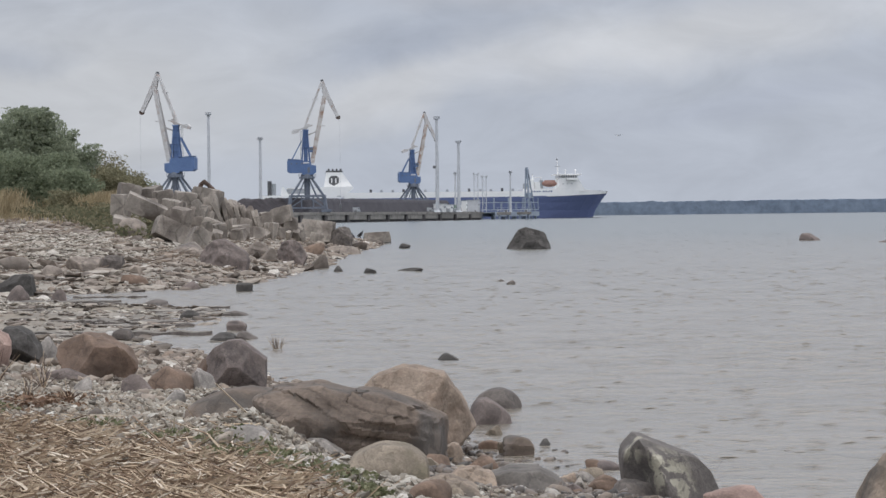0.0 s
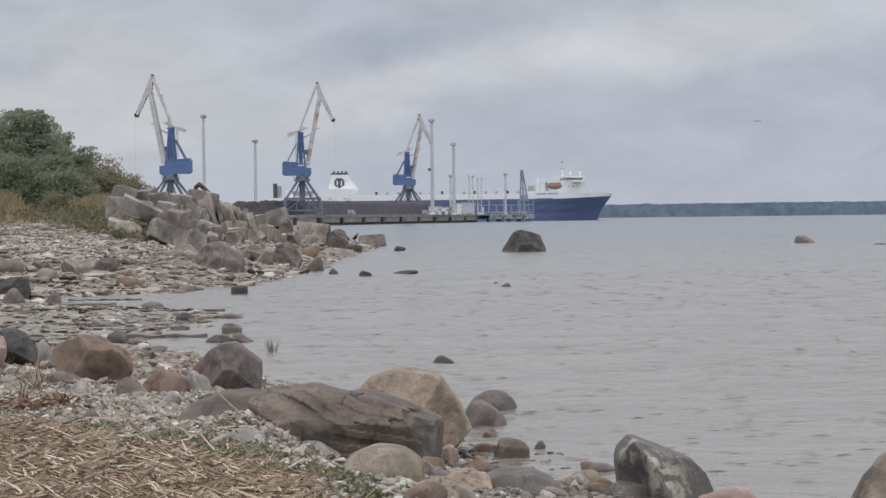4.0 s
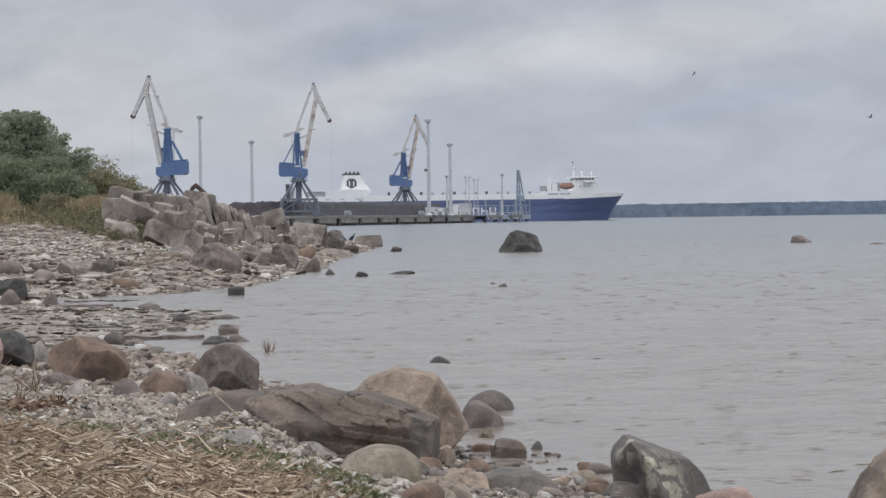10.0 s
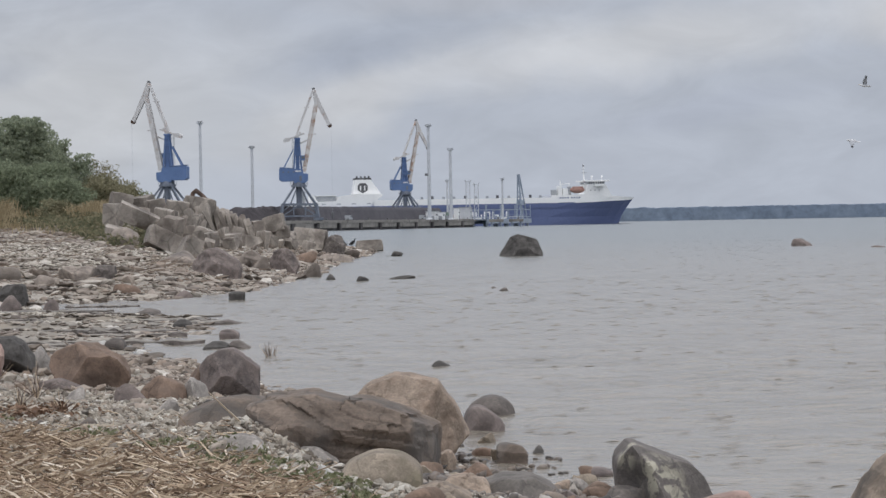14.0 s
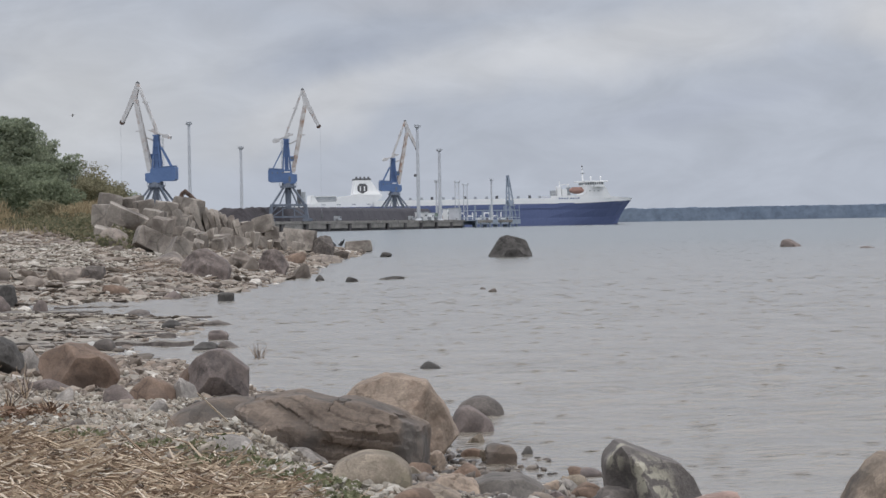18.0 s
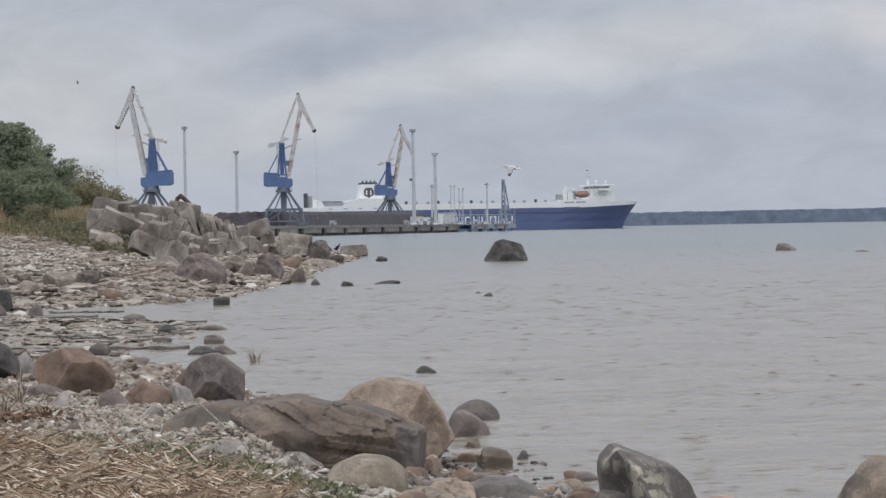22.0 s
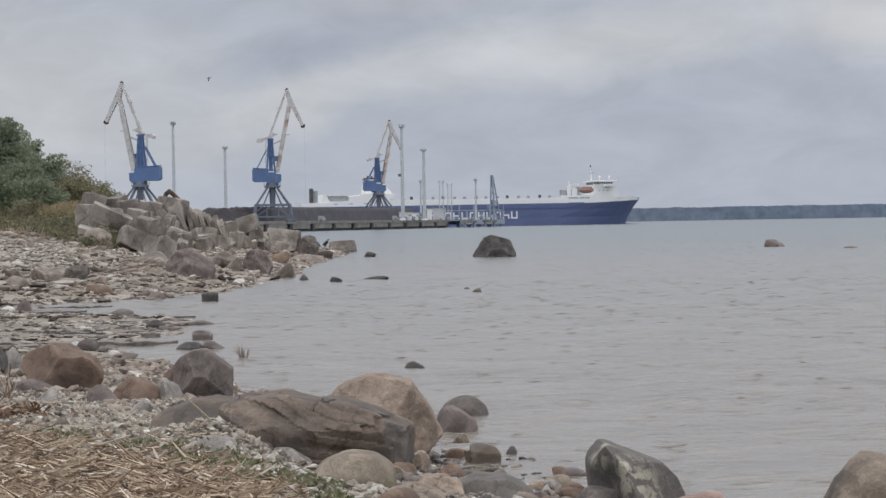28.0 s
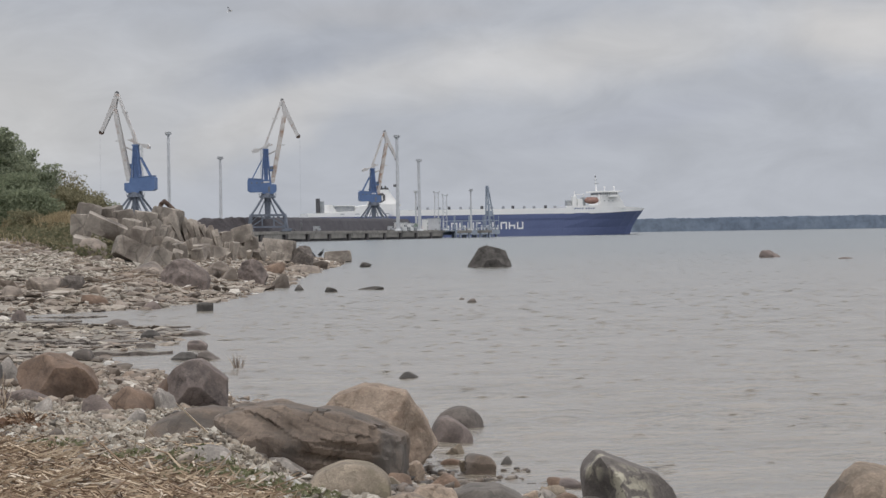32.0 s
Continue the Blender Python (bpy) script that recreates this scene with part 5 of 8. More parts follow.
def hewn(name, label, x, y, z, depth, planes, seed, material, sharp=40, rough=0.02, chips=0.02, beds=0.0, dip=0.3, level=5,
         category="boulder", group=""):
    """A broken stone bounded by planes: (angle of the normal in the x-z plane, its lean towards -y, distance from the middle in metres)."""
    v, faces = ball(level)
    n, d = [], []
    for a, lean, dist in planes + ((90, 1.0, depth / 2), (90, -1.0, depth / 2), (-90, 0.0, 0.75)):
        c = math.sqrt(max(1 - lean * lean, 0.0))
        n.append((c * math.cos(radians(a)), -lean, c * math.sin(radians(a))))
        d.append(dist)
    reach = np.maximum(v @ np.array(n).T, 1e-3) / np.array(d)
    r = np.sum(reach ** sharp, axis=1) ** (-1 / sharp)
    p = v * r[:, None]
    k = seed * 3.7
    lumps = np.array([noise.fractal((a * 3.0 + k, b * 3.0, c * 3.0), 0.9, 2.1, 6) for a, b, c in p])
    shells = np.array([noise.voronoi((a * 4.3 + k, b * 4.3, c * 5.2))[0][0] for a, b, c in p])
    out = rough * lumps - chips * shells
    if beds:
        # bedding planes: each layer stands out or back by its own amount, broken along joints
        warp = np.array([noise.noise((a * 1.5 + k, b * 1.5, c * 2.0)) for a, b, c in p])
        layer = (p[:, 2] + dip * p[:, 0]) * 13 + 1.6 * warp
        joint = np.floor(p[:, 0] * 2.3 + 0.9 * np.sin(np.floor(layer) * 2.1) + 0.5 * warp)
        step = np.sin(np.floor(layer) * 12.9898 + joint * 4.137 + k) * 43758.5453
        step = (step - np.floor(step)) - 0.5
        fall = np.clip((layer - np.floor(layer)) * 3.0, 0, 1)
        out = out + beds * step * (0.4 + 0.6 * fall)
    p = p + v * out[:, None]
    ob = link_mesh(name, p.tolist(), faces, M[material], smooth=True)
    ob.data.set_sharp_from_angle(angle=radians(20))
    ob.matrix_world = pose(x, y, z)
    return tagged(ob, label, category, group)


def turns(rng, n, tilt):
    """n rotation matrices: any heading, with a tilt of about so many degrees."""
    a, b, c = rng.uniform(0, math.tau, n), rng.normal(0, radians(tilt), n), rng.normal(0, radians(tilt), n)
    ca, sa, cb, sb, cc, sc = np.cos(a), np.sin(a), np.cos(b), np.sin(b), np.cos(c), np.sin(c)
    z, o = np.zeros(n), np.ones(n)
    rz = np.stack([ca, -sa, z, sa, ca, z, z, z, o], -1).reshape(n, 3, 3)
    rx = np.stack([o, z, z, z, cb, -sb, z, sb, cb], -1).reshape(n, 3, 3)
    ry = np.stack([cc, z, sc, z, o, z, -sc, z, cc], -1).reshape(n, 3, 3)
    return rz @ rx @ ry


def scatter(name, label, pos, size, level, material, seed, flat=0.55, tilt=12, category="shingle", smooth=True):
    """Loose stones of the given sizes, half sunk at the given places: one mesh."""
    rng = np.random.default_rng(seed)
    v, faces = ball(level)
    f = np.array(faces)
    n = len(pos)
    kinds = []
    for k in range(8):
        p = v * rng.uniform(0.75, 1.15, (len(v), 1))
        cut = rng.normal(size=(5, 3))
        cut /= np.linalg.norm(cut, axis=1)[:, None]
        for q in cut:
            over = np.maximum(p @ q - 0.62, 0)
            p = p - over[:, None] * q
        kinds.append(p)
    kinds = np.array(kinds)[rng.integers(0, 8, n)]
    shape = np.stack([rng.uniform(0.8, 1.3, n), rng.uniform(0.6, 1.0, n), rng.uniform(0.7, 1.2, n) * flat], -1)
    p = kinds * (shape * size[:, None] / 2)[:, None, :]
    p = np.einsum("nij,nvj->nvi", turns(rng, n, tilt), p) + pos[:, None, :]
    p[:, :, 2] += (size * flat * 0.16)[:, None]
    tris = (f[None] + (np.arange(n) * len(v))[:, None, None]).reshape(-1, 3)
    ob = mesh_from_arrays(name, p.reshape(-1, 3), tris, material, smooth)
    return tagged(ob, label, category, kind="stuff")


def places(rng, n, y0, y1, lean=1.0, land=0.02, left=0.205, right=0.2):
    """Random places on the beach between two distances, within the widening strip that lies before the eye."""
    y = y0 + (y1 - y0) * rng.uniform(0, 1, n) ** lean
    x = rng.uniform(-left, right, n) * y
    s = inland(x, y)
    z = rough_ground(x, y)
    keep = (s > -0.5) & (z > land - 0.1)
    return np.stack([x, y, z], -1)[keep]

# boulders one by one: place, size, turn
hewn("boulder", "long brown layered slab boulder with a fractured end", -0.66, 18.25, 0.49, 0.95, ((-4, 0.1, 0.65), (12, 0.1, 0.66), (45, 0, 0.54), (68, 0, 0.32), (80, 0, 0.285), (95, 0, 0.36), (115, 0, 0.56), (150, 0, 0.82), (183, 0, 0.82), (200, 0.45, 0.7), (80, 0.72, 0.38), (100, 0.5, 0.41), (-72, 0.94, 0.40), (4, 0.55, 0.6)), 4, "slab_brown", sharp=70, rough=0.02, chips=0.03, beds=0.045, dip=0.3, level=6)
hewn("boulder", "large angular tan granite boulder behind the brown slab", -0.26, 20.9, 0.39, 0.95, ((-38, 0, 0.52), (0, 0, 0.56), (22, 0, 0.44), (38, 0, 0.42), (82, 0, 0.38), (108, 0, 0.41), (130, 0, 0.46), (165, 0, 0.54), (100, 0.72, 0.36), (128, 0.66, 0.40), (8, 0.72, 0.40), (-38, 0.5, 0.52), (20, 0.55, 0.44), (176, 0.9, 0.38)), 11, "granite_tan", sharp=120, rough=0.03, chips=0.026, level=6)
hewn("boulder", "rounded olive-grey granite boulder in the shingle", -0.35, 15.12, 0.565, 0.5, ((0, 0, 0.25), (35, 0, 0.2), (58, 0, 0.135), (84, 0, 0.1), (112, 0, 0.12), (135, 0, 0.185), (180, 0, 0.275), (96, 0.7, 0.15), (66, 0.72, 0.17)), 23, "stone_olive", sharp=14, rough=0.012, chips=0.012)
stone("boulder", "brown stone leaning on the angular boulder", -2.52, 25.3, 0.38, 0.36, 0.3, 0.28, 0, 157, "stone_red", facets=10, sharp=16, level=4)
hewn("boulder", "angular mauve-grey boulder at the water edge", -2.18, 24.97, 0.57, 0.6, ((-4, 0, 0.32), (52, 0, 0.244), (95, 0, 0.262), (124, 0, 0.268), (142, 0, 0.29), (176, 0, 0.315), (80, 0.86, 0.2), (165, 0.72, 0.22), (15, 0.78, 0.22), (-88, 0.86, 0.22)), 31, "stone_mauve", sharp=170, rough=0.022, chips=0.02)
hewn("boulder", "large red-brown granite boulder on the shingle crest", -3.73, 25.6, 0.64, 0.7, ((-25, 0, 0.46), (5, 0, 0.43), (33, 0, 0.33), (60, 0, 0.24), (88, 0, 0.25), (112, 0, 0.29), (142, 0, 0.39), (172, 0, 0.43), (205, 0, 0.4), (140, 0.66, 0.24), (-15, 0.9, 0.27), (75, 0.5, 0.25)), 44, "stone_red", sharp=150, rough=0.035, chips=0.03)
hewn("boulder", "dark blue-grey boulder on the shingle crest", -4.84, 27.0, 0.70, 0.5, ((5, 0, 0.26), (30, 0, 0.215), (60, 0, 0.2), (92, 0, 0.21), (130, 0, 0.25), (180, 0, 0.29), (110, 0.75, 0.2), (15, 0.7, 0.2), (-80, 0.7, 0.2)), 52, "stone_black", sharp=110, rough=0.025, chips=0.03)
stone("boulder", "pinkish granite boulder on the shingle crest", -4.97, 26.08, 0.49, 0.52, 0.43, 0.48, 0, 58, "stone_pink", facets=14, sharp=8, level=4)
hewn("boulder", "pointed dark boulder with one broad patch of pale lichen", 1.67, 17.6, 0.22, 0.7, ((-8, 0, 0.39), (25, 0, 0.255), (50, 0, 0.175), (68, 0, 0.145), (100, 0, 0.29), (140, 0, 0.37), (165, 0, 0.385), (182, 0, 0.37), (196, 0.66, 0.30), (30, 0.72, 0.19), (62, 0.5, 0.19)), 66, "stone_lichen", sharp=150, rough=0.016, chips=0.012)
stone("boulder", "rounded grey-tan boulder at the water edge", 3.36, 16.94, -0.02, 0.98, 0.75, 0.45, 0, 71, "stone_greytan", facets=16, sharp=7, level=5)
hewn("boulder", "flat dark wet boulder in the shallows", 0.59, 26.2, 0.08, 0.5, ((0, 0, 0.27), (30, 0, 0.21), (60, 0, 0.145), (90, 0, 0.125), (115, 0, 0.14), (140, 0, 0.2), (180, 0, 0.27), (90, 0.6, 0.16), (30, 0.6, 0.2), (150, 0.6, 0.2)), 83, "stone_dark", sharp=12, rough=0.012, chips=0.006, level=4)
hewn("boulder", "rounded grey-brown boulder in the shallows", 0.46, 24.2, 0.11, 0.44, ((-3, 0, 0.225), (30, 0, 0.165), (48, 0, 0.115), (62, 0, 0.115), (90, 0, 0.15), (110, 0, 0.17), (150, 0, 0.195), (180, 0, 0.22), (70, 0.65, 0.16), (20, 0.6, 0.19), (150, 0.6, 0.19)), 87, "stone_mauve", sharp=13, rough=0.01, chips=0.005, level=4)
hewn("boulder", "small blocky dark brown stone at the water edge", 0.64, 20.9, 0.09, 0.24, ((0, 0, 0.14), (42, 0, 0.1), (76, 0, 0.07), (95, 0, 0.085), (130, 0, 0.13), (180, 0, 0.14), (85, 0.7, 0.09)), 91, "slab_brown", sharp=40, rough=0.008, chips=0.008, level=4)
hewn("boulder", "broad dark grey boulder with a low crown", 0.55, 16.6, 0.21, 0.7, ((0, 0, 0.36), (30, 0, 0.25), (45, 0, 0.21), (62, 0, 0.16), (88, 0, 0.13), (110, 0, 0.16), (135, 0, 0.24), (160, 0, 0.31), (180, 0, 0.34), (50, 0.6, 0.22), (130, 0.6, 0.24)), 95, "stone_slate", sharp=50, rough=0.014, chips=0.012)
stone("boulder", "brown stone among the shore boulders", 1.17, 17.7, 0.02, 0.3, 0.26, 0.15, 0, 101, "stone_red", facets=12, level=4)
stone("boulder", "rounded brown stone among the shore boulders", 0.84, 17.95, 0.03, 0.3, 0.26, 0.13, 0, 103, "granite_tan", facets=14, level=4)
stone("boulder", "flat pale grey stone at the water edge", 1.22, 16.3, 0.05, 0.52, 0.38, 0.11, 0, 107, "stone_grey", facets=10, level=4)
stone("boulder", "flat dark stone beside the lichen boulder", 1.38, 17.36, 0.00, 0.34, 0.28, 0.17, 0, 109, "stone_dark", facets=10, level=4)
stone("boulder", "flat pinkish stone at the water edge", 2.08, 17.11, -0.02, 0.47, 0.39, 0.16, 0, 111, "stone_pink", facets=12, level=4)
stone("boulder", "reddish layered stone in the shore gravel", 0.21, 17.96, 0.08, 0.41, 0.34, 0.23, 0, 113, "stone_red", facets=10, strata=0.1, level=4)
stone("boulder", "reddish-brown flat stone in the shore gravel", -0.11, 14.04, 0.41, 0.30, 0.25, 0.14, 0, 117, "stone_red", facets=18, sharp=7, strata=0.1, level=4)
stone("boulder", "grey stone in the shore gravel", 0.52, 17.05, 0.08, 0.35, 0.29, 0.18, 0, 119, "stone_grey", facets=10, level=4)
hewn("boulder", "flat blue-grey stone half sunk in shingle", -1.44, 17.2, 0.545, 0.3, ((-30, 0, 0.17), (40, 0, 0.13), (78, 0, 0.07), (100, 0, 0.065), (150, 0, 0.15), (200, 0, 0.17), (95, 0.75, 0.09)), 121, "stone_grey", sharp=60, rough=0.01, chips=0.01, level=4)
stone("boulder", "flat pale grey stone beside the slab boulder", -0.92, 17.80, 0.32, 0.35, 0.29, 0.15, 0, 123, "stone_grey", facets=4, sharp=40, cuts=((120, 0.9, 0.1), (80, 0.8, 0.2), (40, 0.75, 0.1), (90, 0.55, 0.75), (180, 0.9, 0.3)), level=4)
stone("boulder", "brown stone on the shingle crest", -2.77, 24.07, 0.36, 0.49, 0.40, 0.26, 0, 127, "stone_red", facets=12, level=4)
stone("boulder", "grey wedge-shaped stone beside the angular boulder", -2.47, 24.15, 0.35, 0.33, 0.27, 0.24, 0, 131, "stone_grey", facets=3, sharp=40, cuts=((150, 0.8, 0.1), (60, 0.8, 0.1), (170, 0.6, 0.7), (30, 0.7, 0.6)), level=4)
stone("boulder", "low grey-brown stone on the shingle", -3.02, 23.52, 0.37, 0.35, 0.29, 0.21, 0, 133, "stone_mauve", facets=10, level=4)
hewn("boulder", "long smooth grey stone on the shingle", -3.85, 25.0, 0.42, 0.26, ((5, 0, 0.36), (58, 0, 0.16), (67, 0, 0.085), (100, 0, 0.15), (165, 0, 0.34), (66, 0.6, 0.1)), 137, "stone_mauve", sharp=16, rough=0.008, chips=0.005, level=4)
stone("boulder", "pale grey stone between two large boulders", -4.61, 27.69, 0.44, 0.32, 0.27, 0.32, 0, 139, "stone_grey", facets=3, sharp=40, cuts=((120, 0.85, 0.1), (40, 0.8, 0.1), (160, 0.7, 0.6), (20, 0.65, 0.7)), level=4)
hewn("boulder", "flat pinkish-brown layered stone lying before the olive boulder", 0.02, 14.7, 0.4, 0.5, ((-20, 0, 0.2), (20, 0, 0.17), (62, 0, 0.1), (84, 0, 0.085), (112, 0, 0.1), (160, 0, 0.19), (200, 0, 0.2), (80, 0.7, 0.12)), 431, "stone_greytan", sharp=60, rough=0.014, chips=0.012, beds=0.055, dip=0.5)
hewn("boulder", "flat brown layered stone under the end of the slab", 0.2, 16.3, 0.32, 0.4, ((-10, 0, 0.17), (30, 0, 0.12), (72, 0, 0.065), (95, 0, 0.06), (130, 0, 0.11), (180, 0, 0.17), (85, 0.7, 0.09)), 433, "granite_tan", sharp=50, rough=0.012, chips=0.01, beds=0.035, dip=-0.3, level=4)
hewn("boulder", "pinkish-brown granite splinter standing at the slab end", 0.07, 18.95, 0.16, 0.22, ((-4, 0, 0.07), (30, 0, 0.1), (75, 0, 0.14), (120, 0, 0.13), (178, 0, 0.09), (10, 0.7, 0.085)), 435, "granite_tan", sharp=40, rough=0.01, chips=0.01, level=4)
stone("boulder", "small dark stone lying in the shallows", 0.89, 21.7, -0.02, 0.13, 0.1, 0.09, 0, 437, "stone_black", facets=8, sharp=14, level=3)
stone("pebble", "small white limestone pebble among plants", -0.73, 15.54, 0.44, 0.12, 0.10, 0.11, 0, 141, "stone_white", facets=12, level=3)
stone("pebble", "small white pebble in dry reeds", -2.28, 16.90, 0.45, 0.10, 0.08, 0.08, 0, 143, "stone_white", facets=12, level=3)
stone("pebble", "pale stone on the shingle", -3.65, 24.11, 0.37, 0.20, 0.17, 0.15, 0, 145, "stone_grey", facets=12, level=3)
stone("pebble", "pale cream stone on the shingle", -2.49, 22.07, 0.39, 0.21, 0.18, 0.14, 0, 147, "stone_grey", facets=12, level=3)
stone("boulder", "small tan stone in the shallows", 0.46, 22.91, -0.02, 0.19, 0.16, 0.11, 0, 149, "stone_olive", facets=12, level=3)
stone("boulder", "small dark wet stone in the shallows", 0.92, 21.92, -0.02, 0.11, 0.09, 0.07, 0, 151, "stone_dark", level=3)
stone("boulder", "small dark stone awash in the shallows", 0.90, 20.45, -0.02, 0.12, 0.1, 0.05, 0, 153, "stone_dark", level=3)
hewn("boulder", "smooth grey-brown stone lying against the slab boulder", -1.62, 19.2, 0.57, 0.7, ((0, 0, 0.4), (50, 0, 0.3), (80, 0, 0.18), (96, 0, 0.165), (112, 0, 0.2), (180, 0, 0.46), (88, 0.55, 0.2), (104, 0.75, 0.22)), 155, "slab_brown", sharp=18, rough=0.012, chips=0.008, level=4)
stone("boulder", "wet stone lying in the shore gravel", -0.11, 17.35, 0.25, 0.20, 0.17, 0.10, 0, 401, "stone_olive", facets=16, sharp=8, level=3)
stone("boulder", "small rounded stone in the shore gravel", 0.55, 20.81, -0.02, 0.10, 0.08, 0.06, 0, 403, "stone_olive", facets=16, sharp=14, level=3)
stone("boulder", "wet stone lying in the shore gravel", 0.90, 16.45, 0.15, 0.20, 0.16, 0.10, 0, 404, "stone_mauve", facets=12, sharp=8, level=3)
stone("boulder", "small rounded stone in the shore gravel", 0.87, 16.28, 0.16, 0.12, 0.10, 0.07, 0, 405, "stone_red", facets=16, sharp=8, level=3)
stone("boulder", "small rounded stone in the shore gravel", 1.23, 19.79, -0.02, 0.15, 0.12, 0.09, 0, 406, "stone_red", facets=12, sharp=8, level=3)
stone("boulder", "small angular stone at the water edge", 1.35, 19.65, -0.02, 0.21, 0.17, 0.10, 0, 407, "stone_mauve", facets=9, sharp=8, level=3)
stone("boulder", "small rounded stone in the shore gravel", 0.05, 14.50, 0.39, 0.12, 0.10, 0.08, 0, 408, "stone_olive", facets=12, sharp=8, level=3)
stone("boulder", "wet stone lying in the shore gravel", 0.11, 17.07, 0.22, 0.21, 0.17, 0.10, 0, 410, "stone_olive", facets=16, sharp=8, level=3)
stone("boulder", "small rounded stone in the shore gravel", 1.16, 19.00, -0.02, 0.22, 0.19, 0.11, 0, 412, "stone_olive", facets=16, sharp=14, level=3)
stone("boulder", "small rounded stone in the shore gravel", 1.11, 18.74, -0.02, 0.17, 0.14, 0.11, 0, 413, "stone_grey", facets=16, sharp=14, level=3)
stone("boulder", "small rounded stone in the shore gravel", -0.08, 14.88, 0.40, 0.11, 0.09, 0.07, 0, 415, "stone_mauve", facets=12, sharp=14, level=3)
stone("boulder", "small rounded stone in the shore gravel", 0.40, 21.53, -0.02, 0.21, 0.17, 0.10, 0, 416, "stone_red", facets=12, sharp=14, level=3)
stone("boulder", "wet stone lying in the shore gravel", 0.42, 19.53, -0.01, 0.16, 0.13, 0.06, 0, 418, "stone_black", facets=12, sharp=8, level=3)
stone("boulder", "wet stone lying in the shore gravel", -0.04, 14.21, 0.41, 0.08, 0.07, 0.07, 0, 420, "stone_red", facets=9, sharp=8, level=3)
stone("boulder", "small angular stone at the water edge", -0.05, 17.67, 0.24, 0.19, 0.16, 0.10, 0, 421, "stone_red", facets=12, sharp=8, level=3)
stone("boulder", "wet stone lying in the shore gravel", 0.5, 19.23, -0.02, 0.2, 0.12, 0.07, 0, 422, "stone_black", facets=9, sharp=8, level=3)
stone("boulder", "small rounded stone in the shore gravel", 0.55, 20.99, -0.02, 0.19, 0.16, 0.13, 0, 423, "stone_olive", facets=16, sharp=14, level=3)
stone("boulder", "small angular stone at the water edge", 0.88, 16.43, 0.16, 0.14, 0.11, 0.07, 0, 424, "stone_red", facets=16, sharp=8, level=3)
stone("boulder", "small rounded stone in the shore gravel", 0.11, 16.91, 0.23, 0.09, 0.07, 0.07, 0, 425, "stone_mauve", facets=9, sharp=8, level=3)
hewn("boulder", "low dark wet stone at the mouth of the inlet", -3.83, 41.3, 0.04, 0.4, ((0, 0, 0.23), (60, 0, 0.14), (88, 0, 0.09), (120, 0, 0.11), (150, 0, 0.16), (178, 0, 0.23), (90, 0.6, 0.12)), 161, "stone_black", sharp=40, rough=0.012, chips=0.01, level=4)
hewn("boulder", "low dark wet stone in shallow water", -3.41, 41.5, 0.05, 0.4, ((0, 0, 0.22), (30, 0, 0.16), (58, 0, 0.06), (90, 0, 0.085), (120, 0, 0.13), (150, 0, 0.17), (178, 0, 0.22), (75, 0.6, 0.1)), 162, "stone_dark", sharp=60, rough=0.012, chips=0.01, level=4)
hewn("boulder", "brown wet stone in shallow water", -3.9, 45.0, 0.08, 0.35, ((-10, 0, 0.19), (30, 0, 0.165), (60, 0, 0.11), (90, 0, 0.09), (135, 0, 0.17), (178, 0, 0.19), (90, 0.6, 0.12)), 163, "stone_mauve", sharp=26, rough=0.012, chips=0.012, level=4)
hewn("boulder", "dark wet stone on the tidal flat", -5.37, 50.5, 0.08, 0.4, ((0, 0, 0.21), (30, 0, 0.17), (60, 0, 0.11), (90, 0, 0.09), (125, 0, 0.12), (150, 0, 0.16), (180, 0, 0.2), (90, 0.6, 0.12)), 165, "stone_black", sharp=20, rough=0.012, chips=0.01, level=4)
stone("boulder", "long flat dark ledge in shallow water", -4.68, 51.81, -0.02, 1.04, 0.51, 0.12, 0, 167, "stone_dark", level=3)
hewn("boulder", "rounded dark stone lying on the flat", -5.51, 41.0, 0.12, 0.36, ((0, 0, 0.18), (30, 0, 0.155), (60, 0, 0.13), (90, 0, 0.11), (120, 0, 0.13), (150, 0, 0.17), (180, 0, 0.18), (90, 0.6, 0.14)), 169, "stone_dark", sharp=12, rough=0.01, chips=0.006, level=4)
hewn("boulder", "blocky dark stone standing in water", -5.71, 68.5, 0.1, 0.4, ((0, 0, 0.23), (45, 0, 0.25), (86, 0, 0.15), (130, 0, 0.22), (180, 0, 0.23), (90, 0.6, 0.2)), 171, "stone_black", sharp=120, rough=0.012, chips=0.012, level=4)
hewn("boulder", "dark wet stone breaking the surface", 0.06, 34.97, 0.0, 0.3, ((-5, 0, 0.16), (35, 0, 0.12), (62, 0, 0.075), (85, 0, 0.085), (112, 0, 0.1), (140, 0, 0.12), (180, 0, 0.16), (90, 0.6, 0.1)), 173, "stone_black", sharp=30, rough=0.01, chips=0.008, level=4)
stone("boulder", "small dark stone in the bay", -2.72, 88.98, -0.02, 0.48, 0.39, 0.21, 0, 175, "stone_black", level=3)
stone("boulder", "long flat dark stone in the bay", -1.31, 91.93, -0.02, 1.07, 0.42, 0.15, 0, 177, "stone_black", level=3)
stone("boulder", "small dark stone far in the bay", 2.07, 72.98, -0.02, 0.30, 0.25, 0.14, 0, 179, "stone_dark", level=3)
stone("boulder", "small dark stone far in the bay", 1.83, 76.22, -0.02, 0.26, 0.21, 0.09, 0, 180, "stone_dark", level=3)
stone("boulder", "dark stone off the headland", -2.54, 156.95, -0.02, 0.88, 0.72, 0.36, 0, 181, "stone_black", level=3)
stone("boulder", "dark stone at the beach edge", -4.06, 92.31, -0.02, 0.38, 0.31, 0.26, 0, 183, "stone_black", level=3)
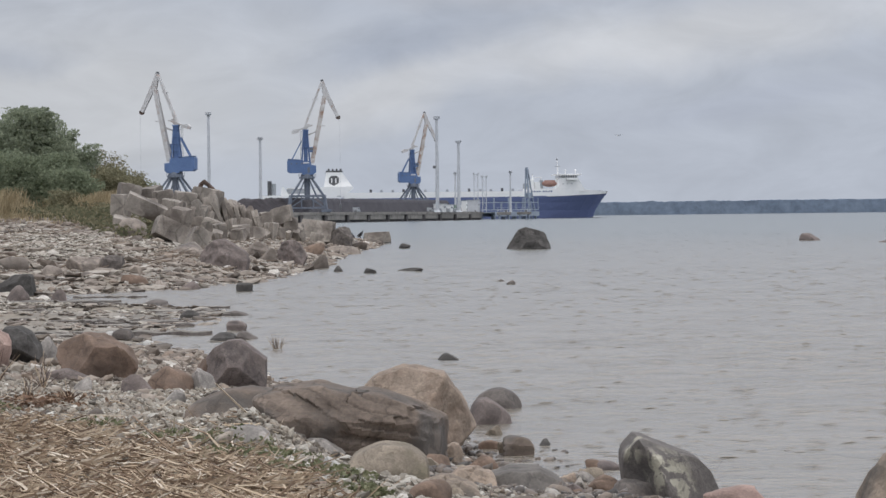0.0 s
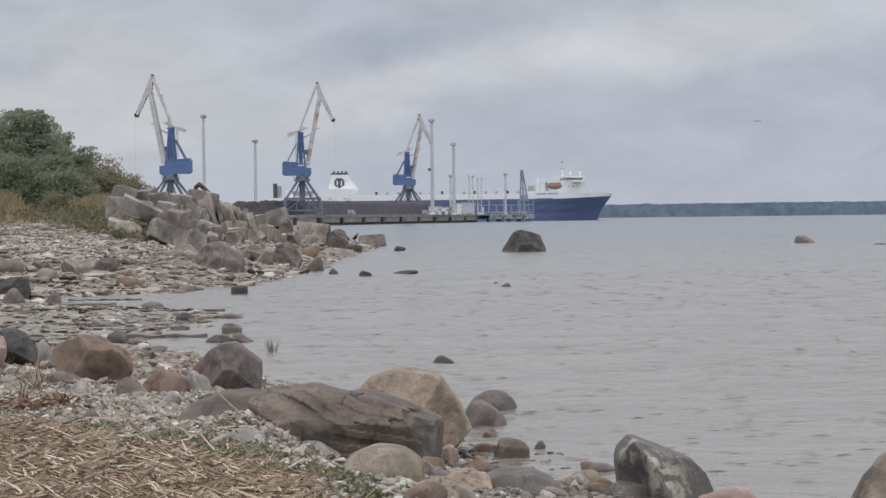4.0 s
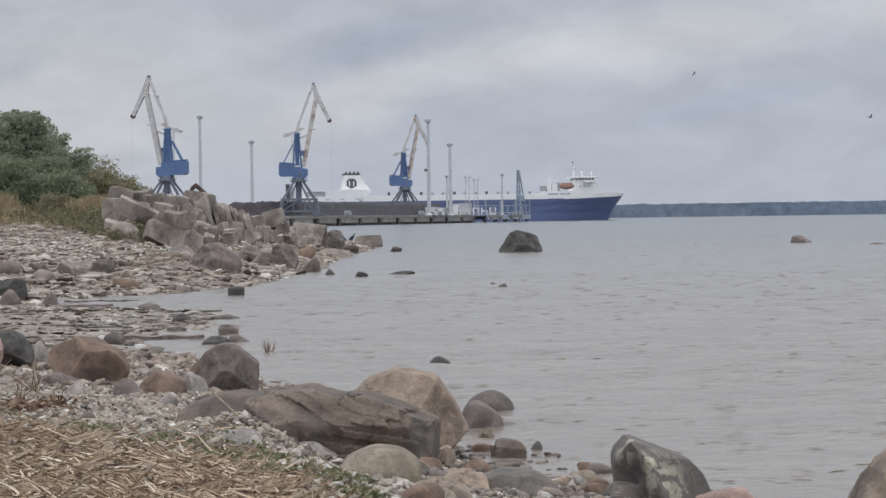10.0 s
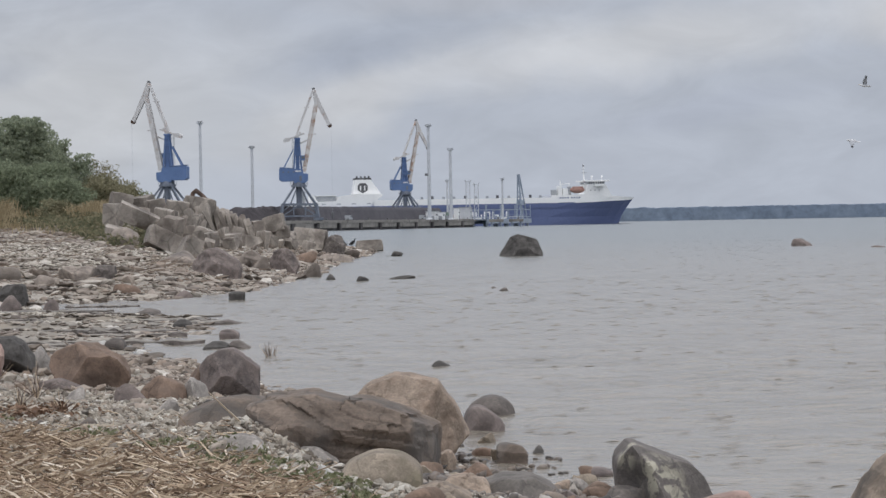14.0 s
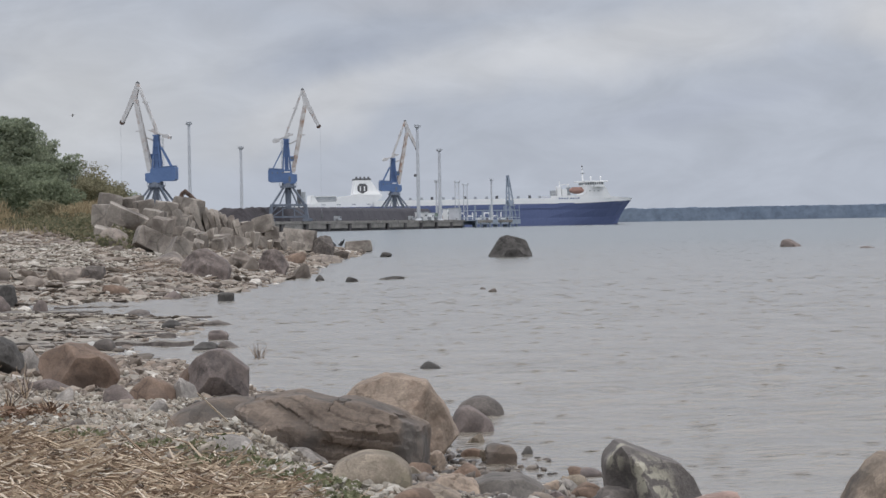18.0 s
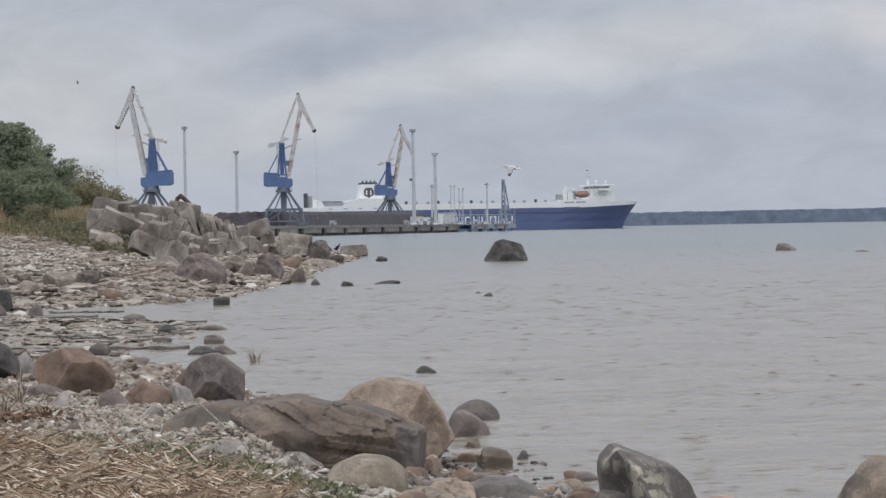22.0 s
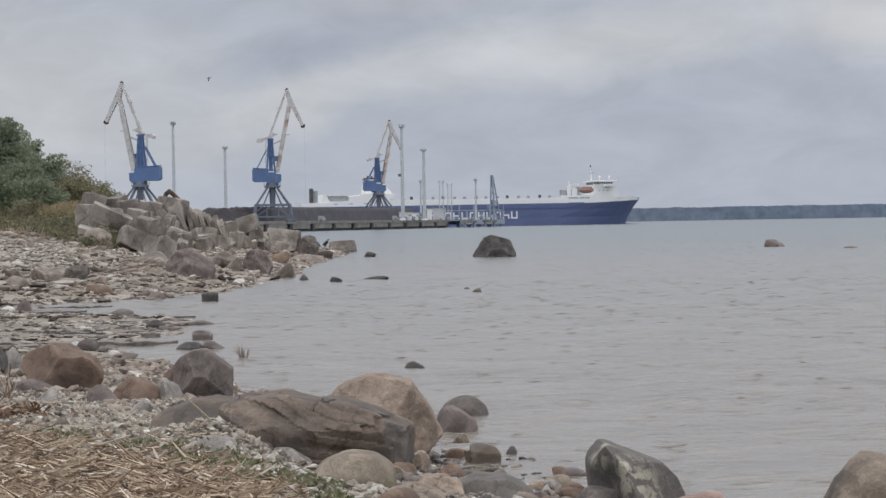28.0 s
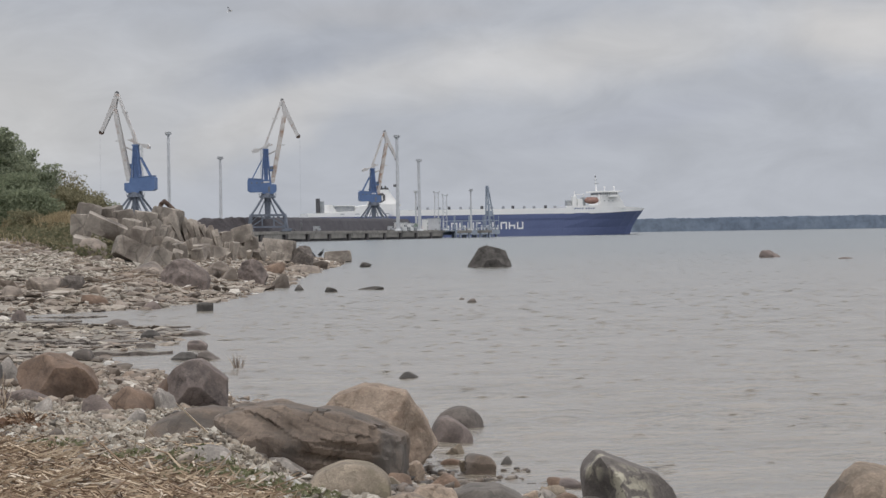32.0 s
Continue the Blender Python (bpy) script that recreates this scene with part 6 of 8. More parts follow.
hewn("boulder", "large dark erratic boulder alone in the bay", 5.33, 148.0, 0.68, 2.4, ((-6, 0, 1.36), (23, 0, 1.03), (74, 0, 0.61), (108, 0, 0.71), (148, 0, 0.833), (186, 0, 1.4), (55, 0.62, 0.8), (140, 0.7, 0.85), (95, 0.8, 0.85)), 185, "stone_black", sharp=120, rough=0.05, chips=0.05)
stone("boulder", "low brown boulder alone in the bay", 26.91, 174.83, -0.02, 1.70, 1.40, 0.57, 0, 187, "stone_mauve", level=4)
stone("boulder", "low stone awash in the bay", 29.80, 160.34, -0.02, 1.09, 0.90, 0.14, 0, 189, "stone_mauve", level=3)
stone("boulder", "white limestone lump on the tidal flat", -6.54, 49.11, -0.02, 0.19, 0.16, 0.13, 0, 301, "stone_white", level=3)
stone("boulder", "white limestone lump at the inlet edge", -7.72, 73.54, 0.01, 0.39, 0.32, 0.18, 0, 302, "stone_white", level=3)
stone("boulder", "white limestone lump on the tidal flat", -6.06, 43.23, -0.02, 0.15, 0.12, 0.11, 0, 303, "stone_white", level=3)
stone("boulder", "white limestone lump behind the boulder ridge", -4.93, 39.81, -0.02, 0.19, 0.16, 0.11, 0, 304, "stone_white", level=3)
stone("boulder", "white limestone lump behind the boulder ridge", -3.15, 33.26, 0.00, 0.23, 0.19, 0.07, 0, 305, "stone_white", level=3)
stone("boulder", "low grey boulder at the foot of the concrete heap", -13.61, 104.33, 1.32, 1.52, 1.25, 0.87, 0, 306, "stone_far", facets=3, sharp=24, cuts=((150, 0.85, 0.05), (98, 0.85, 0.05), (50, 0.8, 0.05), (90, 0.8, 0.85)), level=4)
hewn("boulder", "grey beach boulder below the bank", -11.3, 75.1, 0.7, 0.9, ((-20, 0, 0.52), (5, 0, 0.57), (60, 0, 0.44), (89, 0, 0.25), (120, 0, 0.38), (150, 0, 0.53), (185, 0, 0.55), (88, 0.7, 0.34), (200, 0.8, 0.4)), 201, "stone_far", sharp=120, rough=0.04, chips=0.04)
hewn("boulder", "dark angular beach boulder", -10.54, 76.3, 0.71, 0.6, ((-10, 0, 0.36), (5, 0, 0.34), (60, 0, 0.35), (88, 0, 0.25), (120, 0, 0.33), (165, 0, 0.33), (80, 0.75, 0.3)), 203, "stone_dark", sharp=120, rough=0.04, chips=0.03)
hewn("boulder", "dark rounded beach boulder", -11.88, 66.4, 0.31, 0.8, ((-10, 0, 0.56), (8, 0, 0.49), (60, 0, 0.44), (92, 0, 0.3), (120, 0, 0.27), (150, 0, 0.4), (178, 0, 0.51), (110, 0.7, 0.33), (20, 0.75, 0.4)), 205, "stone_black", sharp=70, rough=0.03, chips=0.03)
stone("boulder", "grey-brown round beach boulder", -10.92, 61.22, -0.01, 0.62, 0.51, 0.46, 0, 207, "stone_mauve", level=4)
stone("boulder", "pointed brown beach stone", -9.72, 60.36, -0.02, 0.47, 0.39, 0.38, 0, 209, "stone_mauve", facets=8, sharp=14, level=4)
hewn("boulder", "broad grey boulder below the concrete blocks", -7.91, 86.6, 0.85, 1.6, ((-10, 0, 0.93), (5, 0, 0.84), (30, 0, 0.68), (60, 0, 0.43), (88, 0, 0.48), (120, 0, 0.58), (150, 0, 0.74), (178, 0, 0.87), (70, 0.7, 0.55), (150, 0.7, 0.65)), 211, "stone_mauve", sharp=60, rough=0.05, chips=0.05)
hewn("boulder", "pointed brown boulder on the beach edge", -6.32, 100.2, 0.78, 1.2, ((-25, 0, 0.72), (5, 0, 0.62), (30, 0, 0.4), (60, 0, 0.37), (88, 0, 0.38), (120, 0, 0.45), (150, 0, 0.52), (178, 0, 0.64), (40, 0.7, 0.4), (170, 0.7, 0.45)), 213, "stone_mauve", sharp=80, rough=0.05, chips=0.05)
hewn("boulder", "grey boulder on the beach edge", -7.76, 100.6, 0.78, 1.0, ((-10, 0, 0.56), (5, 0, 0.5), (30, 0, 0.38), (60, 0, 0.32), (88, 0, 0.33), (120, 0, 0.33), (150, 0, 0.4), (178, 0, 0.51), (80, 0.7, 0.36)), 215, "stone_far", sharp=40, rough=0.05, chips=0.04)
stone("boulder", "low grey boulder below the concrete blocks", -9.85, 92.96, 0.67, 1.62, 1.34, 0.55, 0, 217, "stone_far", level=4)
stone("boulder", "small rounded tan stone on the spit", -5.12, 98.01, -0.02, 0.88, 0.73, 0.59, 0, 219, "stone_far", level=3)
hewn("boulder", "jagged dark boulder on the headland", -6.52, 150.0, 0.9, 1.5, ((-5, 0, 0.85), (20, 0, 0.8), (48, 0, 0.84), (70, 0, 0.72), (95, 0, 0.58), (130, 0, 0.46), (160, 0, 0.66), (182, 0, 0.84), (60, 0.6, 0.72), (150, 0.7, 0.6)), 221, "stone_dark", sharp=110, rough=0.04, chips=0.05)
stone("boulder", "reddish stone on the headland", -6.54, 119.35, 0.20, 1.30, 1.08, 0.65, 0, 225, "stone_red", level=3)
stone("boulder", "flat stone at the water edge", -5.92, 136.04, 0.05, 2.64, 1.28, 0.41, 0, 227, "stone_far", level=3)
stone("boulder", "flat pale stone at the headland tip", -5.70, 151.78, 0.09, 1.84, 0.89, 0.46, 0, 229, "stone_far", level=3)
stone("boulder", "small brown beach stone", -9.27, 71.78, 0.13, 0.82, 0.68, 0.33, 0, 231, "stone_red", level=3)
stone("boulder", "low grey beach stone", -8.52, 71.34, 0.03, 0.69, 0.57, 0.26, 0, 233, "stone_far", level=3)
stone("boulder", "low brown beach stone", -7.58, 71.72, -0.02, 0.63, 0.52, 0.26, 0, 235, "stone_mauve", level=3)
stone("boulder", "low dark stone on the flat", -7.05, 58.43, -0.02, 0.71, 0.58, 0.17, 0, 237, "stone_dark", level=3)
stone("boulder", "small grey beach stone", -11.91, 72.54, 0.38, 0.70, 0.58, 0.37, 0, 239, "stone_far", level=3)
stone("boulder", "low grey beach stone", -13.22, 73.61, 0.58, 0.89, 0.74, 0.41, 0, 241, "stone_far", level=3)
stone("boulder", "grey stone at the beach edge", -7.29, 98.89, 0.31, 0.84, 0.69, 0.54, 0, 243, "stone_far", level=3)


def concrete_block(x, y, z, w, d, h, rx, ry, rz, label, taper=None, cast=False):
    """A cast block with chipped edges, lying as it was tipped; cast: one that has kept its flat faces."""
    rng = random.Random(int(x * 97 + y * 31))
    bm = bmesh.new()
    bmesh.ops.create_cube(bm, size=1.0)
    bmesh.ops.bevel(bm, geom=list(bm.edges), offset=0.012, segments=1, affect="EDGES")
    bmesh.ops.subdivide_edges(bm, edges=[e for e in bm.edges if e.calc_length() > 0.3], cuts=5, use_grid_fill=True)
    k = rng.uniform(0, 50)
    wear = 0.35 if cast else 0.75
    # one corner broken away
    cut = Vector((rng.choice((-1, 1)), rng.choice((-1, 0.4)), rng.choice((-0.7, 1)))).normalized()
    reach = rng.uniform(0.5, 0.68)
    for v in bm.verts:
        c = v.co.copy()
        corner = max(0.0, abs(c.x) + abs(c.y) + abs(c.z) - 1.15)
        v.co *= 1 - wear * 0.2 * corner * (1 + noise.noise(c * 4 + Vector((k, 0, 0)))) + wear * 0.06 * noise.noise(c * 3 + Vector((0, k, 0)))
        v.co.x *= 1 + wear * 0.3 * math.sin(k) * c.z
        v.co.y *= 1 + wear * 0.3 * math.cos(k * 1.7) * c.z
        over = v.co.dot(cut) - reach
        if over > 0:
            v.co -= cut * over * 0.9
        v.co += 0.012 * Vector((noise.noise(c * 9 + Vector((k, 3, 0))), noise.noise(c * 9 + Vector((0, k, 5))), noise.noise(c * 9 + Vector((7, 0, k)))))
    if taper is not None:
        # a slab that narrows towards its foot
        for v in bm.verts:
            v.co.x *= 1 - taper * (0.5 - v.co.z) * 0.9
    for v in bm.verts:
        v.co.x, v.co.y, v.co.z = v.co.x * w, v.co.y * d, v.co.z * h
    ob = part("concrete_block", bm, M["concrete"], None, smooth=True)
    ob.data.set_sharp_from_angle(angle=radians(24))
    ob.matrix_world = pose(x, y, z, rx, ry, rz)
    tagged(ob, label, "concrete block", "breakwater blocks")


# tipped blocks: place, size, tilt and turn
concrete_block(-11.70, 103.0, 1.51, 1.56, 1.30, 0.83, -8, 27, 14, "large tilted block of weathered concrete in the breakwater heap", cast=True)
concrete_block(-10.31, 100.5, 1.20, 0.81, 0.90, 0.90, -10, 28, 20, "large tilted block of weathered concrete in the breakwater heap", cast=True)
concrete_block(-13.43, 108.0, 2.62, 1.79, 1.30, 0.77, 6, 25, 8, "large tilted block of weathered concrete in the breakwater heap", cast=True)
concrete_block(-15.01, 112.0, 2.76, 0.69, 1.00, 1.06, 0, 3, -22, "large tilted block of weathered concrete in the breakwater heap", cast=True)
concrete_block(-13.96, 105.0, 1.72, 1.14, 1.20, 0.89, 8, 14, 6, "large tilted block of weathered concrete in the breakwater heap", cast=True)
concrete_block(-16.31, 124.28, 3.19, 1.09, 0.97, 1.51, 0, 10, 20, "tilted weathered concrete cube in the breakwater heap")
concrete_block(-15.54, 126.37, 3.12, 1.33, 1.20, 1.34, 8, -6, -15, "weathered concrete cube in the breakwater heap")
concrete_block(-14.32, 123.10, 2.89, 0.87, 0.78, 1.40, 0, -8, 25, "weathered concrete cube in the breakwater heap")
concrete_block(-12.52, 114.45, 2.04, 0.78, 0.70, 1.17, 8, 12, -30, "tilted weathered concrete cube in the breakwater heap")
concrete_block(-11.90, 115.78, 1.80, 0.62, 0.56, 0.80, 0, -6, 10, "weathered concrete cube in the breakwater heap")
concrete_block(-11.10, 114.88, 1.62, 0.85, 0.77, 0.90, -10, 18, -35, "tilted weathered concrete cube in the breakwater heap")
concrete_block(-13.51, 125.28, 2.79, 1.08, 0.96, 1.46, 4, 6, 15, "weathered concrete cube in the breakwater heap")
concrete_block(-12.46, 125.71, 2.73, 1.46, 1.31, 1.94, -6, 10, -20, "tilted weathered concrete cube in the breakwater heap")
concrete_block(-10.61, 113.97, 1.47, 0.60, 0.54, 0.79, 5, -10, 20, "tilted weathered concrete cube in the breakwater heap")
concrete_block(-11.79, 124.05, 2.44, 0.46, 1.01, 1.67, -14, -10, 2, "leaning concrete slab in the breakwater heap", 0.55)
concrete_block(-11.60, 123.60, 2.28, 0.27, 0.44, 1.44, -10, -22, 12, "leaning concrete slab in the breakwater heap", 0.5)
concrete_block(-11.67, 126.58, 2.45, 0.39, 0.85, 1.65, -14, -15, 8, "leaning concrete slab in the breakwater heap", 0.55)
concrete_block(-11.46, 125.90, 2.29, 0.28, 0.45, 1.40, -10, -10, 12, "leaning concrete slab in the breakwater heap", 0.5)
concrete_block(-11.44, 128.03, 2.42, 0.34, 0.74, 1.61, -14, -20, 14, "leaning concrete slab in the breakwater heap", 0.55)
concrete_block(-11.26, 127.70, 2.26, 0.28, 0.45, 1.37, -10, -22, 12, "leaning concrete slab in the breakwater heap", 0.5)
concrete_block(-11.15, 128.16, 2.30, 0.47, 1.04, 1.54, -14, -10, 2, "leaning concrete slab in the breakwater heap", 0.55)
concrete_block(-10.96, 127.70, 2.14, 0.28, 0.45, 1.31, -10, -10, 12, "leaning concrete slab in the breakwater heap", 0.5)
concrete_block(-10.88, 128.59, 2.21, 0.39, 0.86, 1.49, -14, -15, 8, "leaning concrete slab in the breakwater heap", 0.55)
concrete_block(-10.71, 128.30, 2.05, 0.28, 0.46, 1.25, -10, -22, 12, "leaning concrete slab in the breakwater heap", 0.5)
concrete_block(-10.56, 128.33, 2.06, 0.34, 0.74, 1.44, -14, -20, 14, "leaning concrete slab in the breakwater heap", 0.55)
concrete_block(-10.39, 128.10, 1.90, 0.28, 0.46, 1.19, -10, -10, 12, "leaning concrete slab in the breakwater heap", 0.5)
concrete_block(-10.42, 130.37, 1.97, 0.48, 1.05, 1.39, -14, -10, 2, "leaning concrete slab in the breakwater heap", 0.55)
concrete_block(-10.24, 130.01, 1.81, 0.29, 0.46, 1.15, -10, -22, 12, "leaning concrete slab in the breakwater heap", 0.5)
concrete_block(-10.09, 130.09, 1.82, 0.39, 0.87, 1.33, -14, -15, 8, "leaning concrete slab in the breakwater heap", 0.55)
concrete_block(-9.92, 129.81, 1.65, 0.29, 0.46, 1.08, -10, -10, 12, "leaning concrete slab in the breakwater heap", 0.5)
concrete_block(-13.52, 120.09, 2.46, 0.36, 0.65, 1.23, -16, -18, -8, "leaning concrete slab in the breakwater heap", 0.5)
concrete_block(-13.07, 118.79, 2.36, 0.37, 0.66, 1.28, -16, 12, -1, "leaning concrete slab in the breakwater heap", 0.5)
concrete_block(-12.88, 119.78, 2.31, 0.35, 0.63, 1.17, -16, -8, 6, "leaning concrete slab in the breakwater heap", 0.5)
concrete_block(-12.54, 118.52, 2.17, 0.27, 0.49, 1.10, -16, 20, 13, "leaning concrete slab in the breakwater heap", 0.5)
concrete_block(-12.50, 122.88, 2.39, 0.47, 0.85, 1.25, -16, -18, -8, "leaning concrete slab in the breakwater heap", 0.5)
concrete_block(-11.99, 119.19, 2.10, 0.37, 0.66, 1.22, -16, 12, -1, "leaning concrete slab in the breakwater heap", 0.5)
concrete_block(-12.27, 124.96, 2.48, 0.45, 0.81, 1.34, -16, -8, 6, "leaning concrete slab in the breakwater heap", 0.5)
concrete_block(-11.69, 120.12, 1.98, 0.28, 0.49, 0.95, -16, 20, 13, "leaning concrete slab in the breakwater heap", 0.5)
concrete_block(-9.62, 130.26, 2.10, 0.65, 0.65, 0.65, 4, -8, 15, "weathered concrete cube in the breakwater heap")
concrete_block(-8.71, 130.26, 2.23, 1.04, 0.65, 0.91, -4, -16, -10, "leaning concrete slab in the breakwater heap")
concrete_block(-9.84, 139.44, 1.58, 0.75, 0.67, 0.73, 0, 8, 30, "tilted weathered concrete cube in the breakwater heap")
concrete_block(-8.58, 138.62, 1.19, 0.71, 0.64, 0.90, 6, -14, -25, "tilted weathered concrete cube in the breakwater heap")
concrete_block(-7.84, 150.11, 1.21, 2.03, 1.01, 1.37, -8, 6, -12, "large broken concrete slab on the headland")
concrete_block(-5.23, 189.33, 0.41, 2.07, 1.65, 0.90, -3, -3, 6, "concrete block standing at the headland tip")
concrete_block(-9.49, 122.10, 1.31, 0.66, 0.60, 0.64, 0, 14, 28, "tilted weathered concrete cube in the breakwater heap")
concrete_block(-9.78, 114.60, 1.28, 0.66, 0.59, 0.65, 8, -6, -18, "weathered concrete cube in the breakwater heap")
concrete_block(-14.52, 117.58, 2.50, 0.79, 0.72, 1.25, -6, 6, 36, "weathered concrete cube in the breakwater heap")
concrete_block(-13.45, 118.21, 2.40, 0.90, 0.81, 1.32, 4, 12, -8, "weathered concrete cube in the breakwater heap")
concrete_block(-12.02, 123.86, 2.23, 0.74, 0.67, 1.13, 4, -8, 30, "weathered concrete cube in the breakwater heap")
concrete_block(-8.32, 130.39, 1.84, 0.78, 0.65, 0.65, 5, 12, 20, "tilted weathered concrete cube in the breakwater heap")
concrete_block(-7.68, 145.18, 0.81, 0.62, 0.55, 0.69, 8, 12, 35, "tilted weathered concrete cube in the breakwater heap")
concrete_block(-10.49, 126.49, 1.69, 0.65, 0.58, 0.77, -8, 16, 15, "tilted weathered concrete cube in the breakwater heap")
concrete_block(-14.30, 130.13, 3.01, 0.29, 0.29, 0.56, -11, 13, -37, "leaning concrete slab in the breakwater heap", 0.32)
concrete_block(-9.11, 151.34, 1.18, 0.69, 0.48, 0.68, -6, -5, -23, "tilted weathered concrete cube in the breakwater heap")
concrete_block(-8.82, 137.18, 1.31, 0.48, 0.36, 1.07, -2, 1, -21, "tilted weathered concrete cube in the breakwater heap", 0.55)
concrete_block(-8.59, 138.26, 1.08, 0.62, 0.53, 0.68, 30, 11, -2, "leaning concrete slab in the breakwater heap")
concrete_block(-9.40, 137.35, 1.42, 0.32, 0.34, 0.83, 33, 1, 28, "leaning concrete slab in the breakwater heap", 0.4)
concrete_block(-11.80, 120.08, 1.80, 0.56, 0.36, 0.43, 4, -33, -6, "tilted weathered concrete cube in the breakwater heap")
concrete_block(-10.12, 106.44, 1.20, 0.25, 0.27, 0.63, 9, -20, 44, "tilted weathered concrete cube in the breakwater heap", 0.28)
concrete_block(-13.17, 134.01, 2.67, 0.81, 0.61, 0.63, 15, 37, 0, "leaning concrete slab in the breakwater heap")
concrete_block(-10.28, 115.80, 1.26, 0.23, 0.21, 0.32, 5, 36, -16, "tilted weathered concrete cube in the breakwater heap", 0.29)
concrete_block(-13.81, 133.24, 2.72, 0.49, 0.47, 0.45, -7, -2, 44, "tilted weathered concrete cube in the breakwater heap")
concrete_block(-9.63, 154.93, 1.34, 0.40, 0.30, 0.95, 14, -29, 38, "leaning concrete slab in the breakwater heap", 0.28)
concrete_block(-8.53, 142.80, 1.03, 0.62, 0.39, 0.53, -5, -31, -19, "leaning concrete slab in the breakwater heap")
concrete_block(-10.06, 130.78, 1.75, 0.50, 0.36, 1.01, 19, 36, 24, "tilted weathered concrete cube in the breakwater heap", 0.6)
concrete_block(-10.07, 135.23, 1.79, 0.54, 0.45, 0.98, 16, 14, -15, "leaning concrete slab in the breakwater heap", 0.29)
concrete_block(-13.01, 133.81, 2.53, 0.31, 0.22, 0.40, 3, 29, -13, "tilted weathered concrete cube in the breakwater heap", 0.29)
concrete_block(-10.38, 152.34, 1.40, 0.39, 0.31, 0.53, -5, 34, 27, "leaning concrete slab in the breakwater heap")
concrete_block(-9.10, 137.80, 1.42, 0.48, 0.39, 1.03, 12, -27, 18, "tilted weathered concrete cube in the breakwater heap", 0.57)
concrete_block(-10.10, 114.96, 1.22, 0.33, 0.33, 0.32, 29, 2, 15, "tilted weathered concrete cube in the breakwater heap")
concrete_block(-8.66, 133.98, 1.07, 0.26, 0.16, 0.62, 30, -14, 35, "tilted weathered concrete cube in the breakwater heap", 0.56)
concrete_block(-10.78, 122.45, 1.67, 0.55, 0.34, 0.77, 1, -18, -45, "leaning concrete slab in the breakwater heap", 0.55)
concrete_block(-9.36, 126.68, 1.41, 0.35, 0.35, 0.86, -2, 4, -20, "tilted weathered concrete cube in the breakwater heap", 0.42)
concrete_block(-9.31, 126.20, 1.18, 0.54, 0.46, 0.46, 26, -24, 44, "leaning concrete slab in the breakwater heap")
concrete_block(-9.27, 135.43, 1.27, 0.26, 0.26, 0.48, -12, 0, 21, "tilted weathered concrete cube in the breakwater heap", 0.53)
concrete_block(-11.24, 111.89, 1.42, 0.32, 0.20, 0.46, 13, -26, 17, "leaning concrete slab in the breakwater heap", 0.57)
concrete_block(-10.13, 139.04, 1.74, 0.96, 0.88, 0.95, -8, -13, 11, "tilted weathered concrete cube in the breakwater heap")
concrete_block(-9.10, 141.86, 1.21, 0.33, 0.32, 0.56, -2, -16, 2, "tilted weathered concrete cube in the breakwater heap", 0.33)
concrete_block(-10.19, 148.23, 1.52, 0.99, 0.65, 0.75, -12, 1, -24, "leaning concrete slab in the breakwater heap")
concrete_block(-13.71, 129.16, 2.67, 0.44, 0.40, 0.58, 31, -32, -45, "tilted weathered concrete cube in the breakwater heap")
concrete_block(-10.47, 110.47, 1.28, 0.46, 0.37, 0.55, 27, 18, 11, "leaning concrete slab in the breakwater heap")
concrete_block(-8.84, 146.22, 1.16, 0.58, 0.43, 0.69, 27, -16, 41, "tilted weathered concrete cube in the breakwater heap")
concrete_block(-9.62, 151.42, 1.47, 0.53, 0.48, 1.17, -8, 13, -34, "leaning concrete slab in the breakwater heap", 0.56)
concrete_block(-11.25, 110.35, 1.27, 0.27, 0.29, 0.25, 30, 35, 18, "tilted weathered concrete cube in the breakwater heap")
concrete_block(-8.90, 147.31, 1.27, 0.61, 0.63, 0.84, 27, 0, -17, "tilted weathered concrete cube in the breakwater heap")
concrete_block(-9.84, 122.70, 1.37, 0.29, 0.21, 0.52, 7, 9, -17, "tilted weathered concrete cube in the breakwater heap", 0.33)
concrete_block(-9.94, 118.03, 1.39, 0.82, 0.67, 0.75, 8, -2, 6, "leaning concrete slab in the breakwater heap")
concrete_block(-9.23, 139.25, 1.43, 0.74, 0.50, 0.83, 12, -35, 6, "tilted weathered concrete cube in the breakwater heap")
concrete_block(-8.36, 138.56, 1.01, 0.63, 0.53, 0.65, 36, -5, -34, "tilted weathered concrete cube in the breakwater heap")
concrete_block(-9.86, 152.77, 1.24, 0.35, 0.33, 0.43, 25, 32, 5, "tilted weathered concrete cube in the breakwater heap", 0.42)
concrete_block(-15.76, 126.79, 2.94, 1.02, 0.76, 0.74, -7, -23, -5, "tilted weathered concrete cube in the breakwater heap")
concrete_block(-9.18, 135.98, 1.39, 0.44, 0.40, 0.91, 34, -19, -23, "leaning concrete slab in the breakwater heap", 0.58)
concrete_block(-9.11, 134.85, 1.31, 0.61, 0.49, 0.76, -3, 26, 25, "tilted weathered concrete cube in the breakwater heap")
concrete_block(-13.99, 125.64, 2.68, 0.45, 0.36, 0.74, 4, 27, -25, "tilted weathered concrete cube in the breakwater heap", 0.47)
concrete_block(-9.59, 139.70, 1.44, 0.53, 0.40, 0.56, 5, -36, -42, "leaning concrete slab in the breakwater heap")
concrete_block(-12.76, 173.84, 1.66, 0.32, 0.28, 0.70, 2, -9, -44, "tilted weathered concrete cube in the breakwater heap", 0.39)
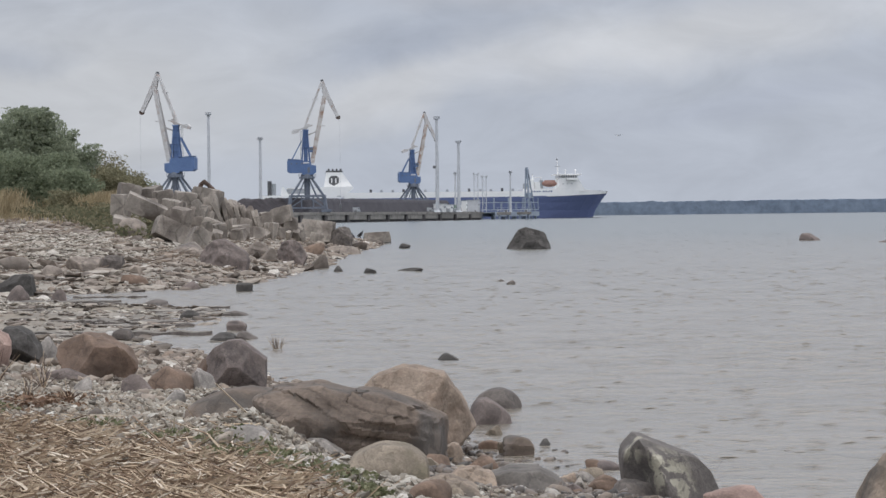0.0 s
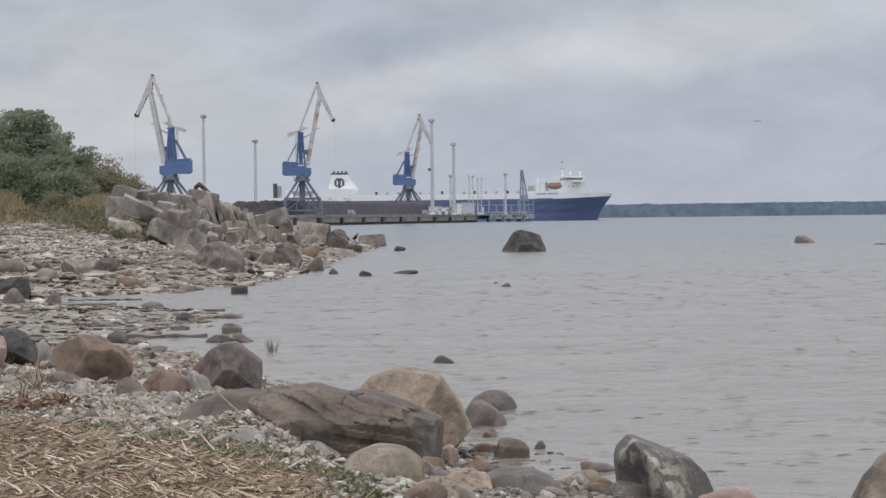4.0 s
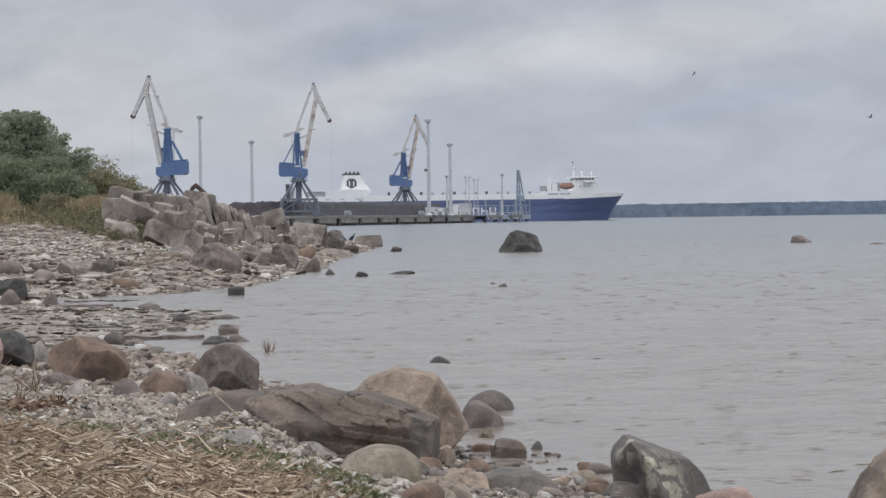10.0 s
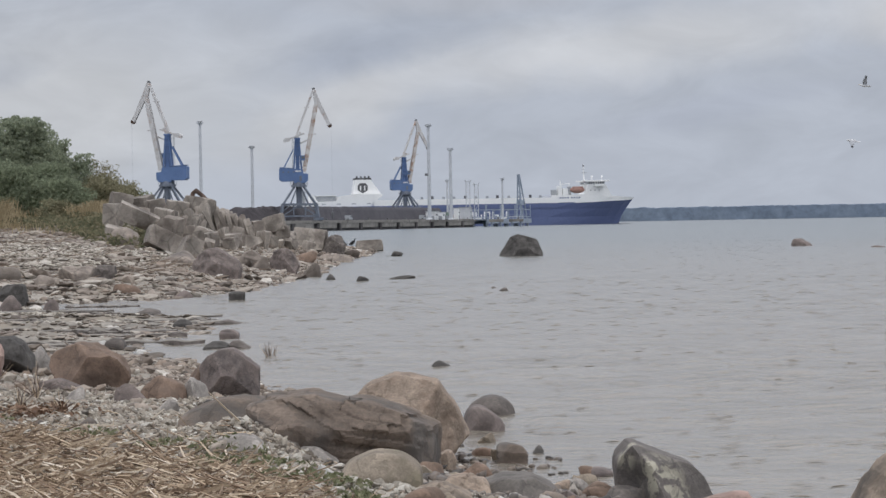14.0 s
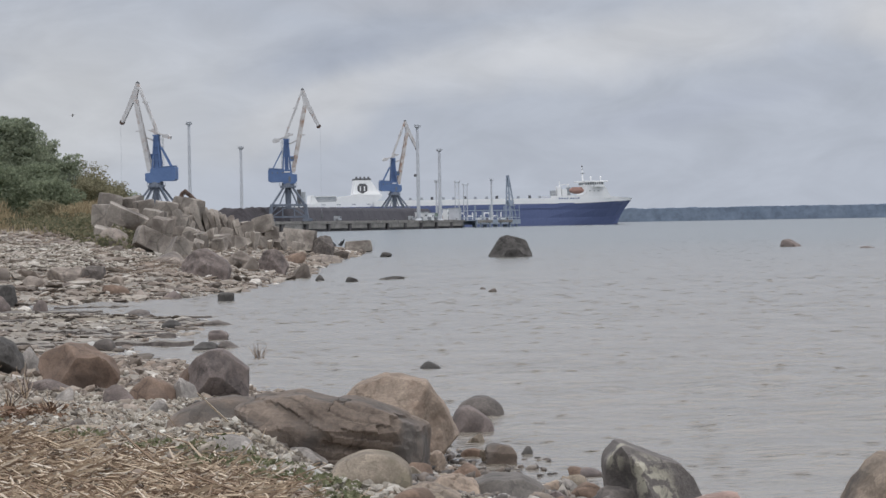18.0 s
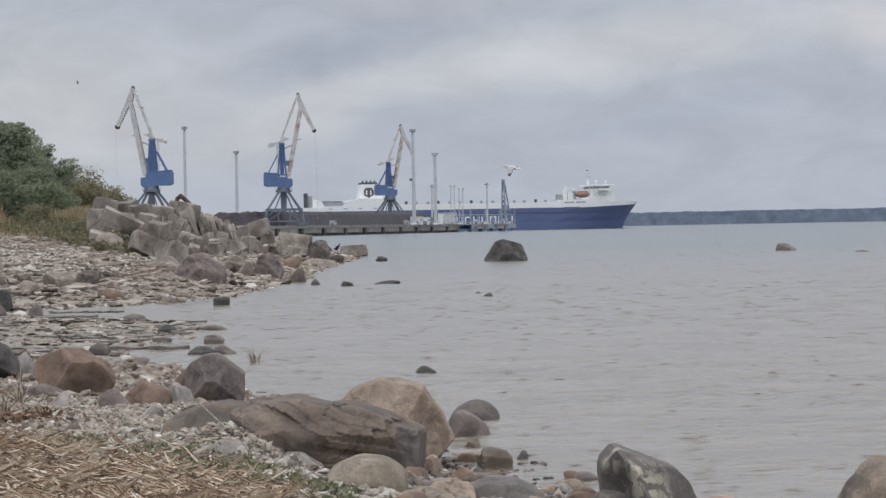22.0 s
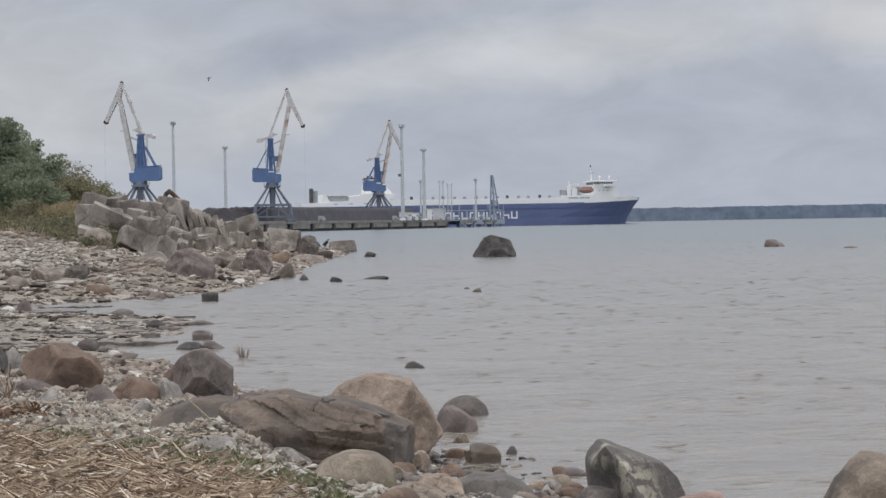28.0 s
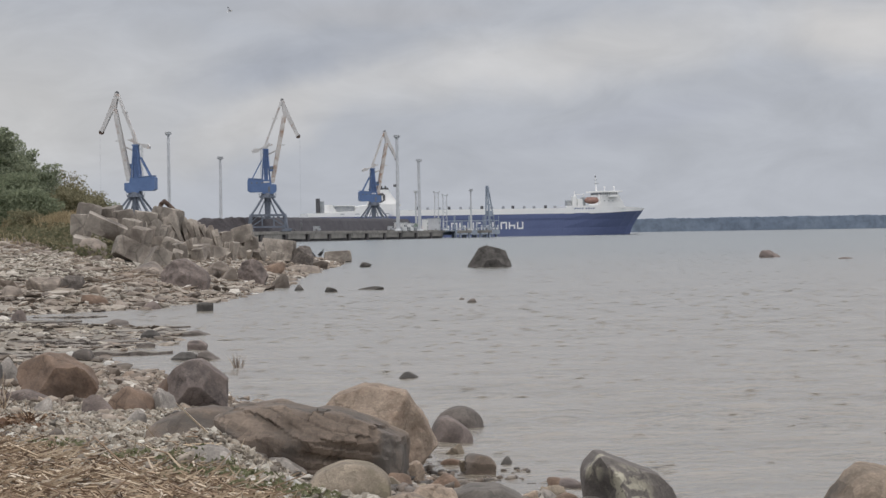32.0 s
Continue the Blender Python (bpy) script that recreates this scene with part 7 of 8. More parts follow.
concrete_block(-8.97, 126.18, 1.34, 0.39, 0.40, 1.04, 12, 5, 44, "leaning concrete slab in the breakwater heap", 0.53)
concrete_block(-10.10, 119.26, 1.41, 0.31, 0.32, 0.59, 26, -34, 7, "tilted weathered concrete cube in the breakwater heap", 0.28)


# ---------------------------------------------------------------- shingle, reeds, plants
def shingle():
    rng = np.random.default_rng(5)
    pos = places(rng, 17000, 11.0, 24.0, 0.8, land=0.06)
    wet = inland(pos[:, 0], pos[:, 1]) + rng.normal(0, 0.22, len(pos)) < 1.95
    scatter("wet_pebbles", "wet dark pebbles along the water line", pos[wet], np.clip(np.exp(rng.normal(math.log(0.06), 0.5, int(wet.sum()))), 0.02, 0.17), 1,
            M["wet_pebbles"], 10, smooth=True, tilt=25)
    pos = pos[~wet]
    size = np.exp(rng.normal(math.log(0.046), 0.42, len(pos)))
    scatter("pebbles", "grey and cream beach pebbles on the foreground bank", pos, np.clip(size, 0.018, 0.13), 1, M["pebbles"], 11, smooth=False, tilt=25)
    pos = places(rng, 9000, 24.5, 37.0)
    size = np.exp(rng.normal(math.log(0.095), 0.5, len(pos)))
    scatter("pebbles", "brown and grey cobbles behind the boulder ridge", pos, np.clip(size, 0.03, 0.3), 1, M["cobbles"], 12, smooth=False, tilt=25)
    pos = places(rng, 5000, 34.0, 70.0, land=0.08)
    size = np.exp(rng.normal(math.log(0.10), 0.5, len(pos)))
    scatter("cobbles", "wet cobbles and flat stones on the tidal flat", pos, np.clip(size, 0.04, 0.4), 0, M["cobbles"], 13, flat=0.35)
    pos = places(rng, 49000, 66.0, 125.0)
    size = np.exp(rng.normal(math.log(0.09), 0.5, len(pos)))
    scatter("cobbles", "brown and grey cobbles covering the upper beach", pos, np.clip(size, 0.05, 0.6), 0, M["cobbles"], 14, flat=0.45)
    pos = places(rng, 4200, 62.0, 122.0, land=0.03)
    size = np.exp(rng.normal(math.log(0.44), 0.42, len(pos)))
    scatter("flat_stones", "flat angular limestone pieces strewn over the beach", pos, np.clip(size, 0.15, 1.1), 1, M["limestone"], 19, flat=0.3, smooth=False, tilt=9)
    pos = places(rng, 5200, 36.0, 68.0, land=0.06)
    size = np.exp(rng.normal(math.log(0.17), 0.5, len(pos)))
    scatter("flat_stones", "pale flat limestone pieces on the tidal flat", pos, np.clip(size, 0.08, 0.5), 1, M["limestone"], 20, flat=0.28, smooth=False, tilt=8)
    pos = places(rng, 8000, 120.0, 215.0, right=-0.02)
    size = np.exp(rng.normal(math.log(0.24), 0.5, len(pos)))
    scatter("cobbles", "grey stones around the concrete blocks", pos, np.clip(size, 0.12, 1.2), 0, M["cobbles"], 15, flat=0.6)
    pos = places(rng, 30000, 11.0, 30.0, 0.85, land=0.06)
    pos = pos[inland(pos[:, 0], pos[:, 1]) > 1.75]
    size = np.exp(rng.normal(math.log(0.036), 0.4, len(pos)))
    scatter("pebbles", "small angular limestone chips filling the shingle", pos, np.clip(size, 0.016, 0.1), 0, M["pebbles"], 18, smooth=False, tilt=40)
    pos = places(rng, 14000, 17.0, 25.0, land=0.12, right=-0.03)
    pos = pos[pos[:, 0] < -0.9]
    size = np.exp(rng.normal(math.log(0.06), 0.35, len(pos)))
    scatter("pebbles", "cream and olive pebbles crowded on the shingle crest", pos, np.clip(size, 0.03, 0.13), 0, M["pebbles"], 27, smooth=False, tilt=30)
    # stones awash at the foot of the slab, pale chips among the plants
    k = 110
    pos = np.stack([rng.uniform(0.05, 1.1, k), rng.uniform(18.4, 21.2, k), np.full(k, -0.012)], -1)
    pos = pos[inland(pos[:, 0], pos[:, 1]) < 0.1]
    scatter("wet_pebbles", "small black stones awash in the shallow water", pos, rng.uniform(0.03, 0.13, len(pos)), 1, M["wet_pebbles"], 28, flat=0.5)
    k = 620
    x, y = rng.uniform(-1.2, 0.15, k), rng.uniform(13.4, 16.6, k)
    pos = np.stack([x, y, rough_ground(x, y) + 0.03], -1)[np.abs(x + 0.55 + (y - 14.9) * 0.22) < 0.4]
    scatter("limestone_chips", "pale flat limestone chips among the shore plants", pos, rng.uniform(0.04, 0.13, len(pos)), 1, M["pale_chips"], 29, flat=0.4, smooth=False, tilt=25)
    # pale gravel under the bank and between the ledges
    k = 4000
    y = rng.uniform(78, 100, k)
    x = -0.142 * y + rng.normal(0, 0.028, k) * y
    pos = np.stack([x, y, rough_ground(x, y) + 0.04], -1)[inland(x, y) > 5]
    scatter("limestone_gravel", "pale cream limestone gravel under the grassy bank", pos, rng.uniform(0.08, 0.26, len(pos)), 0, M["pale_gravel"], 34, flat=0.35, smooth=False, tilt=10)
    k = 2600
    y = rng.choice((53.0, 57.5, 62.0), k) + rng.normal(0, 0.8, k)
    x = rng.uniform(-0.2, -0.12, k) * y
    pos = np.stack([x, y, rough_ground(x, y) + 0.02], -1)[inland(x, y) > 0.2]
    scatter("limestone_gravel", "pale cream limestone gravel between the ledges", pos, rng.uniform(0.06, 0.2, len(pos)), 0, M["pale_gravel"], 35, flat=0.35, smooth=False, tilt=10)
    # larger stones lying among the pebbles
    pos = places(rng, 420, 13.0, 36.0)
    scatter("cobbles", "larger rounded cobbles among the pebbles", pos, rng.uniform(0.1, 0.22, len(pos)), 2, M["cobbles"], 16, flat=0.6)
    pos = places(rng, 190, 66.0, 190.0, right=0.0)
    scatter("cobbles", "half-buried angular beach boulders", pos, rng.uniform(0.3, 0.8, len(pos)), 1, M["cobbles"], 17, flat=0.5, smooth=False)


shingle()


def stems(name, label, pos, length, radius, heading, pitch, bend, material, seed, category, sides=3):
    """Thin bent stems from the given roots: one mesh."""
    rng = np.random.default_rng(seed)
    n = len(pos)
    u = np.stack([np.cos(heading) * np.cos(pitch), np.sin(heading) * np.cos(pitch), np.sin(pitch)], -1)
    side = np.stack([-np.sin(heading), np.cos(heading), np.zeros(n)], -1)
    up = np.cross(u, side)
    rings = []
    for k, t in enumerate((0.0, 0.5, 1.0)):
        c = pos + u * (length * t)[:, None] + side * (bend * length * t * t)[:, None]
        r = radius * (1.0, 0.9, 0.45)[k]
        for j in range(sides):
            a = math.tau * j / sides
            rings.append(c + side * (r * math.cos(a))[:, None] + up * (r * math.sin(a))[:, None])
    v = np.stack(rings, 1)
    quad = []
    for k in range(2):
        for j in range(sides):
            a, b = k * sides + j, k * sides + (j + 1) % sides
            quad += [(a, b, b + sides), (a, b + sides, a + sides)]
    tri = np.array(quad)
    tris = (tri[None] + (np.arange(n) * 3 * sides)[:, None, None]).reshape(-1, 3)
    return tagged(mesh_from_arrays(name, v.reshape(-1, 3), tris, material), label, category, kind="stuff")


def reed_edge(x):
    """How far the drift of reeds reaches from the eye."""
    return np.interp(x, (-4.6, -3.6, -2.4, -1.4, -0.75, -0.45, -0.1), (22.3, 20.7, 19.5, 17.9, 16.2, 14.4, 11.0))


def reed_drift():
    rng = np.random.default_rng(21)
    n = 33000
    y = rng.uniform(10.5, 23, n)
    x = rng.uniform(-0.21, 0.04, n) * y
    edge = reed_edge(x)
    keep = rng.uniform(0, 1, n) < np.clip((edge - y) / 3.0, 0.05, 1)
    keep &= y < edge + 2.6
    x, y = x[keep], y[keep]
    n = len(x)
    pile = np.clip((reed_edge(x) - y) / 3, 0, 1)
    z = rough_ground(x, y) + rng.uniform(0.005, 0.075, n) * pile + 0.012
    length = np.clip(np.exp(rng.normal(math.log(0.078), 0.55, n)), 0.02, 0.36)
    stems("reed_litter", "tangled drift of broken dry reed stems on the bank", np.stack([x, y, z], -1), length, rng.uniform(0.0032, 0.0098, n),
          rng.normal(0.1, 0.75, n) + math.pi * rng.integers(0, 2, n), rng.normal(0.03, 0.3, n), rng.normal(0, 0.25, n), M["straw"], 22, "reed litter")
    # a few that stand up
    k = 60
    y = rng.uniform(12.5, 19, k)
    x = rng.uniform(-0.19, -0.05, k) * y
    stems("reed_stalks", "scattered upright broken reed stalks", np.stack([x, y, rough_ground(x, y)], -1), rng.uniform(0.06, 0.2, k), rng.uniform(0.002, 0.005, k),
          rng.uniform(0, 6.28, k), rng.uniform(0.4, 1.3, k), rng.normal(0, 0.1, k), M["straw"], 23, "reed litter")


reed_drift()


def leaf_litter():
    rng = np.random.default_rng(25)
    n = 420
    x = -3.5 + rng.normal(0, 0.2, n)
    y = 20.75 + rng.normal(0, 0.3, n)
    pos = np.stack([x, y, rough_ground(x, y) + rng.uniform(0.01, 0.07, n)], -1)
    ob = leaves("leaf_litter", pos, rng.uniform(0.03, 0.09, n), M["litter"], 26, tilt=30)
    tagged(ob, "heap of curled brown dead leaves and weed on the shingle", "leaf litter", kind="stuff")


def drift_sticks():
    rng = np.random.default_rng(41)
    pos = places(rng, 9000, 62.0, 118.0)
    n = len(pos)
    band = 0.5 + 0.5 * np.sin(inland(pos[:, 0], pos[:, 1]) * 1.7 + 0.4)
    pos = pos[(rng.uniform(0, 1, n) < band) & (inland(pos[:, 0], pos[:, 1]) > 1.5)]
    n = len(pos)
    pos[:, 2] += 0.03
    stems("drift_sticks", "brown drift sticks and reed stalks strewn over the upper beach", pos, rng.uniform(0.15, 0.9, n), rng.uniform(0.008, 0.022, n),
          rng.normal(0, 1.1, n), rng.normal(0.03, 0.15, n), rng.normal(0, 0.12, n), M["drift"], 42, "driftwood")


drift_sticks()


def leaves(name, pos, size, material, seed, parent=None, tilt=50):
    """Folded leaf blades at the given places: one mesh."""
    rng = np.random.default_rng(seed)
    n = len(pos)
    blade = np.array([(-0.5, 0, 0), (0, -0.32, 0.06), (0.5, 0, 0), (0, 0.32, 0.06)])
    p = np.einsum("nij,vj->nvi", turns(rng, n, tilt), blade) * size[:, None, None] + pos[:, None, :]
    tri = np.array([(0, 1, 2), (0, 2, 3)])
    tris = (tri[None] + (np.arange(n) * 4)[:, None, None]).reshape(-1, 3)
    ob = mesh_from_arrays(name, p.reshape(-1, 3), tris, material)
    if parent:
        ob.parent = parent
    return ob


leaf_litter()


def low_plant(x, y, spread, n, seed, label, leaf=0.042, tall=0.11, material="weed"):
    z = float(rough_ground(np.array(x), np.array(y)))
    p = thing("shore_plant", pose(x, y, z), label, "plant", "shore plants")
    rng = np.random.default_rng(seed)
    a, r = rng.uniform(0, math.tau, n), spread * np.sqrt(rng.uniform(0, 1, n))
    px, py = r * np.cos(a), 0.7 * r * np.sin(a)
    pz = rough_ground(x + px, y + py) - z + rng.uniform(0.01, tall, n) * (1 - 0.5 * r / spread)
    leaves("leaves", np.stack([px, py, pz], -1), rng.uniform(0.6, 1.5, n) * leaf, M[material], seed, p)
    bm = bmesh.new()
    for k in range(7):
        b = rng.uniform(0, math.tau)
        q = Vector((math.cos(b) * spread * 0.5, math.sin(b) * spread * 0.35, tall * 0.8))
        add_rod(bm, (0, 0, -0.01), q, 0.004, 0.002, 4)
    part("stalks", bm, M[material], p)


for x, y, r, n, s in ((-1.15, 16.3, 0.4, 260, 1), (-0.82, 15.3, 0.34, 260, 2), (-0.62, 14.5, 0.26, 200, 3), (-1.5, 17.1, 0.3, 150, 4), (-1.0, 14.7, 0.24, 130, 5),
                      (-0.48, 13.9, 0.2, 180, 6), (-3.9, 20.2, 0.3, 130, 7), (-2.1, 18.0, 0.3, 110, 8), (-2.75, 18.9, 0.24, 90, 9), (-1.55, 15.9, 0.24, 120, 10)):
    low_plant(x, y, r, n, s, "low green seaside plant growing through dry reeds")


def dead_plant(x, y, seed, tall=0.34):
    z = float(rough_ground(np.array(x), np.array(y)))
    p = thing("dead_plant", pose(x, y, z), "brown withered plant stalks in the shingle", "plant")
    rng = random.Random(seed)
    for k in range(13):
        bm = bmesh.new()
        a, lean = rng.uniform(0, math.tau), rng.uniform(0.15, 1.25)
        q, d = Vector((0, 0, 0)), Vector((math.cos(a) * lean, math.sin(a) * lean * 0.6, 1)).normalized()
        step = tall * rng.uniform(0.2, 0.36)
        for j in range(3):
            e = q + d * step
            add_rod(bm, q, e, 0.006 - 0.0015 * j, 0.0045 - 0.0015 * j, 5)
            q, d = e, (d + Vector((rng.uniform(-0.4, 0.4), rng.uniform(-0.3, 0.3), -0.12))).normalized()
        part("stalk", bm, M["rust"] if k % 3 else M["straw"], p)


dead_plant(-3.72, 21.3, 4, 0.3)
dead_plant(-3.3, 20.9, 5, 0.2)
dead_plant(-4.25, 22.6, 6, 0.42)
dead_plant(-3.86, 23.0, 8, 0.4)


def grass_tuft(x, y, z, tall, spread, n, seed, label, material, base=0.004):
    rng = np.random.default_rng(seed)
    a = rng.uniform(0, math.tau, n)
    r = spread * np.sqrt(rng.uniform(0, 1, n))
    pos = np.stack([x + r * np.cos(a), y + r * np.sin(a), np.full(n, z)], -1)
    ob = stems("grass_tuft", label, pos, tall * rng.uniform(0.5, 1.1, n), np.full(n, base), a, rng.uniform(0.9, 1.5, n), rng.normal(0, 0.12, n), material, seed, "grass")
    ob["kind"] = ""
    del ob["kind"]
    return ob


grass_tuft(-2.68, 38.4, -0.03, 0.27, 0.07, 20, 3, "small tuft of faded yellow grass standing in water", M["drift"], 0.006)


def bank_grass():
    rng = np.random.default_rng(31)
    pos = []
    for x0, x1, y0, y1, n in ((-27, -22.0, 117, 127, 3400), (-18.9, -17.0, 122, 131, 1100), (-26, -22.2, 113, 117, 300), (-21.6, -20.4, 116, 124, 260), (-21.5, -16.4, 108, 118, 160)):
        x, y = rng.uniform(x0, x1, n), rng.uniform(y0, y1, n)
        pos.append(np.stack([x, y, rough_ground(x, y) - 0.05], -1))
    pos = np.concatenate(pos)
    n = len(pos)
    stems("bank_grass", "tall straw-coloured dry grass on the bank", pos, rng.uniform(0.5, 1.0, n) * np.where(pos[:, 0] < -22, 1.75, np.where(pos[:, 1] < 118, 0.6, 1.1)), rng.uniform(0.01, 0.02, n), rng.uniform(0, 6.28, n),
          rng.uniform(1.0, 1.5, n), rng.normal(0, 0.15, n), M["dry_grass"], 32, "grass")
    x, y = rng.uniform(-23, -12.6, 9000), rng.uniform(102, 124, 9000)
    keep = np.abs(x + 12.3 + (124 - y) * -0.0 - (y - 104) * -0.42) < 2.6
    x, y = x[keep], y[keep]
    pos = np.stack([x, y, rough_ground(x, y) + rng.uniform(0, 0.5, len(x))], -1)
    ob = leaves("bank_plants", pos, rng.uniform(0.12, 0.3, len(x)), M["bank_weed"], 33)
    tagged(ob, "dark green creeping plants along the foot of the bank", "plants", kind="stuff")


bank_grass()


def tree(name, x, y, tall, spread, clumps, per, seed, material, label, trunk=0.22, leaf=0.2, crown_from=0.15):
    """A tapered trunk with limbs and a ragged crown of leaf clumps."""
    z = float(rough_ground(np.array(x), np.array(y)))
    t = thing(name, pose(x, y, z - 0.1), label, "tree" if name == "tree" else "bush")
    rng = np.random.default_rng(seed)
    centres = []
    for k in range(clumps):
        h = tall * (crown_from + (0.97 - crown_from) * rng.uniform() ** 0.8)
        f = (h / tall - crown_from) / (1 - crown_from)
        reach = spread * math.sqrt(max(0.05, 1 - (1.25 * f - 0.35) ** 2)) * rng.uniform(0.35, 1.0)
        a = rng.uniform(0, math.tau)
        centres.append((reach * math.cos(a), reach * math.sin(a) * 0.8, h))
    bm = bmesh.new()
    q = Vector((0, 0, 0))
    for k in range(5):
        e = Vector((0.15 * math.sin(k * 1.7 + seed), 0.12 * math.cos(k * 2.1), tall * 0.7 * (k + 1) / 5))
        add_rod(bm, q, e, trunk * (1 - k * 0.17), trunk * (1 - (k + 1) * 0.17), 8)
        q = e
    part("trunk", bm, M["bark"], t)
    for c in centres[:16]:
        bm = bmesh.new()
        root = Vector((0, 0, min(c[2] * 0.6, tall * 0.6)))
        mid = root.lerp(Vector(c), 0.55) + Vector((0, 0, 0.1 * tall * rng.uniform(-0.3, 0.6)))
        add_rod(bm, root, mid, trunk * 0.4, trunk * 0.25, 6)
        add_rod(bm, mid, c, trunk * 0.25, trunk * 0.06, 6)
        part("limb", bm, M["bark"], t)
    pts, size = [], []
    for c in centres:
        # each bough carries a few sprays of leaves, drooping outwards
        way = Vector((c[0], c[1], 0.0)).normalized() if abs(c[0]) + abs(c[1]) > 0.05 else Vector((1, 0, 0))
        for j in range(4):
            m = int(per * 0.25 * rng.uniform(0.4, 1.5))
            rad = rng.uniform(0.2, 0.62) * min(1.0, 0.45 + 0.4 * spread)
            hub = np.array(c) + rng.uniform(-1, 1, 3) * 0.5 * min(1.0, 0.5 + 0.3 * spread)
            p = rng.normal(size=(m, 3))
            p /= np.maximum(np.linalg.norm(p, axis=1), 1.0)[:, None]
            p *= rad * np.array((1.25, 1.0, 0.6))
            p += np.array(way)[None] * (0.5 * p[:, 2:3])
            pts.append(p + hub)
            size.append(rng.uniform(0.5, 1.5, m) * leaf)
    leaves("crown", np.concatenate(pts), np.concatenate(size), M[material], seed + 1, t, 70)
    return t


tree("tree", -27.8, 148, 6.0, 2.10, 110, 300, 52, "leaf", "dark green alder tree standing behind another", 0.24, 0.16, 0.05)
tree("tree", -25.6, 150, 6.8, 1.93, 170, 300, 51, "leaf", "dense dark green alder tree on the bank", 0.26, 0.16, 0.05)
tree("tree", -24.7, 154, 5.5, 1.15, 84, 240, 60, "leaf", "slender green alder beside the larger trees", 0.14, 0.15, 0.05)
tree("bush", -23.8, 158, 4.7, 1.2, 74, 220, 53, "leaf", "green bush at the edge of the trees", 0.1, 0.15, 0.05)
tree("bush", -22.6, 160, 4.5, 1.31, 44, 120, 54, "leaf_dry", "grey-green willow bush with thin top", 0.1, 0.13, 0.05)
tree("bush", -21.6, 156, 3.1, 1.48, 70, 200, 55, "leaf_dry", "olive willow bush on the bank", 0.1, 0.14, 0.05)
tree("bush", -21.6, 166, 2.9, 1.50, 70, 200, 56, "leaf_dry", "olive bush sloping towards the concrete blocks", 0.1, 0.14, 0.05)
tree("bush", -21.0, 170, 2.4, 1.02, 40, 170, 61, "leaf", "low green bush behind the concrete blocks", 0.08, 0.14, 0.05)
# leaf colour of the next three is darkened in place of crown shade
tree("bush", -23.0, 142, 3.6, 1.5, 70, 220, 58, "leaf_shade_tint", "dark green bush at the tree foot", 0.08, 0.15, 0.05)
tree("bush", -24.9, 140, 3.6, 1.70, 80, 220, 62, "leaf_shade_tint", "dark green bush under the alders", 0.08, 0.15, 0.05)
tree("bush", -21.3, 138, 2.6, 1.30, 60, 200, 57, "leaf_shade_tint", "low dark green bush beside dry grass", 0.08, 0.14, 0.05)
tree("bush", -19.8, 142, 2.4, 1.10, 50, 190, 63, "leaf_dry", "low olive bush behind dry grass", 0.08, 0.14, 0.05)
tree("bush", -19.7, 124, 1.1, 0.69, 30, 150, 59, "leaf_dry", "low olive bush between two patches of dry grass", 0.06, 0.11, 0.05)


def driftwood():
    """The bent rusty pipe on top of the block heap."""
    pts = [(-14.35, 139.5, 2.6), (-14.25, 139.4, 3.55), (-14.05, 139.3, 4.1), (-13.85, 139.2, 4.25), (-13.55, 139.1, 4.0), (-13.2, 139.0, 3.65), (-12.85, 138.9, 3.15)]
    bm = bmesh.new()
    for a, b in zip(pts, pts[1:]):
        add_rod(bm, a, b, 0.13, 0.13, 10)
        bmesh.ops.create_uvsphere(bm, u_segments=10, v_segments=6, radius=0.132, matrix=Matrix.Translation(b))
    ob = part("bent_pipe", bm, M["rust"], None, smooth=True)
    tagged(ob, "bent dark rusty pipe sticking out of the block heap", "pipe")


driftwood()


def wrack():
    """Dark rotten seaweed lines on the tidal flat."""
    rng = np.random.default_rng(61)
    n = 700
    y = rng.choice([38.5, 41.0, 43.6, 46.0, 49.5, 52.0, 55.5, 60.0, 68.5, 71.5], n) + rng.normal(0, 0.35, n)
    x = -rng.uniform(4.5, 12.5, n)
    keep = inland(x, y) > -0.2
    x, y = x[keep], y[keep]
    pos = np.stack([x, y, np.maximum(rough_ground(x, y), 0.0) + 0.015], -1)
    scatter("seaweed", "dark wet seaweed lines left on the flat", pos, rng.uniform(0.1, 0.45, len(x)), 0, M["seaweed"], 62, flat=0.16, category="seaweed")


wrack()


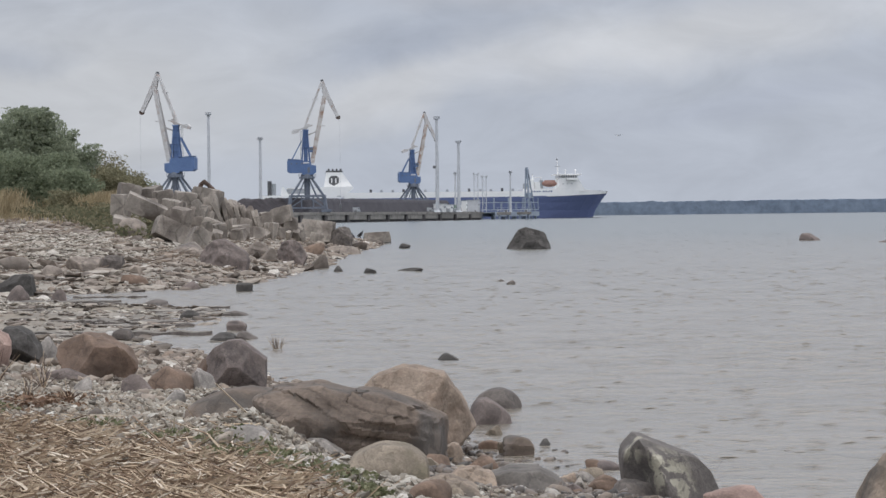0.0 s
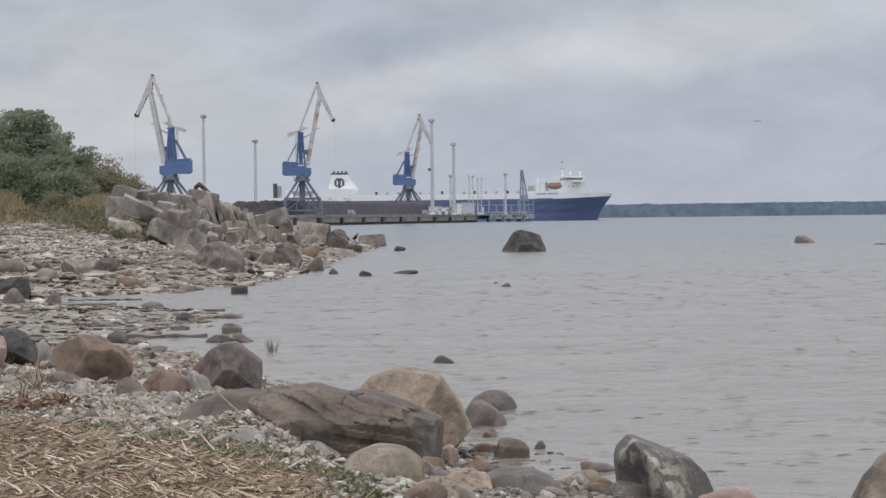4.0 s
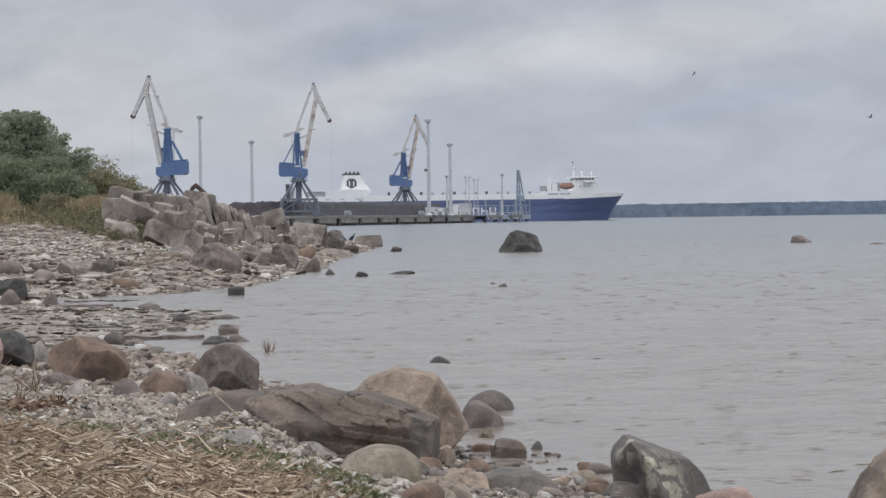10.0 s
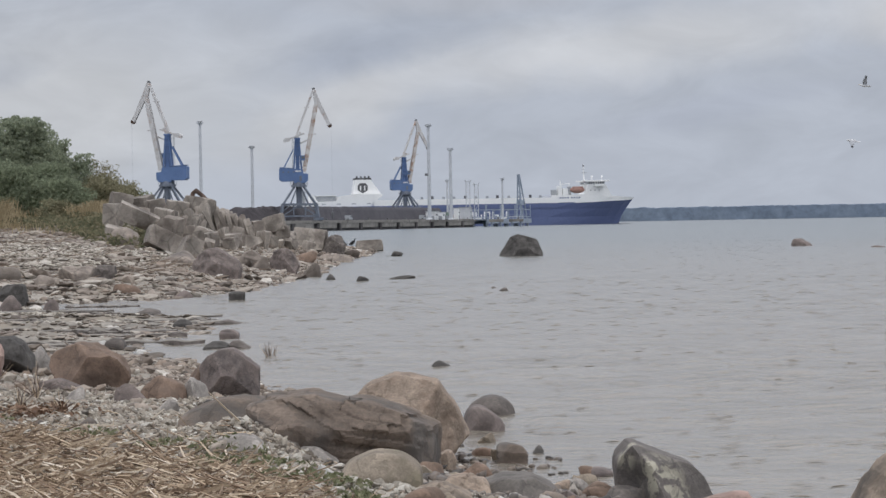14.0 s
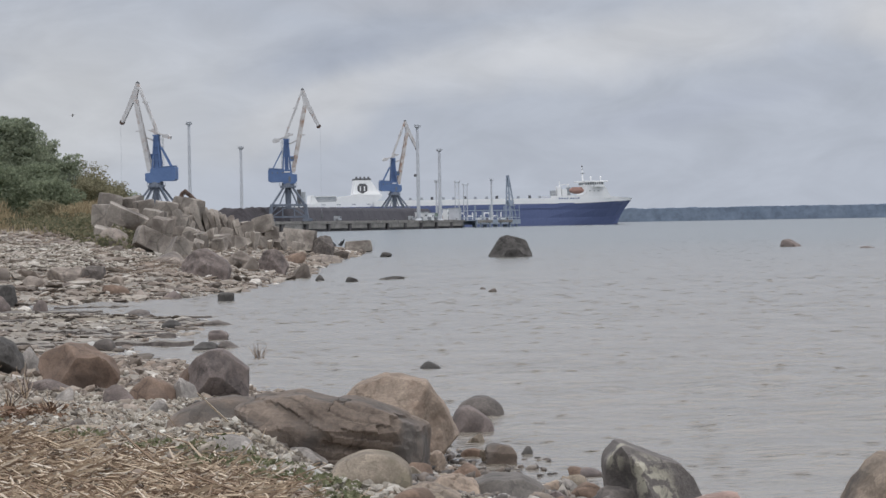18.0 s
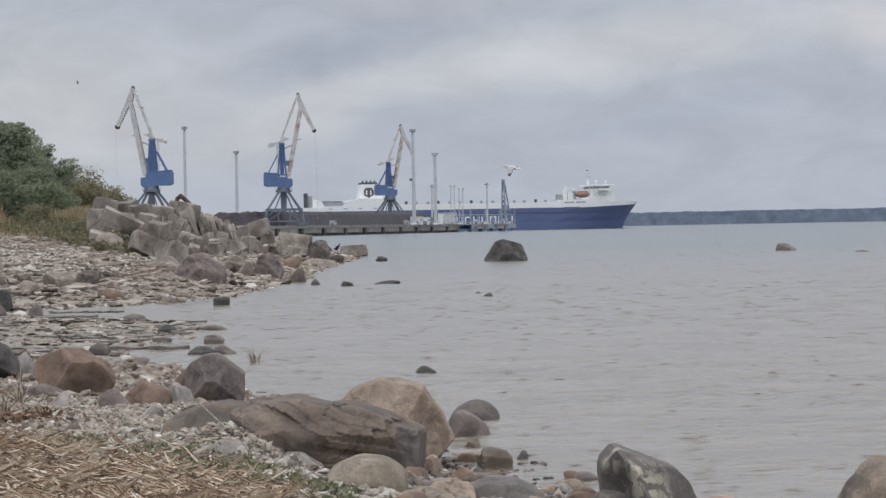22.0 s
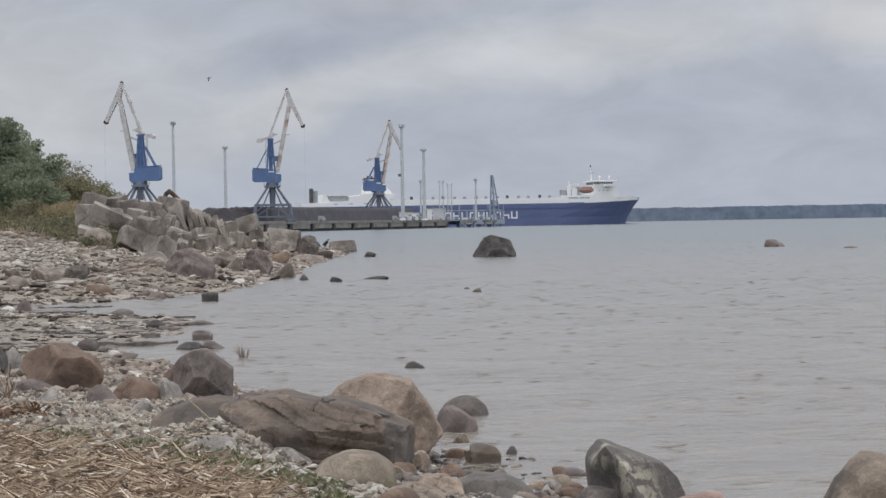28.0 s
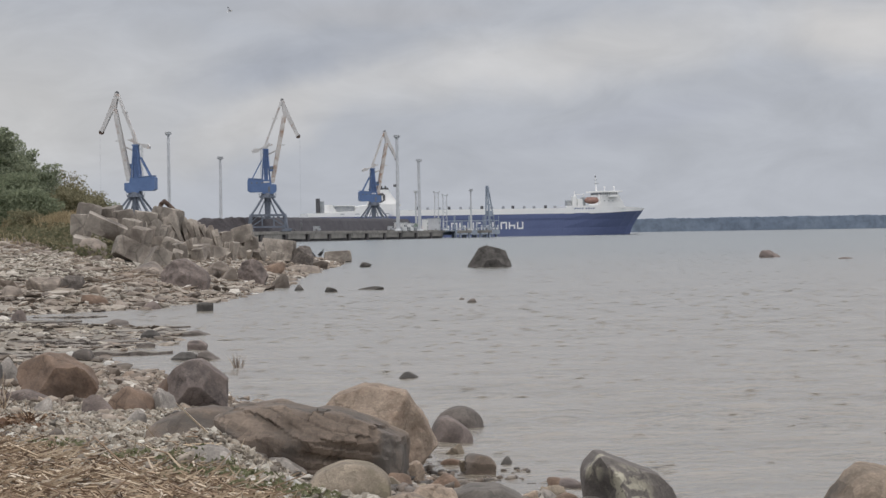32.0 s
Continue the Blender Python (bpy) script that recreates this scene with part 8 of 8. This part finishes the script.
def ledge(x, y, length, depth, height, seed, label):
    """A low flat rock shelf with a broken edge, barely above the water."""
    n = 26
    verts, faces = [], []
    for i in range(n + 1):
        u = i / n
        w = depth * (0.2 + 0.8 * math.sin(math.pi * u) ** 0.7) * (0.75 + 0.6 * noise.noise((u * 6, seed, 0)))
        m = 0.5 * depth * noise.noise((u * 3, seed, 5)) + 0.2 * depth * noise.noise((u * 11, seed, 7))
        h = height * (0.75 + 0.6 * noise.noise((u * 9, seed, 9)))
        px = (u - 0.5) * length
        for yy, zz in ((m - w / 2, -0.12), (m - w / 2 * 0.94, h * 0.85), (m - w * 0.1, h), (m + w * 0.4, h * 0.9), (m + w / 2, -0.12)):
            verts.append((px, yy, zz))
        if i:
            a, b = 5 * i - 5, 5 * i
            faces += [(a + k, b + k, b + k + 1, a + k + 1) for k in range(4)]
    faces += [(0, 1, 2, 3, 4), (5 * n + 4, 5 * n + 3, 5 * n + 2, 5 * n + 1, 5 * n)]
    ob = link_mesh("rock_ledge", verts, faces, M["ledge_top"])
    # steep faces take the darker stone, flat tops keep the pale limestone
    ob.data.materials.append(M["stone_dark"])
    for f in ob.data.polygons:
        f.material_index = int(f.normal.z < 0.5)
    ob.matrix_world = pose(x, y, 0, 0, 0, seed * 1.3 % 7 - 3)
    tagged(ob, label, "rock ledge", "tidal ledges")


for x, y, length, depth, height, seed in ((-6.9, 46.5, 3.6, 0.5, 0.06, 1), (-8.4, 49.0, 4.6, 0.6, 0.07, 2), (-6.6, 51.5, 4.0, 0.5, 0.06, 3), (-9.6, 53.0, 3.8, 0.7, 0.08, 4),
                                          (-7.2, 55.8, 4.4, 0.6, 0.07, 5), (-10.2, 57.5, 3.4, 0.8, 0.09, 6), (-11.6, 60.5, 3.6, 0.8, 0.09, 7), (-6.4, 44.4, 1.8, 0.35, 0.05, 8),
                                          (-8.2, 44.0, 3.0, 0.5, 0.06, 9), (-6.4, 40.6, 2.2, 0.4, 0.06, 10), (-5.7, 38.2, 1.4, 0.4, 0.06, 11), (-7.4, 42.0, 2.4, 0.4, 0.06, 12),
                                          (-9.0, 64.5, 2.0, 0.9, 0.06, 13), (-12.4, 67.0, 3.6, 0.9, 0.1, 14)):
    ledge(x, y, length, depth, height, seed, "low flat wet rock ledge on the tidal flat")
rng = random.Random(77)
for k in range(64):
    y = rng.uniform(39, 66)
    shore = min((x for x in (-0.1 * i for i in range(30, 140)) if inland(np.array(x), np.array(y)) < 0.1), default=-4.0)
    x = shore - rng.uniform(0.2, 0.15 * y)
    if x > -5.4 and y < 46:
        continue
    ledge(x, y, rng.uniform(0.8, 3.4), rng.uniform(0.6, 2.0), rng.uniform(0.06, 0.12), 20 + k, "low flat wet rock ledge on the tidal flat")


# ---------------------------------------------------------------- birds
def gull(label, plumage="gull_white", span=1.4):
    """A gull, its bill towards +x; the wings turn on their shoulders."""
    g = thing("seagull", pose(0, 0, 0), label, "seagull", "flying gulls")
    k = span / 1.15
    bm = bmesh.new()
    bmesh.ops.create_uvsphere(bm, u_segments=12, v_segments=8, radius=1.0, matrix=Matrix.Diagonal((0.2 * k, 0.065 * k, 0.065 * k, 1)))
    part("body", bm, M[plumage], g, smooth=True)
    bm = bmesh.new()
    bmesh.ops.create_uvsphere(bm, u_segments=10, v_segments=6, radius=0.048 * k, matrix=pose(0.21 * k, 0, 0.02 * k))
    head = part("head", bm, M[plumage], g, smooth=True)
    rod_part("bill", (0.25 * k, 0, 0.015 * k), (0.31 * k, 0, 0.005 * k), 0.012 * k, M["beak"], head, r2=0.003)
    part("tail", prism([(-0.18 * k, 0.0), (-0.33 * k, 0.012), (-0.33 * k, -0.006), (-0.18 * k, -0.03 * k)], 0.12 * k), M[plumage], g)
    wings = []
    for side in (1, -1):
        outline = [(0.09, 0.0), (0.12, 0.2), (0.02, 0.46), (-0.1, 0.575), (-0.1, 0.5), (-0.1, 0.26), (-0.12, 0.1), (-0.1, 0.0)]
        bm = bmesh.new()
        top = [bm.verts.new((u * k, side * w * k, 0.012 + 0.08 * k * math.sin(min(w, 0.3) / 0.3 * 1.6) * (1 if w < 0.3 else 1 - (w - 0.3) * 3.2))) for u, w in outline]
        low = [bm.verts.new(v.co - Vector((0, 0, 0.016 * k))) for v in top]
        n = len(outline)
        bm.faces.new(top)
        bm.faces.new(low[::-1])
        for i in range(n):
            bm.faces.new((top[i], low[i], low[(i + 1) % n], top[(i + 1) % n]))
        bmesh.ops.recalc_face_normals(bm, faces=bm.faces)
        w = part("wing", bm, M["gull_grey"], g)
        tip = prism([(0.0, -0.012), (-0.1, -0.012), (-0.1, 0.012), (0.0, 0.012)], 0.12 * k)
        for v in tip.verts:
            v.co = Vector((v.co.x * k, v.co.y + side * 0.51 * k, v.co.z + 0.035 * k))
        part("wing_tip", tip, M["gull_dark"], w, "black wing tip")
        wings.append(w)
    return g, wings


def perched_bird(x, y, turn, size):
    b = thing("waterbird", pose(x, y, 0.38, 0, 0, turn) @ Matrix.Scale(size, 4), "small dark waterbird perched on a shore stone", "bird")
    bm = bmesh.new()
    bmesh.ops.create_uvsphere(bm, u_segments=12, v_segments=8, radius=1.0, matrix=pose(0, 0, 0.3, 0, -50, 0) @ Matrix.Diagonal((0.26, 0.11, 0.11, 1)))
    part("body", bm, M["gull_dark"], b, smooth=True)
    bm = bmesh.new()
    add_rod(bm, (0.12, 0, 0.42), (0.15, 0, 0.58), 0.05, 0.035)
    bmesh.ops.create_uvsphere(bm, u_segments=10, v_segments=6, radius=0.06, matrix=pose(0.17, 0, 0.6))
    head = part("head", bm, M["gull_dark"], b, smooth=True)
    rod_part("bill", (0.2, 0, 0.6), (0.3, 0, 0.59), 0.015, M["gull_dark"], head, r2=0.005)
    for sy in (-0.05, 0.05):
        rod_part("leg", (0, sy, 0.0), (0, sy, 0.18), 0.015, M["gull_dark"], b)
    part("wing", prism([(-0.3, 0.1), (0.1, 0.45), (0.0, 0.5), (-0.28, 0.22)], 0.26), M["gull_dark"], b)


perched_bird(-6.55, 190.0, 0, 1.0)
perched_bird(-7.22, 188.6, 150, 0.9)
stone("boulder", "low stone under the perched bird", -6.55, 190.0, -0.02, 1.0, 0.8, 0.42, 0, 301, "stone_dark", level=3)
stone("boulder", "low stone under the second perched bird", -7.22, 188.6, -0.02, 1.1, 0.8, 0.42, 0, 307, "stone_far", level=3)

# flights: seconds and place, and the bank in degrees of a gull that only glides
FLIGHTS = []
FLIGHTS.append(("grey gull gliding low over the far bay", [
    (0.0, 35.5, 480.0, 17.85), (2.5, 41.3, 385.0, 15.72), (5.5, 45.8, 290.0, 13.95), (6.2, 48.7, 290.0, 13.75), (6.8, 51.9, 290.0, 13.67), (7.2, 52.6, 290.0, 15.08), (7.6, 50.5, 290.0, 15.93), (8.0, 47.5, 290.0, 16.22), (8.4, 43.1, 290.0, 15.61), (8.8, 40.5, 290.0, 15.86), (9.1, 40.7, 290.0, 15.41), (9.3, 42.0, 290.0, 15.39), (9.6, 46.0, 290.0, 14.16), (10.0, 53.1, 290.0, 13.70), (10.5, 62.4, 290.0, 13.39)]))
FLIGHTS.append(("white gull circling over the bay", [
    (6.8, 81.4, 380.0, 22.83), (7.2, 70.4, 380.0, 23.12), (7.6, 62.3, 380.0, 23.77), (8.0, 54.5, 380.0, 23.48), (8.4, 46.8, 380.0, 23.06), (8.7, 41.1, 380.0, 22.36), (9.0, 35.6, 380.0, 22.26), (9.3, 33.4, 380.0, 23.29), (9.6, 34.3, 380.0, 23.81), (10.0, 41.6, 380.0, 24.60), (10.4, 55.0, 380.0, 24.12), (10.8, 71.9, 380.0, 24.17), (11.2, 89.3, 380.0, 24.29)]))
FLIGHTS.append(("white gull hovering over the open water", [
    (13.3, 27.9, 130.0, 7.85), (13.7, 23.5, 130.0, 7.09), (14.0, 22.8, 130.0, 6.19), (14.2, 23.2, 130.0, 6.29), (14.5, 23.8, 130.0, 6.03), (15.5, 24.2, 130.0, 5.02), (16.5, 23.5, 130.0, 4.24), (16.9, 23.0, 130.0, 4.43), (17.1, 23.3, 130.0, 3.54), (17.3, 24.0, 130.0, 2.90), (17.5, 24.3, 130.0, 2.95), (18.0, 28.6, 130.0, 2.37)]))
FLIGHTS.append(("white gull sweeping past with spread wings", [
    (13.8, 33.1, 150.0, 10.34), (14.0, 27.1, 150.0, 10.28), (14.2, 21.1, 150.0, 10.19), (14.5, 12.7, 150.0, 9.72), (15.0, 4.9, 150.0, 10.00), (15.5, 4.3, 150.0, 11.72), (16.0, 10.8, 150.0, 12.79), (16.5, 21.5, 150.0, 12.29), (16.7, 26.0, 150.0, 10.93), (16.9, 30.2, 150.0, 10.15), (17.2, 35.9, 150.0, 9.42)]))
FLIGHTS.append(("white gull flying fast past the moored masts", [
    (21.3, 27.3, 100.0, 3.09), (21.6, 17.0, 100.0, 3.63), (21.8, 10.2, 100.0, 4.38), (22.0, 3.9, 100.0, 4.58), (22.3, -5.5, 100.0, 4.92), (22.8, -23.3, 100.0, 5.74)]))
FLIGHTS.append(("white gull rising over the bay", [
    (21.9, 22.7, 100.0, 4.18), (22.2, 17.2, 100.0, 5.65), (22.4, 15.0, 100.0, 6.67), (22.6, 15.1, 100.0, 7.87), (22.8, 15.7, 100.0, 8.14), (23.0, 17.0, 100.0, 8.52), (23.2, 18.6, 100.0, 8.10), (23.5, 22.6, 100.0, 7.53)], 58))
FLIGHTS.append(("dark gull skimming the water", [
    (22.6, -17.5, 75.0, 1.98), (23.0, -7.1, 75.0, 1.16), (23.4, -0.8, 75.0, 0.80), (23.6, 1.8, 75.0, 0.26), (23.8, 4.7, 75.0, 0.43), (24.0, 7.4, 75.0, 0.43), (24.2, 9.9, 75.0, 0.81), (24.5, 13.0, 75.0, 1.48), (24.9, 17.6, 75.0, 2.02)]))
FLIGHTS.append(("distant pale gull over the trees", [
    (14.0, -92.1, 380.0, 18.13), (16.8, -63.8, 380.0, 19.07), (18.0, -55.4, 380.0, 20.40), (18.5, -52.7, 380.0, 21.17), (19.0, -51.7, 380.0, 22.37), (19.5, -50.0, 380.0, 23.45), (20.0, -49.8, 380.0, 23.99), (20.5, -49.5, 380.0, 24.30), (21.0, -50.5, 380.0, 24.91), (21.5, -52.0, 380.0, 25.78), (22.0, -53.8, 380.0, 26.10), (22.5, -56.2, 380.0, 27.15), (23.0, -58.4, 380.0, 28.32), (23.5, -61.5, 380.0, 29.13), (24.0, -63.7, 380.0, 29.67), (25.0, -70.2, 380.0, 31.75), (26.0, -88.1, 380.0, 33.59)]))
FLIGHTS.append(("distant gull high over the cranes", [
    (25.6, -70.0, 300.0, 15.11), (26.6, -37.0, 300.0, 17.74), (28.0, -24.6, 300.0, 20.85), (29.5, -22.7, 300.0, 24.20), (32.0, -21.3, 300.0, 30.43)]))
GULLS = [(gull(label, "gull_grey" if label.startswith(("dark", "grey")) else "gull_white"), rows, bank[0] if bank else 0) for label, rows, *bank in FLIGHTS]

SHIP_ROWS = [
    (0, pose(-1.88, 1446.44, 0, 0, 0, 5.00)),
    (8, pose(10.35, 1445.03, 0, 0, 0, 7.00)),
    (16, pose(22.66, 1443.62, 0, 0, 0, 9.00)),
    (24, pose(35.05, 1442.21, 0, 0, 0, 11.00)),
    (32, pose(47.52, 1440.82, 0, 0, 0, 13.00)),
]


# ---------------------------------------------------------------- movement
def fly(bird, rows, bank):
    """Key a gull along its places, banked into its turns, beating its wings unless it glides; before and after it stays far off."""
    body, wings = bird
    keys, head = [], None
    pts = [Vector(r[1:]) for r in rows]
    for i, (t, *p) in enumerate(rows):
        a, b = pts[max(i - 1, 0)], pts[min(i + 1, len(pts) - 1)]
        d = b - a
        yaw = math.degrees(math.atan2(d.y + 0.25 * abs(d.x), d.x))
        if head is not None:
            step = (yaw - head + 180) % 360 - 180
            yaw = head + max(-80, min(80, step))
        head = yaw
        keys.append((t, pose(*p, bank + 6 * math.sin(i * 1.9) if bank else 28 * math.sin(i * 1.9), -8, yaw)))
    t0, t1 = rows[0][0], rows[-1][0]
    if t0 > 0:
        keys.insert(0, (0.0, keys[0][1]))
    if t1 < 32:
        keys.append((32.0, keys[-1][1]))
    walk(body, keys)
    for side, w in zip((1, -1), wings):
        beat = [(0.0, pose(0, 0, 0, 0, 0, 0))] if t0 > 0 else []
        n = int((t1 - t0) / 0.2)
        for i in range(n + 1):
            lift = (9 if bank else 26) * math.sin(i * 1.45) + 6
            beat.append((t0 + (t1 - t0) * i / n, pose(0, 0, 0, side * lift, 0, 0)))
        if t1 < 32:
            beat.append((32.0, pose(0, 0, 0, 0, 0, 0)))
        walk(w, beat)


def motions():
    # the ship draws ahead at about three knots and turns slowly away
    walk(cargo_ship, SHIP_ROWS)
    # the cloud cover drifts to the left, the ripples run in towards the beach
    walk(clouds, [(t, pose(*EYE, 0, 0, 0.055 * t)) for t in (0, 8, 16, 24, 32)])
    walk(sea, [(t, pose(-0.04 * t, -0.22 * t, 0)) for t in (0, 8, 16, 24, 32)])
    for bird, rows, bank in GULLS:
        fly(bird, rows, bank)


motions()
